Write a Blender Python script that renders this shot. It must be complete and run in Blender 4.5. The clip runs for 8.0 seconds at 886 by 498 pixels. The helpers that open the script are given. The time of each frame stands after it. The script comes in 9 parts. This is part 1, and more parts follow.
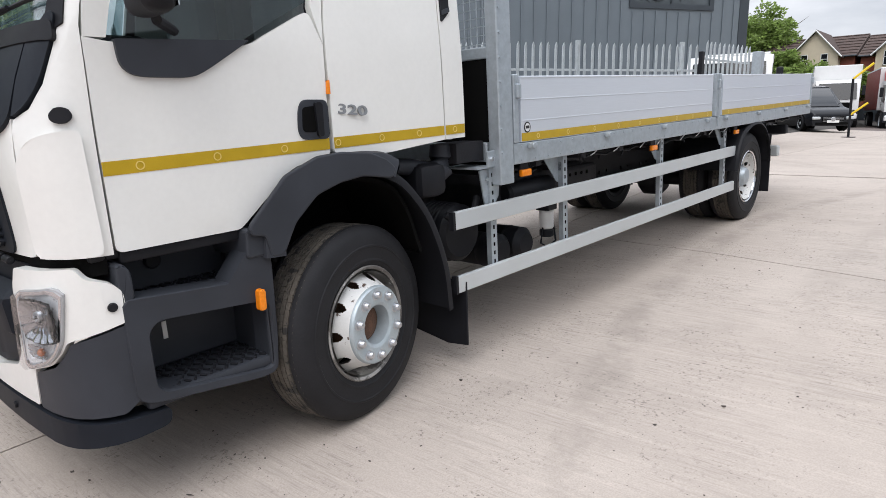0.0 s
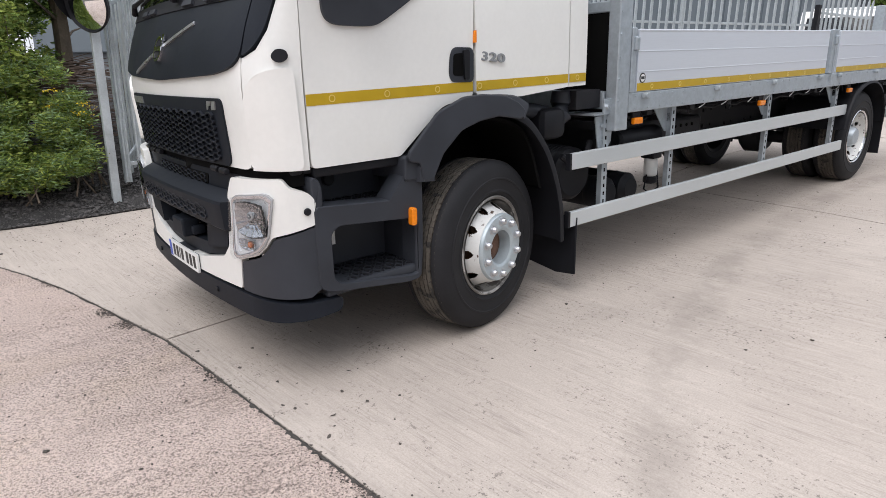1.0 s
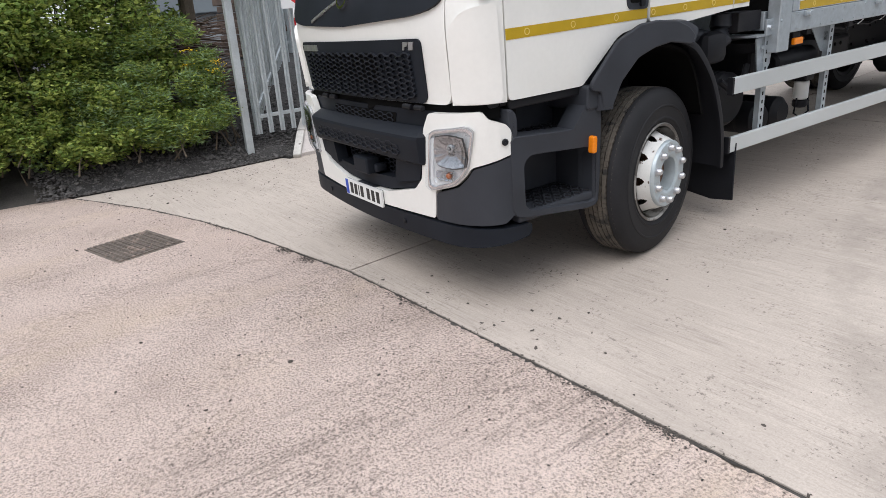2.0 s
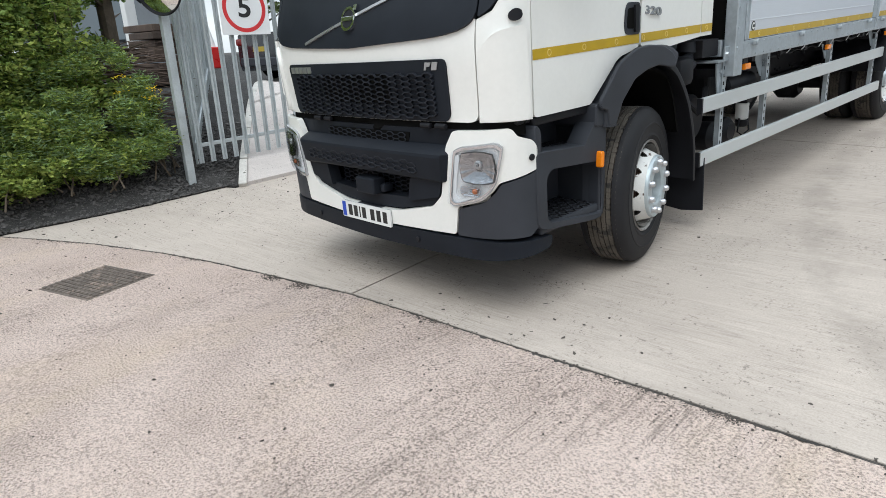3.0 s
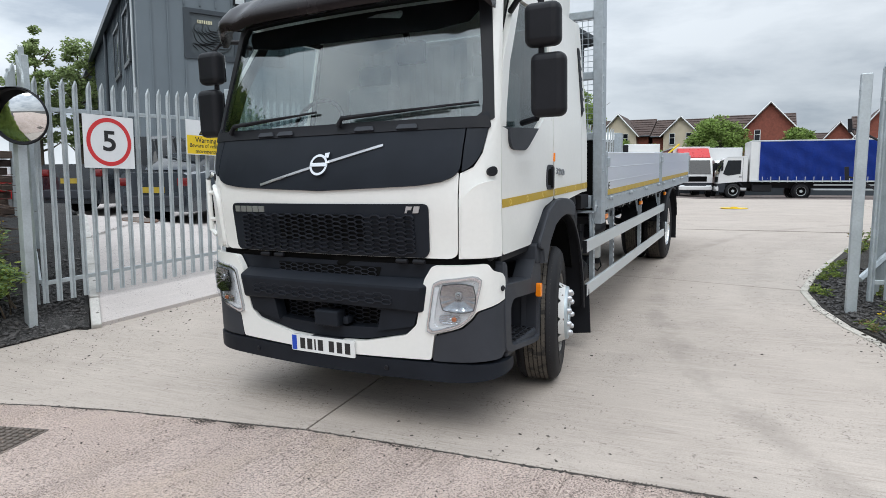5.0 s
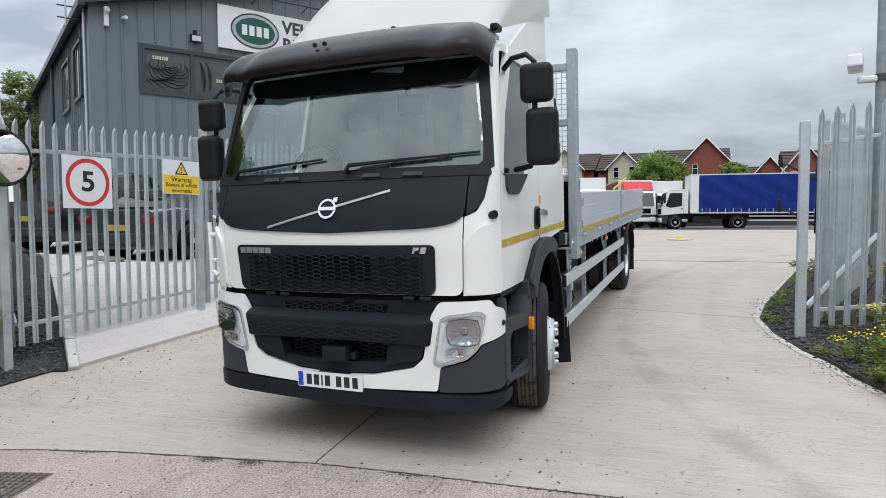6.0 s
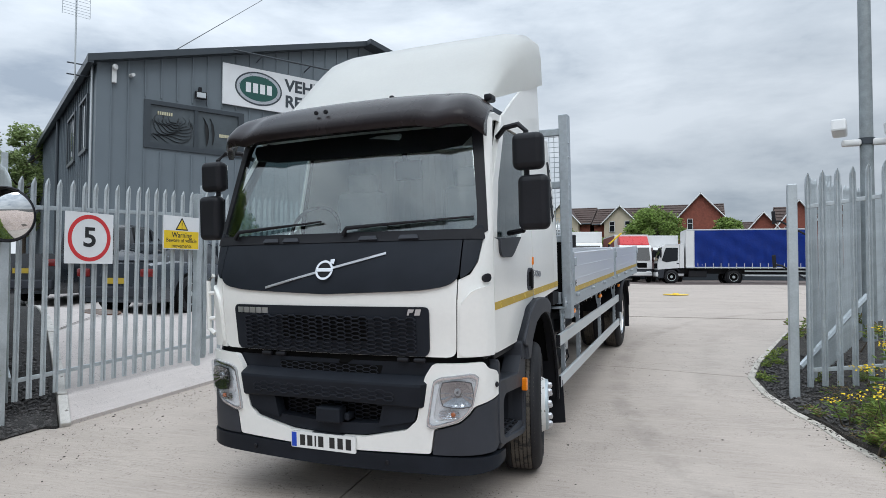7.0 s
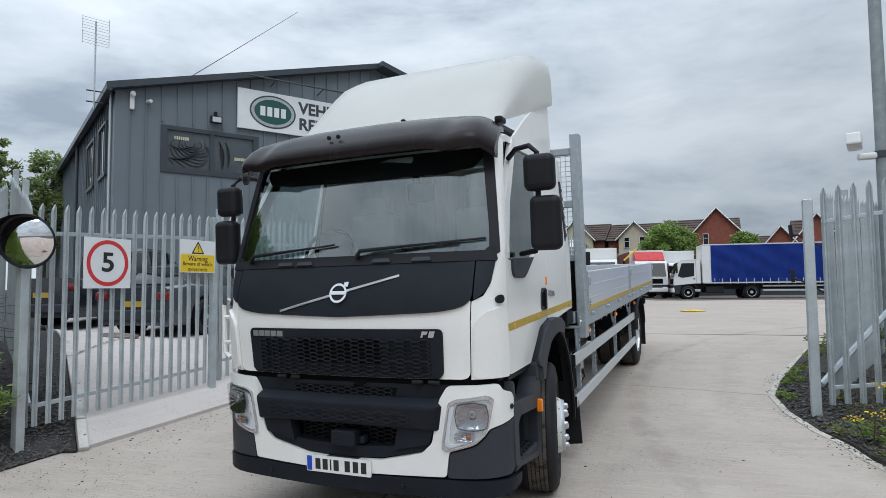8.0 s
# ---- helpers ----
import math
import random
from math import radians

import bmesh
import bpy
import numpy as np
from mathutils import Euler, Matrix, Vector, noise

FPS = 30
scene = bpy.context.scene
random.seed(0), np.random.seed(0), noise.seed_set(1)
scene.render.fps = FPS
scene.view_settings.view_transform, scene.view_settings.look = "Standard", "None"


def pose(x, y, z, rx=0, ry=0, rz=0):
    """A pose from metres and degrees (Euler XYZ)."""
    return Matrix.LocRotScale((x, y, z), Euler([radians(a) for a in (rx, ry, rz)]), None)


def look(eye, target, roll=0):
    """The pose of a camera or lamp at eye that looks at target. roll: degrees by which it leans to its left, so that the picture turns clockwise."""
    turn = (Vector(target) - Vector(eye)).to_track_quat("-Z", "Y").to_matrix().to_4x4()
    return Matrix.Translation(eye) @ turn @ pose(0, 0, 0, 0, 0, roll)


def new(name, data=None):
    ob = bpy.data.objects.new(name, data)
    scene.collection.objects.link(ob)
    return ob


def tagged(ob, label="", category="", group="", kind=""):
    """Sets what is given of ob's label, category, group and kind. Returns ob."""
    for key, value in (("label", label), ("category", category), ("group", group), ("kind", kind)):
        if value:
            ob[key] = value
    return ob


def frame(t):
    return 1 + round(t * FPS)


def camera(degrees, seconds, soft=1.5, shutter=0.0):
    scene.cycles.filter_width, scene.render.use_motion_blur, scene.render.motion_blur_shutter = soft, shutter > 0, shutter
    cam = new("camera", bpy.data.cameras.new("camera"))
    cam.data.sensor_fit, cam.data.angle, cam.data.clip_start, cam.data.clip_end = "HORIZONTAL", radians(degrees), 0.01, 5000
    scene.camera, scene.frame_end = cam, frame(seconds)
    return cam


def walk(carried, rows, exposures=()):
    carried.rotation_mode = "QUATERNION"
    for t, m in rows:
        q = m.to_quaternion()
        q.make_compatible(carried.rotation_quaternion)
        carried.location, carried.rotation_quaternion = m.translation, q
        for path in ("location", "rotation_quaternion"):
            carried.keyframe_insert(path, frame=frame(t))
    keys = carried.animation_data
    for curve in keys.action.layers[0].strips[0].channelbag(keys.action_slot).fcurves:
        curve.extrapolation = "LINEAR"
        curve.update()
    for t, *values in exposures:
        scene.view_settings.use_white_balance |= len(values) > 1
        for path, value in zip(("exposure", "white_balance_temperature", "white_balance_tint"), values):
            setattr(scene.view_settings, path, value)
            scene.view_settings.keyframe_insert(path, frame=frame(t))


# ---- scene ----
cam = camera(71.2, 8.0, soft=0.3)
PATH = [
    (0, (3.564, -0.572, 1.614), (2.217, 0.851, 1.213), -0.85),
    (0.3, (3.611, -0.721, 1.618), (2.257, 0.690, 1.199), -0.18),
    (0.5, (3.653, -0.833, 1.611), (2.262, 0.535, 1.169), -0.02),
    (0.8, (3.718, -0.997, 1.593), (2.328, 0.335, 1.053), 1.13),
    (1, (3.743, -1.120, 1.590), (2.257, 0.102, 1.044), 0.68),
    (1.2, (3.763, -1.259, 1.582), (2.267, -0.061, 1.012), 0.65),
    (1.5, (3.743, -1.481, 1.562), (2.173, -0.427, 0.912), -2.81),
    (1.7, (3.674, -1.598, 1.561), (2.087, -0.618, 0.841), -3.65),
    (2.8, (3.256, -2.208, 1.518), (1.796, -0.970, 0.937), -1.52),
    (3, (3.179, -2.332, 1.521), (1.779, -1.046, 0.901), -2.47),
    (3.2, (3.094, -2.409, 1.538), (1.730, -1.086, 0.913), -2.39),
    (3.5, (2.946, -2.515, 1.517), (1.650, -1.074, 1.024), -0.69),
    (3.7, (2.838, -2.582, 1.525), (1.528, -1.172, 0.980), -2.22),
    (4, (2.696, -2.690, 1.535), (1.430, -1.230, 1.020), -2.31),
    (4.2, (2.621, -2.790, 1.542), (1.480, -1.210, 1.097), -1.76),
    (4.5, (2.552, -2.947, 1.568), (1.522, -1.279, 1.170), -1.52),
    (4.7, (2.547, -3.068, 1.570), (1.577, -1.347, 1.262), 0.08),
    (5.8, (2.360, -3.599, 1.611), (1.553, -1.773, 1.491), -1.45),
    (6, (2.327, -3.645, 1.636), (1.556, -1.803, 1.536), -0.21),
    (6.2, (2.322, -3.688, 1.648), (1.558, -1.840, 1.602), 0.38),
    (6.5, (2.346, -3.706, 1.668), (1.588, -1.856, 1.627), 0.60),
    (6.7, (2.358, -3.711, 1.689), (1.607, -1.857, 1.666), 0.45),
    (7, (2.380, -3.723, 1.707), (1.616, -1.876, 1.774), 0.22),
    (7.2, (2.387, -3.727, 1.719), (1.619, -1.884, 1.831), 0.19),
    (7.5, (2.393, -3.725, 1.729), (1.632, -1.882, 1.883), -0.24),
    (7.7, (2.393, -3.726, 1.727), (1.620, -1.889, 1.896), -0.06),
    (8, (2.395, -3.735, 1.730), (1.591, -1.909, 1.856), -0.51),
]
walk(cam, [(t, look(eye, target, roll)) for t, eye, target, roll in PATH],
     exposures=[(0.0, 0.55, 6400, 12), (1.5, 0.46, 6500, 13), (3.0, 0.50, 6250, 5), (3.5, 0.49, 6200, 4), (4.5, 0.42, 6200, 6), (6.0, 0.32, 6150, 8), (6.5, 0.29, 6100, 8), (7.0, 0.20, 6050, 7), (8.0, 0.06, 6000, 6)])

# ---- light: an overcast sky ----
world = bpy.data.worlds.new("overcast")
scene.world = world
world.use_nodes = True
wt = world.node_tree
wt.nodes.clear()


def wnode(kind, **settings):
    n = wt.nodes.new(kind)
    for k, v in settings.items():
        n.inputs[k].default_value = v
    return n


w_out = wnode("ShaderNodeOutputWorld")
w_bg = wnode("ShaderNodeBackground", Strength=0.106)
w_sky = wnode("ShaderNodeTexSky")
w_sky.sky_type, w_sky.sun_disc = "NISHITA", False
w_sky.sun_elevation, w_sky.sun_rotation = radians(52), radians(150)
w_co = wnode("ShaderNodeTexCoord")
w_map = wnode("ShaderNodeMapping")
w_map.inputs["Scale"].default_value = (1.0, 1.0, 3.2)
w_big = wnode("ShaderNodeTexNoise", Scale=2.3, Detail=7.0, Roughness=0.55, Distortion=0.3)
w_fine = wnode("ShaderNodeTexNoise", Scale=6.5, Detail=6.0, Roughness=0.6)
w_sum = wt.nodes.new("ShaderNodeMath")
w_sum.operation = "MULTIPLY_ADD"
w_sum.inputs[1].default_value = 0.35
w_ramp = wt.nodes.new("ShaderNodeValToRGB")
w_ramp.color_ramp.elements[0].position, w_ramp.color_ramp.elements[0].color = 0.49, (3.7, 4.1, 4.7, 1)
w_ramp.color_ramp.elements[1].position, w_ramp.color_ramp.elements[1].color = 0.83, (8.0, 8.2, 8.5, 1)
w_mid = w_ramp.color_ramp.elements.new(0.64)
w_mid.color = (6.1, 6.4, 6.8, 1)
w_mix = wt.nodes.new("ShaderNodeMixRGB")
w_mix.inputs[0].default_value = 0.93
wt.links.new(w_co.outputs["Generated"], w_map.inputs[0])
wt.links.new(w_map.outputs[0], w_big.inputs["Vector"])
wt.links.new(w_map.outputs[0], w_fine.inputs["Vector"])
wt.links.new(w_fine.outputs[0], w_sum.inputs[0])
wt.links.new(w_big.outputs[0], w_sum.inputs[2])
wt.links.new(w_sum.outputs[0], w_ramp.inputs[0])
wt.links.new(w_sky.outputs[0], w_mix.inputs[1])
wt.links.new(w_ramp.outputs[0], w_mix.inputs[2])
# an overcast sky is brighter overhead than at the horizon
w_sep = wt.nodes.new("ShaderNodeSeparateXYZ")
w_sq = wt.nodes.new("ShaderNodeMath")
w_sq.operation = "MULTIPLY"
w_gain = wt.nodes.new("ShaderNodeMath")
w_gain.operation = "MULTIPLY_ADD"
w_gain.inputs[1].default_value, w_gain.inputs[2].default_value = 1.95, 0.68
# and a little brighter to the west, where the cloud is thin
w_side = wt.nodes.new("ShaderNodeMath")
w_side.operation = "MULTIPLY_ADD"
w_side.inputs[1].default_value = -0.22
w_grade = wt.nodes.new("ShaderNodeVectorMath")
w_grade.operation = "MULTIPLY"
wt.links.new(w_co.outputs["Generated"], w_sep.inputs[0])
wt.links.new(w_sep.outputs[2], w_sq.inputs[0])
wt.links.new(w_sep.outputs[2], w_sq.inputs[1])
wt.links.new(w_sq.outputs[0], w_gain.inputs[0])
wt.links.new(w_mix.outputs[0], w_grade.inputs[0])
wt.links.new(w_sep.outputs[0], w_side.inputs[0])
wt.links.new(w_gain.outputs[0], w_side.inputs[2])
wt.links.new(w_side.outputs[0], w_grade.inputs[1])
wt.links.new(w_grade.outputs[0], w_bg.inputs[0])
wt.links.new(w_bg.outputs[0], w_out.inputs[0])

sun_data = bpy.data.lights.new("sun", "SUN")
sun_data.energy, sun_data.angle, sun_data.color = 0.95, radians(40), (1.0, 0.97, 0.93)
sun = new("sun", sun_data)
sun.matrix_world = look((8, -14, 21), (0, 0, 0))


# ---- materials ----
def mat(name, col, rough=0.5, metal=0.0, var=0.12, scale=5.0, fine=90.0, bump=0.08, dist=0.002, spec=0.5, coat=0.0,
        rnd=0.0, stain=None, stain_at=0.62, stain_scale=9.0, stretch=(1, 1, 1), rvar=0.12):
    """A surface with colour change at two scales, fine relief and, if asked, stains of their own colour."""
    m = bpy.data.materials.new(name)
    m.use_nodes = True
    t = m.node_tree
    b = t.nodes["Principled BSDF"]
    b.inputs["Roughness"].default_value, b.inputs["Metallic"].default_value = rough, metal
    b.inputs["Specular IOR Level"].default_value = spec
    b.inputs["Coat Weight"].default_value, b.inputs["Coat Roughness"].default_value = coat, 0.06
    co = t.nodes.new("ShaderNodeTexCoord")
    mp = t.nodes.new("ShaderNodeMapping")
    mp.inputs["Scale"].default_value = stretch
    t.links.new(co.outputs["Object"], mp.inputs[0])
    n1, n2 = t.nodes.new("ShaderNodeTexNoise"), t.nodes.new("ShaderNodeTexNoise")
    n1.inputs["Scale"].default_value, n1.inputs["Detail"].default_value = scale, 5
    n2.inputs["Scale"].default_value, n2.inputs["Detail"].default_value = fine, 3
    for n in (n1, n2):
        t.links.new(mp.outputs[0], n.inputs["Vector"])
    add = t.nodes.new("ShaderNodeMath")
    add.operation = "MULTIPLY_ADD"
    add.inputs[1].default_value = 0.45
    t.links.new(n2.outputs[0], add.inputs[0])
    t.links.new(n1.outputs[0], add.inputs[2])
    span = t.nodes.new("ShaderNodeMapRange")
    span.inputs[1].default_value, span.inputs[2].default_value = 0.45, 1.0
    t.links.new(add.outputs[0], span.inputs[0])
    mix = t.nodes.new("ShaderNodeMixRGB")
    mix.inputs[1].default_value = (*[c * (1 - var) for c in col], 1)
    mix.inputs[2].default_value = (*[min(1, c * (1 + var)) for c in col], 1)
    t.links.new(span.outputs[0], mix.inputs[0])
    last = mix.outputs[0]
    if rnd:
        info = t.nodes.new("ShaderNodeObjectInfo")
        r = t.nodes.new("ShaderNodeMapRange")
        r.inputs[3].default_value, r.inputs[4].default_value = 1 - rnd, 1 + rnd
        t.links.new(info.outputs["Random"], r.inputs[0])
        mul = t.nodes.new("ShaderNodeMixRGB")
        mul.blend_type, mul.inputs[0].default_value = "MULTIPLY", 1.0
        t.links.new(last, mul.inputs[1])
        t.links.new(r.outputs[0], mul.inputs[2])
        last = mul.outputs[0]
    if stain:
        n3 = t.nodes.new("ShaderNodeTexNoise")
        n3.inputs["Scale"].default_value, n3.inputs["Detail"].default_value, n3.inputs["Roughness"].default_value = stain_scale, 6, 0.65
        t.links.new(mp.outputs[0], n3.inputs["Vector"])
        cut = t.nodes.new("ShaderNodeMapRange")
        cut.inputs[1].default_value, cut.inputs[2].default_value = stain_at, stain_at + 0.05
        t.links.new(n3.outputs[0], cut.inputs[0])
        sm = t.nodes.new("ShaderNodeMixRGB")
        sm.inputs[2].default_value = (*stain, 1)
        t.links.new(cut.outputs[0], sm.inputs[0])
        t.links.new(last, sm.inputs[1])
        last = sm.outputs[0]
    t.links.new(last, b.inputs["Base Color"])
    if rvar:
        rr = t.nodes.new("ShaderNodeMapRange")
        rr.inputs[3].default_value, rr.inputs[4].default_value = max(0.02, rough - rvar), min(1, rough + rvar)
        t.links.new(n1.outputs[0], rr.inputs[0])
        t.links.new(rr.outputs[0], b.inputs["Roughness"])
    if bump:
        bp = t.nodes.new("ShaderNodeBump")
        bp.inputs["Strength"].default_value, bp.inputs["Distance"].default_value = bump, dist
        t.links.new(n2.outputs[0], bp.inputs["Height"])
        t.links.new(bp.outputs[0], b.inputs["Normal"])
    return m


def thin_glass(name, tint, ior):
    """A thin pane: clear straight through, with a mirror-like gloss that grows at a slant."""
    m = bpy.data.materials.new(name)
    m.use_nodes = True
    t = m.node_tree
    t.nodes.remove(t.nodes["Principled BSDF"])
    clear, gloss = t.nodes.new("ShaderNodeBsdfTransparent"), t.nodes.new("ShaderNodeBsdfGlossy")
    clear.inputs[0].default_value = (*tint, 1)
    gloss.inputs["Roughness"].default_value = 0.0
    slant, mix = t.nodes.new("ShaderNodeLayerWeight"), t.nodes.new("ShaderNodeMixShader")
    slant.inputs[0].default_value = 0.5
    power, rise_to = t.nodes.new("ShaderNodeMath"), t.nodes.new("ShaderNodeMapRange")
    power.operation, power.inputs[1].default_value = "POWER", 5.0
    rise_to.inputs[3].default_value = ((ior - 1) / (ior + 1)) ** 2
    t.links.new(slant.outputs["Facing"], power.inputs[0])
    t.links.new(power.outputs[0], rise_to.inputs[0])
    t.links.new(rise_to.outputs[0], mix.inputs[0])
    t.links.new(clear.outputs[0], mix.inputs[1])
    t.links.new(gloss.outputs[0], mix.inputs[2])
    t.links.new(mix.outputs[0], t.nodes["Material Output"].inputs[0])
    return m


class Graph:
    """Short forms for the nodes of a material."""
    def __init__(self, name):
        self.m = bpy.data.materials.new(name)
        self.m.use_nodes = True
        self.t = self.m.node_tree
        self.b = self.t.nodes["Principled BSDF"]
        self.co = self.t.nodes.new("ShaderNodeTexCoord").outputs["Object"]

    def along(self, angle, stretch):
        mp = self.t.nodes.new("ShaderNodeMapping")
        mp.vector_type = "TEXTURE"
        mp.inputs["Rotation"].default_value = (0, 0, radians(angle))
        mp.inputs["Scale"].default_value = [1 / v for v in stretch]
        self.t.links.new(self.co, mp.inputs[0])
        return mp.outputs[0]

    def tex(self, scale, detail, rough=0.5, way=None):
        n = self.t.nodes.new("ShaderNodeTexNoise")
        n.inputs["Scale"].default_value, n.inputs["Detail"].default_value, n.inputs["Roughness"].default_value = scale, detail, rough
        self.t.links.new(way or self.co, n.inputs["Vector"])
        return n.outputs[0]

    def cells(self, scale, keep, size, soft=0.12):
        """Round grains: a share of the cells, each cut at its own size."""
        n = self.t.nodes.new("ShaderNodeTexVoronoi")
        n.inputs["Scale"].default_value = scale
        self.t.links.new(self.co, n.inputs["Vector"])
        sep = self.t.nodes.new("ShaderNodeSeparateColor")
        self.t.links.new(n.outputs["Color"], sep.inputs[0])
        inside = self.remap(n.outputs["Distance"], size, size + soft, 1.0, 0.0)
        return self.times(inside, self.remap(sep.outputs[0], 1 - keep, 1 - keep + 0.02)), sep.outputs[1]

    def remap(self, v, a, c, lo=0.0, hi=1.0):
        n = self.t.nodes.new("ShaderNodeMapRange")
        for k, val in enumerate((a, c, lo, hi)):
            n.inputs[k + 1].default_value = val
        self.t.links.new(v, n.inputs[0])
        return n.outputs[0]

    def times(self, one, two, op="MULTIPLY"):
        n = self.t.nodes.new("ShaderNodeMath")
        n.operation = op
        for k, v in enumerate((one, two)):
            if isinstance(v, (int, float)):
                n.inputs[k].default_value = v
            else:
                self.t.links.new(v, n.inputs[k])
        return n.outputs[0]

    def mixed(self, f, one, two, blend="MIX"):
        n = self.t.nodes.new("ShaderNodeMixRGB")
        n.blend_type = blend
        for k, v in enumerate((f, one, two)):
            if isinstance(v, (tuple, float)):
                n.inputs[k].default_value = (*v, 1) if isinstance(v, tuple) else v
            else:
                self.t.links.new(v, n.inputs[k])
        return n.outputs[0]

    def done(self, col, height, strength, depth, rough=0.85, spec=0.25):
        self.t.links.new(col, self.b.inputs["Base Color"])
        self.b.inputs["Roughness"].default_value, self.b.inputs["Specular IOR Level"].default_value = rough, spec
        bp = self.t.nodes.new("ShaderNodeBump")
        bp.inputs["Strength"].default_value, bp.inputs["Distance"].default_value = strength, depth
        self.t.links.new(height, bp.inputs["Height"])
        self.t.links.new(bp.outputs[0], self.b.inputs["Normal"])
        return self.m


def shade(c, k):
    return tuple(v * k for v in c)


def yard_concrete(name, light, dark, angle, fleck=0.55, dirty=1.0, tracks=()):
    """Brushed concrete: broad tone, short brushing flecks, fine grain, drips and tyre tracks."""
    g = Graph(name)
    col = g.mixed(g.remap(g.tex(0.5, 6, 0.6), 0.33, 0.68), dark, light)
    col = g.mixed(g.remap(g.tex(1.3, 7, 0.68, g.along(angle, (0.5, 1.3, 1))), 0.50, 0.78, 0.0, 0.55 * dirty), col, shade(dark, 0.72))
    lines = g.tex(26, 5, 0.75, g.along(angle, (0.16, 3.6, 1)))
    patchy = g.remap(g.tex(1.7, 4, 0.6), 0.34, 0.62)
    col = g.mixed(g.times(g.remap(lines, 0.50, 0.66, 0.0, fleck), patchy), col, shade(dark, 0.62))
    col = g.mixed(g.remap(g.tex(14, 5, 0.65, g.along(angle, (0.12, 2.4, 1))), 0.50, 0.75, 0.0, 0.5), col, shade(light, 1.16))
    col = g.mixed(g.remap(g.tex(120, 3, 0.65), 0.38, 0.66, 0.0, 0.50), col, shade(dark, 0.74))
    col = g.mixed(g.times(g.remap(g.tex(40, 5, 0.75), 0.58, 0.61, 0.0, 0.85), g.remap(g.tex(2.3, 4, 0.6), 0.44, 0.58)), col, shade(dark, 0.42))
    grains, tone = g.cells(60, 0.05, 0.15, 0.08)
    col = g.mixed(g.times(grains, 0.85), col, shade(dark, 0.22))
    drops, tone = g.cells(7, 0.045, 0.06, 0.03)
    col = g.mixed(g.times(drops, 0.6 * dirty), col, shade(dark, 0.35))
    sep = g.t.nodes.new("ShaderNodeSeparateXYZ")
    g.t.links.new(g.co, sep.inputs[0])
    for cx, cy, r, w, deep in tracks:
        dx, dy = g.times(sep.outputs[0], cx, "SUBTRACT"), g.times(sep.outputs[1], cy, "SUBTRACT")
        rad = g.times(g.times(g.times(dx, dx), g.times(dy, dy), "ADD"), 0.5, "POWER")
        off = g.times(g.times(rad, r, "SUBTRACT"), 0.0, "ADD")
        off = g.times(off, off)
        band = g.remap(off, (0.25 * w) ** 2, w ** 2, deep, 0.0)
        col = g.mixed(g.times(band, g.remap(g.tex(2.2, 6, 0.75), 0.40, 0.60)), col, shade(dark, 0.55))
    return g.done(col, g.mixed(0.45, lines, g.tex(160, 4, 0.7)), 0.45, 0.004)


def road_concrete(name, light, dark):
    """Worn road: pale mortar, open aggregate with dark pits, combed grooves and earthy patches."""
    g = Graph(name)
    col = g.mixed(g.remap(g.tex(0.6, 6, 0.62), 0.36, 0.66), dark, light)
    col = g.mixed(g.remap(g.tex(0.9, 6, 0.66, g.along(92.0, (0.6, 1.4, 1))), 0.50, 0.66, 0.0, 0.45), col, (0.62, 0.49, 0.36))
    col = g.mixed(g.remap(g.tex(1.7, 6, 0.7), 0.54, 0.72, 0.0, 0.40), col, shade(dark, 0.66))
    worn = g.remap(g.tex(0.9, 5, 0.66), 0.34, 0.62, 0.45, 1.0)
    open_grain = g.tex(85, 3, 0.62)
    pits = g.times(g.remap(open_grain, 0.485, 0.405, 0.0, 0.85), worn)
    col = g.mixed(g.remap(open_grain, 0.53, 0.66, 0.0, 0.55), col, shade(light, 1.18))
    col = g.mixed(pits, col, shade(dark, 0.40))
    fine = g.tex(210, 3, 0.7)
    col = g.mixed(g.times(g.remap(fine, 0.53, 0.60, 0.0, 0.55), worn), col, shade(dark, 0.42))
    mid, tone = g.cells(70, 0.28, 0.24, 0.08)
    col = g.mixed(g.times(g.times(mid, g.remap(tone, 0, 1, 0.2, 0.85)), worn), col, shade(dark, 0.28))
    big, tone = g.cells(34, 0.06, 0.20, 0.06)
    col = g.mixed(g.times(g.times(big, g.remap(tone, 0, 1, 0.4, 0.95)), g.remap(g.tex(1.1, 4), 0.42, 0.6)), col, (0.10, 0.078, 0.07))
    lines = g.tex(46, 4, 0.72, g.along(92.0, (0.045, 2.2, 1)))
    groove = g.times(g.remap(lines, 0.56, 0.66, 0.0, 0.6), g.remap(g.tex(0.8, 3), 0.40, 0.60))
    col = g.mixed(g.times(groove, 0.55), col, shade(dark, 0.45))
    col = g.mixed(g.times(g.remap(g.tex(17, 5, 0.7), 0.63, 0.67, 0.0, 0.6), g.remap(g.tex(1.6, 4), 0.50, 0.62)), col, (0.09, 0.07, 0.06))
    hh = g.times(g.times(g.times(open_grain, 2.2), g.times(mid, -0.5), "ADD"), g.times(groove, -0.8), "ADD")
    return g.done(col, hh, 1.0, 0.010, 0.9)


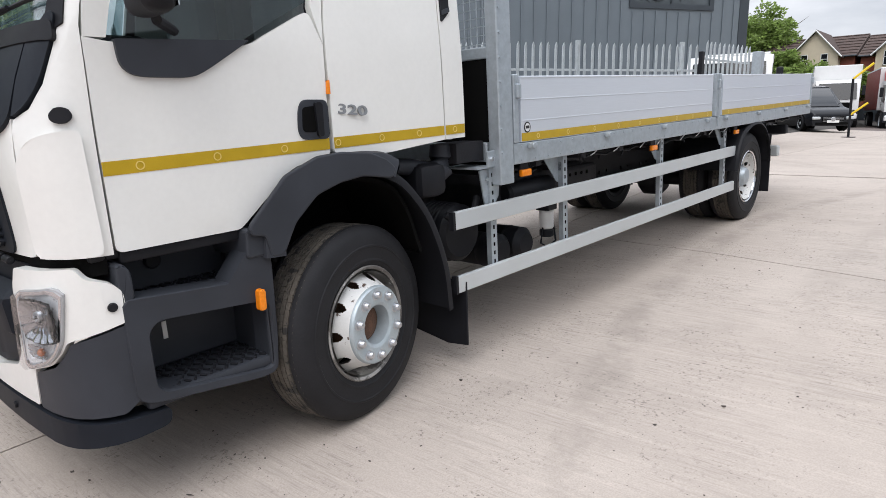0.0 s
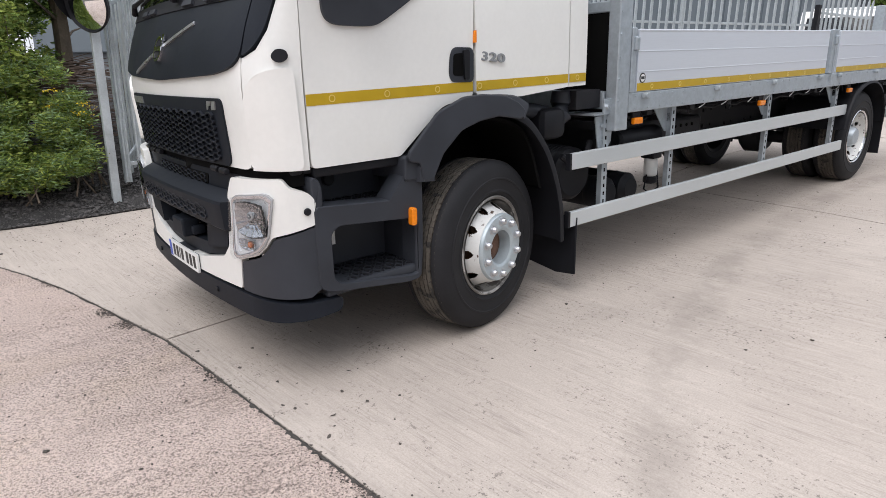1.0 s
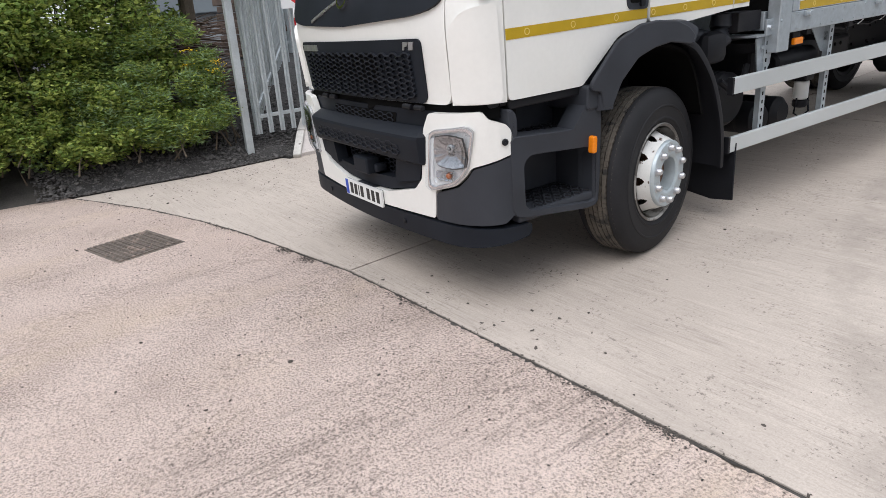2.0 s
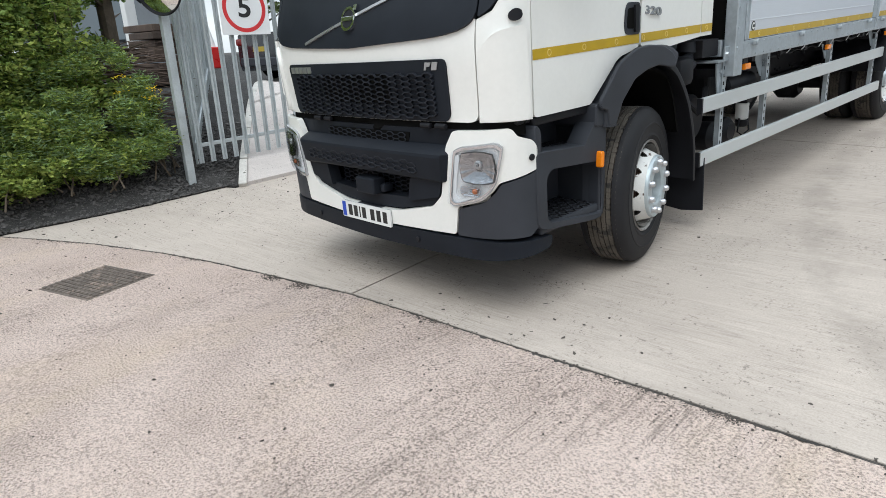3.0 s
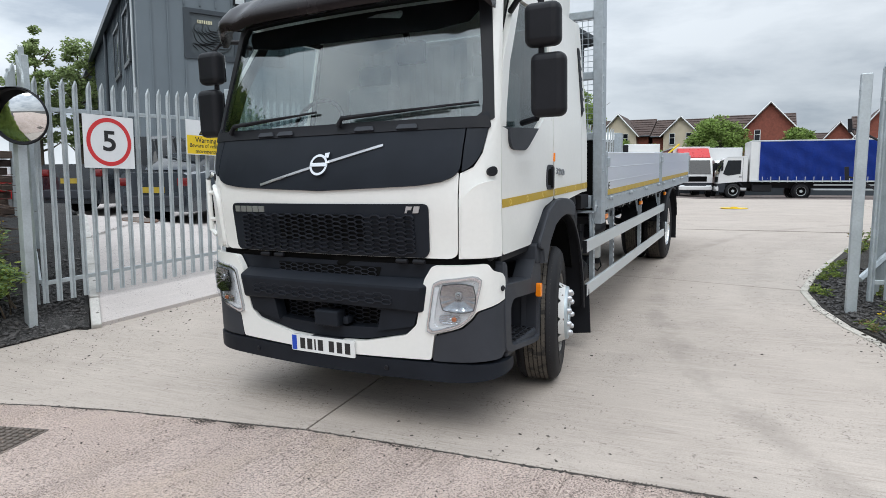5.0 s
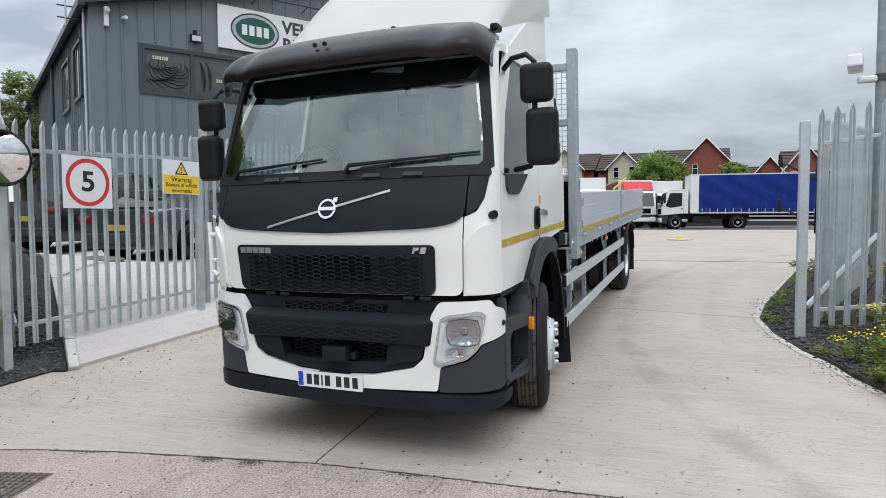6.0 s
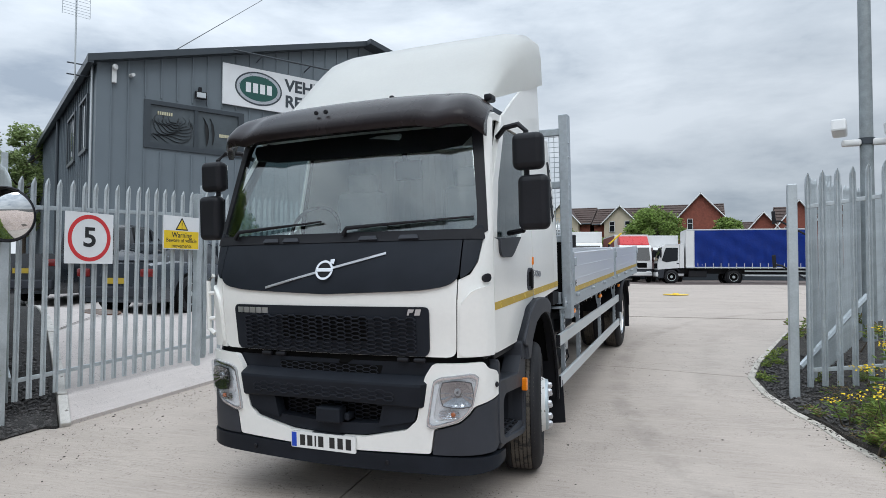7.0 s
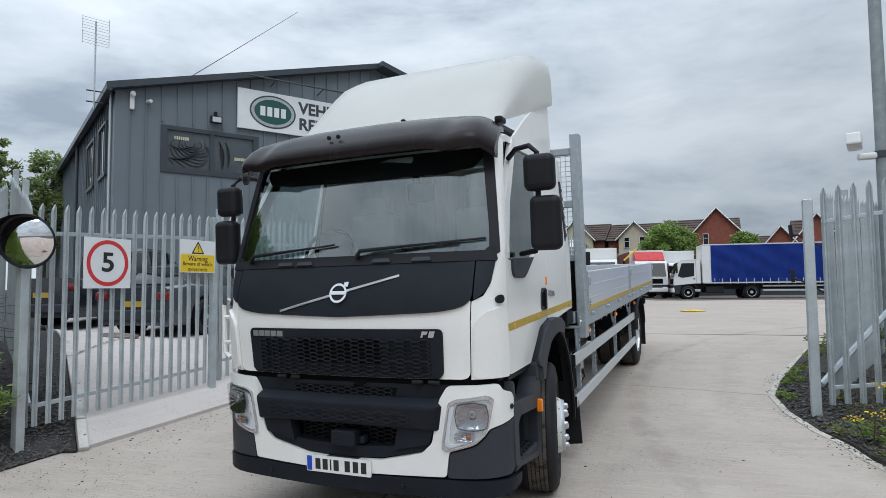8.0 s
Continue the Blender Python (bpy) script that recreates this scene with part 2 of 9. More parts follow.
M = {
    "slab": yard_concrete("yard_concrete", (0.525, 0.460, 0.405), (0.44, 0.38, 0.332), 4, 1.0, 1.0, ((12.3, 6.15, 11.0, 0.17, 0.46), (12.3, 6.15, 9.9, 0.16, 0.16), (-9.0, 7.0, 11.6, 0.2, 0.18))),
    "far_slab": yard_concrete("dark_worn_concrete", (0.20, 0.165, 0.150), (0.13, 0.105, 0.095), 4, 0.6, 1.0),
    "road": road_concrete("worn_road_concrete", (0.71, 0.575, 0.51), (0.57, 0.45, 0.39)),
    "ramp": yard_concrete("ramp_concrete", (0.60, 0.55, 0.52), (0.50, 0.452, 0.43), 90, 0.35, 0.5),
    "kerb": mat("kerb_concrete", (0.48, 0.46, 0.43), 0.85, var=0.25, scale=6, fine=70, bump=0.4, dist=0.006, stain=(0.16, 0.145, 0.13), stain_at=0.64, stain_scale=9),
    "soil": mat("black_gravel_soil", (0.035, 0.033, 0.032), 0.95, var=0.6, scale=9, fine=55, bump=1.0, dist=0.03, stain=(0.11, 0.10, 0.095), stain_at=0.6, stain_scale=40),
    "bed_soil": mat("gravelly_brown_soil", (0.04, 0.035, 0.03), 0.95, var=0.6, scale=9, fine=55, bump=1.0, dist=0.03, stain=(0.17, 0.15, 0.125), stain_at=0.58, stain_scale=45),
    "dirt": mat("joint_dirt", (0.05, 0.045, 0.04), 0.95, var=0.5, scale=4, fine=60, bump=0.6, dist=0.01),
    "far": mat("far_ground", (0.16, 0.15, 0.13), 0.9, var=0.25, scale=0.08, fine=3, bump=0.1),
    "white": mat("white_paint", (0.79, 0.79, 0.76), 0.30, var=0.035, scale=2.5, fine=40, bump=0.012, coat=0.35, rvar=0.06),
    "plastic": mat("grey_plastic", (0.035, 0.0385, 0.047), 0.50, var=0.2, scale=4, fine=420, bump=0.16, dist=0.0008, spec=0.27),
    "front_plastic": mat("grained_charcoal_plastic", (0.0135, 0.016, 0.0215), 0.52, var=0.25, scale=4, fine=420, bump=0.18, dist=0.0008, spec=0.13),
    "mesh_plastic": mat("mesh_plastic", (0.021, 0.024, 0.031), 0.45, var=0.2, scale=6, fine=300, bump=0.05, spec=0.18),
    "badge_grey": mat("grey_badge_plastic", (0.23, 0.24, 0.25), 0.4, 0.3, var=0.1, bump=0.0),
    "bonnet": mat("charcoal_panel", (0.0145, 0.0175, 0.0235), 0.50, var=0.25, scale=3, fine=300, bump=0.10, dist=0.0008, spec=0.15, stain=(0.30, 0.30, 0.30), stain_at=0.765, stain_scale=7),
    "black": mat("black_plastic", (0.010, 0.0105, 0.0135), 0.55, var=0.3, scale=6, fine=200, bump=0.1, spec=0.25),
    # near-black that stands for shade in openings and hollows; also a black sheet
    "void": mat("shade_black", (0.004, 0.004, 0.004), 0.9, var=0.2, bump=0.0, spec=0.1),
    "chassis": mat("chassis_black", (0.017, 0.017, 0.020), 0.6, var=0.4, scale=7, fine=90, bump=0.2, spec=0.3, stain=(0.030, 0.027, 0.024), stain_at=0.60, stain_scale=5),
    "rubber": mat("tyre_rubber", (0.016, 0.016, 0.018), 0.62, var=0.3, scale=6, fine=120, bump=0.15, spec=0.22),
    "tread": mat("dusty_tread", (0.085, 0.074, 0.061), 0.9, var=0.35, scale=9, fine=80, bump=0.3, dist=0.003, stain=(0.03, 0.028, 0.026), stain_at=0.55, stain_scale=14),
    "visor": mat("smoked_visor", (0.016, 0.0125, 0.0135), 0.26, var=0.4, scale=3, fine=60, bump=0.05, spec=0.20, stain=(0.06, 0.037, 0.028), stain_at=0.62, stain_scale=2.2),
    "rim": mat("chipped_white_rim", (0.66, 0.66, 0.64), 0.42, var=0.1, scale=10, fine=120, bump=0.2, stain=(0.075, 0.045, 0.032), stain_at=0.605, stain_scale=24),
    "rim_edge": mat("grimy_rim_edge", (0.16, 0.15, 0.14), 0.5, 0.3, var=0.4, scale=9, fine=80, bump=0.2, stain=(0.42, 0.41, 0.39), stain_at=0.56, stain_scale=7),
    "hub": mat("silver_hub_paint", (0.44, 0.50, 0.53), 0.38, 0.35, var=0.12, scale=12, bump=0.08),
    "rust": mat("rusty_steel", (0.13, 0.07, 0.045), 0.8, 0.2, var=0.5, scale=14, fine=120, bump=0.4),
    "alu": mat("anodised_aluminium", (0.73, 0.765, 0.82), 0.34, 0.45, var=0.05, scale=1.2, fine=160, bump=0.05, stretch=(1, 0.05, 1), rvar=0.1),
    "rail": mat("silver_painted_rail", (0.58, 0.61, 0.62), 0.42, 0.35, var=0.06, scale=2, fine=150, bump=0.04),
    "galv": mat("galvanised_steel", (0.42, 0.465, 0.50), 0.45, 0.55, var=0.14, scale=22, fine=60, bump=0.06, rvar=0.18),
    "fence": mat("galvanised_palisade", (0.46, 0.50, 0.52), 0.5, 0.4, var=0.2, scale=5, fine=50, bump=0.08, rnd=0.06),
    "tape": mat("gold_tape", (0.50, 0.33, 0.012), 0.35, 0.1, var=0.08, scale=10, fine=300, bump=0.05),
    "tape_mark": mat("pale_gold_mark", (0.72, 0.56, 0.16), 0.4, var=0.05, bump=0.0),
    "chrome": mat("chrome", (0.75, 0.76, 0.78), 0.12, 1.0, var=0.05, bump=0.0, rvar=0.05),
    "silver": mat("silver_badge", (0.55, 0.56, 0.58), 0.3, 0.8, var=0.05, bump=0.0),
    "amber": mat("amber_lens", (0.85, 0.24, 0.01), 0.18, var=0.12, scale=60, bump=0.1),
    "tail_red": mat("dark_red_lens", (0.16, 0.012, 0.012), 0.25, var=0.15, bump=0.0),
    "red": mat("red_plastic", (0.52, 0.02, 0.02), 0.3, var=0.1, bump=0.02),
    "ink": mat("black_ink", (0.015, 0.015, 0.016), 0.5, var=0.05, bump=0.0),
    "sign": mat("white_sign_sheet", (0.78, 0.79, 0.80), 0.4, var=0.04, scale=3, fine=40, bump=0.02, stain=(0.45, 0.45, 0.43), stain_at=0.74, stain_scale=4),
    "sign_red": mat("sign_red_film", (0.60, 0.035, 0.04), 0.4, var=0.08, bump=0.0),
    "sign_yellow": mat("sign_yellow_film", (0.80, 0.56, 0.015), 0.4, var=0.06, bump=0.0),
    "plate_yellow": mat("grimy_yellow_plate", (0.42, 0.30, 0.03), 0.4, var=0.1, bump=0.0),
    "plate": mat("white_plate", (0.74, 0.75, 0.74), 0.35, var=0.03, bump=0.0),
    "blue": mat("blue_film", (0.01, 0.06, 0.45), 0.4, var=0.05, bump=0.0),
    "green": mat("dark_green_film", (0.02, 0.09, 0.075), 0.4, var=0.05, bump=0.0),
    "cloth": mat("seat_cloth", (0.30, 0.32, 0.33), 0.9, var=0.2, bump=0.1),
    "curtain": mat("pale_cab_liner", (0.80, 0.82, 0.82), 0.8, var=0.15, scale=4, bump=0.1),
    "cladding": mat("grey_cladding", (0.150, 0.178, 0.200), 0.42, var=0.06, scale=1.2, fine=30, bump=0.03),
    "clad_light": mat("light_grey_cabin_sheet", (0.27, 0.29, 0.31), 0.5, var=0.1, scale=1.5, fine=30, bump=0.05),
    "clad_dark": mat("dark_grey_trim", (0.045, 0.055, 0.065), 0.4, var=0.08, scale=2, bump=0.02),
    "pole": mat("weathered_galvanised_pole", (0.27, 0.30, 0.31), 0.6, 0.3, var=0.22, scale=8, fine=60, bump=0.15),
    "brick": mat("red_brick", (0.24, 0.075, 0.05), 0.85, var=0.25, scale=6, fine=30, bump=0.2),
    "render": mat("cream_render", (0.58, 0.50, 0.38), 0.9, var=0.08, scale=2, fine=30, bump=0.1),
    "rooftile": mat("brown_roof_tile", (0.075, 0.05, 0.042), 0.85, var=0.3, scale=2, fine=14, bump=0.3),
    "upvc": mat("white_upvc", (0.75, 0.75, 0.74), 0.35, var=0.03, bump=0.0),
    "pane": mat("dark_window_pane", (0.010, 0.012, 0.015), 0.05, var=0.2, bump=0.0, spec=0.4, rvar=0.02),
    "blue_curtain": mat("blue_curtain_side", (0.006, 0.045, 0.36), 0.42, var=0.18, scale=1.4, fine=9, bump=0.35, dist=0.03),
    "red_trailer": mat("red_trailer_paint", (0.20, 0.035, 0.03), 0.5, var=0.2, bump=0.05),
    "car_black": mat("black_car_paint", (0.008, 0.009, 0.012), 0.2, var=0.1, bump=0.0, spec=0.3, coat=0.25),
    "car_grey": mat("grey_car_paint", (0.055, 0.066, 0.08), 0.25, 0.4, var=0.06, bump=0.0, coat=0.8),
    "car_navy": mat("dark_pickup_paint", (0.018, 0.022, 0.028), 0.25, 0.3, var=0.06, bump=0.0, coat=0.8),
    "bark": mat("bark", (0.09, 0.07, 0.05), 0.9, var=0.4, scale=9, fine=40, bump=0.6, dist=0.01),
    "leaf": mat("leaf_green", (0.060, 0.105, 0.020), 0.6, var=0.5, scale=2.0, fine=14, bump=0.0, spec=0.3),
    "leaf_b": mat("leaf_yellow_green", (0.115, 0.165, 0.035), 0.6, var=0.45, scale=2.5, fine=14, bump=0.0, spec=0.3),
    "leaf_dark": mat("leaf_dark_green", (0.028, 0.055, 0.014), 0.65, var=0.5, scale=2.0, fine=14, bump=0.0, spec=0.25),
    "flower": mat("yellow_flower", (0.80, 0.58, 0.01), 0.6, var=0.15, bump=0.0),
    "wood": mat("weathered_timber", (0.095, 0.066, 0.052), 0.85, var=0.4, scale=5, fine=60, bump=0.4, rnd=0.25),
    "orange": mat("orange_paint", (0.75, 0.16, 0.02), 0.45, var=0.1, bump=0.0),
    "iron": mat("cast_iron", (0.14, 0.115, 0.098), 0.8, 0.1, var=0.4, scale=14, fine=80, bump=0.5, dist=0.004, stain=(0.26, 0.20, 0.165), stain_at=0.56, stain_scale=9),
    "bed_kerb": mat("worn_kerb_concrete", (0.50, 0.465, 0.41), 0.88, var=0.35, scale=7, fine=60, bump=0.8, dist=0.012, stain=(0.18, 0.16, 0.14), stain_at=0.57, stain_scale=14),
    "crushed_stone": mat("black_crushed_stone", (0.075, 0.07, 0.068), 0.8, var=0.7, scale=24, fine=90, bump=0.4),
    "pebble": mat("dark_crumbs", (0.07, 0.058, 0.05), 0.9, var=0.5, scale=30, bump=0.2),
    # painted reflection of strip lights in the unit's windows
    "cream_film": mat("cream_film", (0.62, 0.58, 0.40), 0.4, var=0.1, bump=0.0),
    # pane colour lightened to grey in place of the sky's reflection
    "film_pane": mat("sky_grey_window_pane", (0.085, 0.10, 0.11), 0.12, var=0.25, scale=1.5, bump=0.0, spec=0.5, rvar=0.03),
    "lamp_shell": mat("lamp_housing", (0.70, 0.715, 0.73), 0.3, 0.35, var=0.2, scale=20, bump=0.0),
    "lamp_white": mat("lamp_light_guide", (0.72, 0.73, 0.74), 0.2, var=0.05, bump=0.0),
    "amber_dim": mat("brown_amber_bulb", (0.42, 0.13, 0.05), 0.2, var=0.2, scale=60, bump=0.0),
    "screen": thin_glass("windscreen_glass", (0.92, 0.98, 0.97), 2.15),
    "side_glass": thin_glass("side_window_glass", (0.62, 0.69, 0.70), 1.62),
    "lens": thin_glass("clear_lens", (0.96, 0.97, 0.98), 1.35),
    "lamp_edge": mat("clear_grey_lamp_edge", (0.40, 0.41, 0.42), 0.18, 0.2, var=0.12, scale=30, bump=0.0, coat=0.5),
    "lamp_dark": mat("smoked_chrome_lamp_trim", (0.30, 0.305, 0.31), 0.22, 0.7, var=0.1, bump=0.0),
    "mirror": mat("mirror_face", (0.85, 0.87, 0.88), 0.03, 1.0, var=0.0, bump=0.0, rvar=0.0),
}


# ---- builders ----
def finish(bm, name, m, parent=None, label="", sharp=40, at=None):
    """Links a bmesh as one mesh object with smooth faces and sharp edges where they bend much."""
    bmesh.ops.recalc_face_normals(bm, faces=bm.faces[:])
    for f in bm.faces:
        f.smooth = True
    for e in bm.edges:
        if len(e.link_faces) != 2:
            e.smooth = False
            continue
        turn = e.calc_face_angle(0)
        a, b = (f.calc_area() for f in e.link_faces)
        if turn > radians(sharp) or (turn > 0.17 and max(a, b) > 5 * min(a, b)):
            e.smooth = False
    me = bpy.data.meshes.new(name)
    bm.to_mesh(me)
    bm.free()
    for one in m if isinstance(m, (list, tuple)) else [m]:
        me.materials.append(M[one] if isinstance(one, str) else one)
    ob = new(name, me)
    if at is not None:
        ob.matrix_basis = at
    if parent is not None:
        ob.parent = parent
    if label:
        ob["label"] = label
    return ob


part = finish


def thing(name, label, category, at=None, group="", kind=""):
    ob = new(name)
    ob.empty_display_size = 0.2
    if at is not None:
        ob.matrix_basis = at
    return tagged(ob, label, category, group, kind)


def box(bm, c, s, bevel=0.0, turn=None, seg=2):
    """A box of centre c and size s, bevelled; turn: a matrix about its centre."""
    m = Matrix.Translation(c) @ (turn.to_4x4() if turn else Matrix()) @ Matrix.Diagonal((*s, 1))
    vs = bmesh.ops.create_cube(bm, size=1, matrix=m)["verts"]
    if bevel:
        es = list({e for v in vs for e in v.link_edges})
        bmesh.ops.bevel(bm, geom=es, offset=min(bevel, 0.45 * min(s)), segments=seg, affect="EDGES", profile=0.5)
    return bm


def span(bm, a, b, bevel=0.0):
    """A box between two corners."""
    return box(bm, [(p + q) / 2 for p, q in zip(a, b)], [abs(q - p) for p, q in zip(a, b)], bevel)


def B():
    return bmesh.new()


def tube(bm, pts, r, n=8, caps=True, flat=1.0):
    """A round bar along points; r may be a list."""
    rings, up = [], Vector((0, 0, 1))
    pts = [Vector(p) for p in pts]
    for k, p in enumerate(pts):
        d = (pts[min(k + 1, len(pts) - 1)] - pts[max(k - 1, 0)]).normalized()
        a = d.cross(up) if abs(d.z) < 0.95 else d.cross(Vector((1, 0, 0)))
        a.normalize()
        c = a.cross(d)
        rr = r[k] if isinstance(r, (list, tuple)) else r
        rings.append([bm.verts.new(p + rr * (math.cos(t) * a + flat * math.sin(t) * c)) for t in [2 * math.pi * j / n for j in range(n)]])
    for one, two in zip(rings, rings[1:]):
        for j in range(n):
            bm.faces.new((one[j], one[(j + 1) % n], two[(j + 1) % n], two[j]))
    if caps:
        bm.faces.new(rings[0][::-1])
        bm.faces.new(rings[-1])
    return bm


def revolve(bm, profile, axis_at, n=48, way="x", closed=False):
    """Turns (along, radius) pairs about an axis through axis_at."""
    rings = []
    for a, r in profile:
        ring = []
        for j in range(n):
            t = 2 * math.pi * j / n
            c, s = r * math.cos(t), r * math.sin(t)
            off = {"x": (a, c, s), "y": (s, a, c), "z": (c, s, a)}[way]
            ring.append(bm.verts.new([p + q for p, q in zip(axis_at, off)]))
        rings.append(ring)
    pairs = list(zip(rings, rings[1:])) + ([(rings[-1], rings[0])] if closed else [])
    for one, two in pairs:
        for j in range(n):
            bm.faces.new((one[j], one[(j + 1) % n], two[(j + 1) % n], two[j]))
    return bm


def cyl(bm, c, r, length, way="x", n=20, bevel=0.0):
    h = length / 2
    b = min(bevel, r * 0.4, h * 0.8)
    prof = [(-h, 0.0005), (-h, r - b), (-h + b, r), (h - b, r), (h, r - b), (h, 0.0005)] if b else [(-h, 0.0005), (-h, r), (h, r), (h, 0.0005)]
    return revolve(bm, prof, c, n, way)


def prism(bm, outline, depth, frame_m, bevel=0.0, centre=True):
    """Extrudes a flat outline [(u, v)] by depth along its normal; frame_m maps u, v, w to the place."""
    lo, hi = (-depth / 2, depth / 2) if centre else (0, depth)
    vs = [bm.verts.new((u, v, lo)) for u, v in outline]
    f = bm.faces.new(vs)
    out = bmesh.ops.extrude_face_region(bm, geom=[f])["geom"]
    top = [g for g in out if isinstance(g, bmesh.types.BMVert)]
    for v in top:
        v.co.z = hi
    every = vs + top
    if bevel:
        es = list({e for v in every for e in v.link_edges})
        got = bmesh.ops.bevel(bm, geom=es, offset=bevel, segments=2, affect="EDGES", profile=0.5)
        every = list({v for v in got["verts"]} | {v for v in every if v.is_valid})
    for v in every:
        v.co = frame_m @ v.co
    return bm


def axes(o, u, v):
    """A frame from an origin, the direction of u and that of v."""
    u, v = Vector(u).normalized(), Vector(v).normalized()
    w = u.cross(v)
    return Matrix(((u.x, v.x, w.x, o[0]), (u.y, v.y, w.y, o[1]), (u.z, v.z, w.z, o[2]), (0, 0, 0, 1)))


def rounded(pts, r, n=4):
    """An outline with its corners rounded."""
    out = []
    for k, p in enumerate(pts):
        a, b = Vector(pts[k - 1]), Vector(pts[(k + 1) % len(pts)])
        p = Vector(p[:2])
        rr = r[k] if isinstance(r, (list, tuple)) else r
        da, db = (a - p), (b - p)
        ra, rb = min(rr, da.length * 0.48), min(rr, db.length * 0.48)
        if rr <= 0:
            out.append(tuple(p))
            continue
        s, e = p + da.normalized() * ra, p + db.normalized() * rb
        for j in range(n + 1):
            t = j / n
            q = (1 - t) ** 2 * s + 2 * t * (1 - t) * p + t * t * e
            out.append((q.x, q.y))
    return out


def ring_pts(c, rx, ry, n=24):
    return [(c[0] + rx * math.cos(2 * math.pi * k / n), c[1] + ry * math.sin(2 * math.pi * k / n)) for k in range(n)]


def letters(name, body, size, m, frame_m, parent, depth=0.002, align="CENTER", spread=1.0, label="", bold=0.0):
    """Words in the built-in font, as a mesh."""
    cu = bpy.data.curves.new(name, "FONT")
    cu.body, cu.size, cu.extrude, cu.align_x, cu.align_y, cu.space_character = body, size, depth, align, "CENTER", spread
    cu.offset = bold
    tmp = bpy.data.objects.new(name, cu)
    scene.collection.objects.link(tmp)
    dg = bpy.context.evaluated_depsgraph_get()
    me = bpy.data.meshes.new_from_object(tmp.evaluated_get(dg))
    bpy.data.objects.remove(tmp)
    me.materials.clear()
    me.materials.append(M[m])
    ob = new(name, me)
    ob.matrix_basis = frame_m
    ob.parent = parent
    if label:
        ob["label"] = label
    return ob

# ---- the ground: a road, a yard that climbs away from it, banks on both sides ----
SLOPE, CROSS = 0.046, 0.0112


def rise(y):
    if y < -0.3:
        return -0.3 * SLOPE + max(y + 0.3, -12) * 0.012
    u = max(0.0, min(1.0, (y - 3.6) / 4.4))
    swell = 0.09 * u * u * (3 - 2 * u)
    if y < 11:
        return SLOPE * y + swell
    u = min((y - 11) / 20, 1)
    return 0.506 + swell + 0.40 * (u - u * u / 2)


def yard(x, y):
    """Height of the concrete."""
    u = max(0.0, min(1.0, (y - 18) / 16))
    return CROSS * max(-4.0, min(6, x)) + rise(y) + 0.05 * max(0.0, min(-x - 0.5, 8.0)) * u * u * (3 - 2 * u)


# steep at the foot, then easing off towards the car park: (distance in, rise)
BANK_RISE = ((0.0, 0.0), (0.07, 0.02), (0.40, 0.225), (0.55, 0.28), (1.98, 0.735), (2.3, 0.80), (3.3, 0.90), (60.0, 2.6))


def bank(x, y):
    """Height of the bank beside the left edge of the yard."""
    up = max(0.0, -3.95 - x)
    k = max(0.0, min(1.0, (y - 3.0) / 2.6))
    h = 0.0
    for (a, b), (c, d) in zip(BANK_RISE, BANK_RISE[1:]):
        h = b + (d - b) * (min(max(up, a), c) - a) / (c - a) if up > a else h
    return yard(-4, y) + 0.03 + (1 - 0.40 * k * k * (3 - 2 * k)) * h


def gravel(x, y):
    """The gravel starts its rise at the slab's edge, a little further in than the ramp."""
    return bank(min(-3.95, x + 0.17 if x > -5 else x), y) - 0.012


def right_bank(x, y):
    return yard(x, y) + 0.02 + 0.09 * max(0.0, min(x, 6.2) - 3.2)


def sheet(name, outline, height, m, parent=None, depth=0.12, step=0.5, label="", bevel=0.0):
    """A slab with a flat outline, laid over a height function, with real edges."""
    bm = bmesh.new()
    f = bm.faces.new([bm.verts.new((x, y, 0)) for x, y in outline])
    f.normal_update()
    bmesh.ops.triangulate(bm, faces=[f])
    for k in (0, 1):
        lo, hi = min(p[k] for p in outline), max(p[k] for p in outline)
        n = max(1, int((hi - lo) / step))
        for j in range(1, n):
            at = [0, 0, 0]
            at[k] = lo + (hi - lo) * j / n
            no = [0, 0, 0]
            no[k] = 1
            bmesh.ops.bisect_plane(bm, geom=bm.verts[:] + bm.edges[:] + bm.faces[:], plane_co=at, plane_no=no)
    got = bmesh.ops.extrude_face_region(bm, geom=bm.faces[:])["geom"]
    top = {g for g in got if isinstance(g, bmesh.types.BMVert)}
    for v in bm.verts:
        v.co.z = height(v.co.x, v.co.y) - (0 if v in top else depth)
    return finish(bm, name, m, parent, label, sharp=50)


# one sheet to the horizon, a little under the slabs
def ground_sheet():
    def ticks(near, far):
        out = list(near)
        while out[-1] < far:
            out.append(out[-1] + max(1.0, 0.35 * abs(out[-1] - near[-1] + 3)))
        return out
    xs = ticks([k * 0.5 for k in range(0, 25)], 1500)
    xs = [-v for v in xs[:0:-1]] + xs
    ys = [-v for v in ticks([k * 1.0 for k in range(0, 11)], 1500)[:0:-1]] + ticks([k * 1.0 for k in range(0, 41)], 1500)
    bm = bmesh.new()
    def low(x, y):
        if x < -3.95:
            return bank(max(x, -40), y) - 0.16
        return (right_bank(x, y) if x > 3.4 and 1 < y < 9 else yard(x, y)) - 0.07
    rows = [[bm.verts.new((x, y, low(x, y))) for x in xs] for y in ys]
    for a, b in zip(rows, rows[1:]):
        for k in range(len(xs) - 1):
            bm.faces.new((a[k], a[k + 1], b[k + 1], b[k]))
    return tagged(finish(bm, "ground", "dirt"), "dark compacted earth ground under the yard", "ground", kind="structure")


ground_sheet()

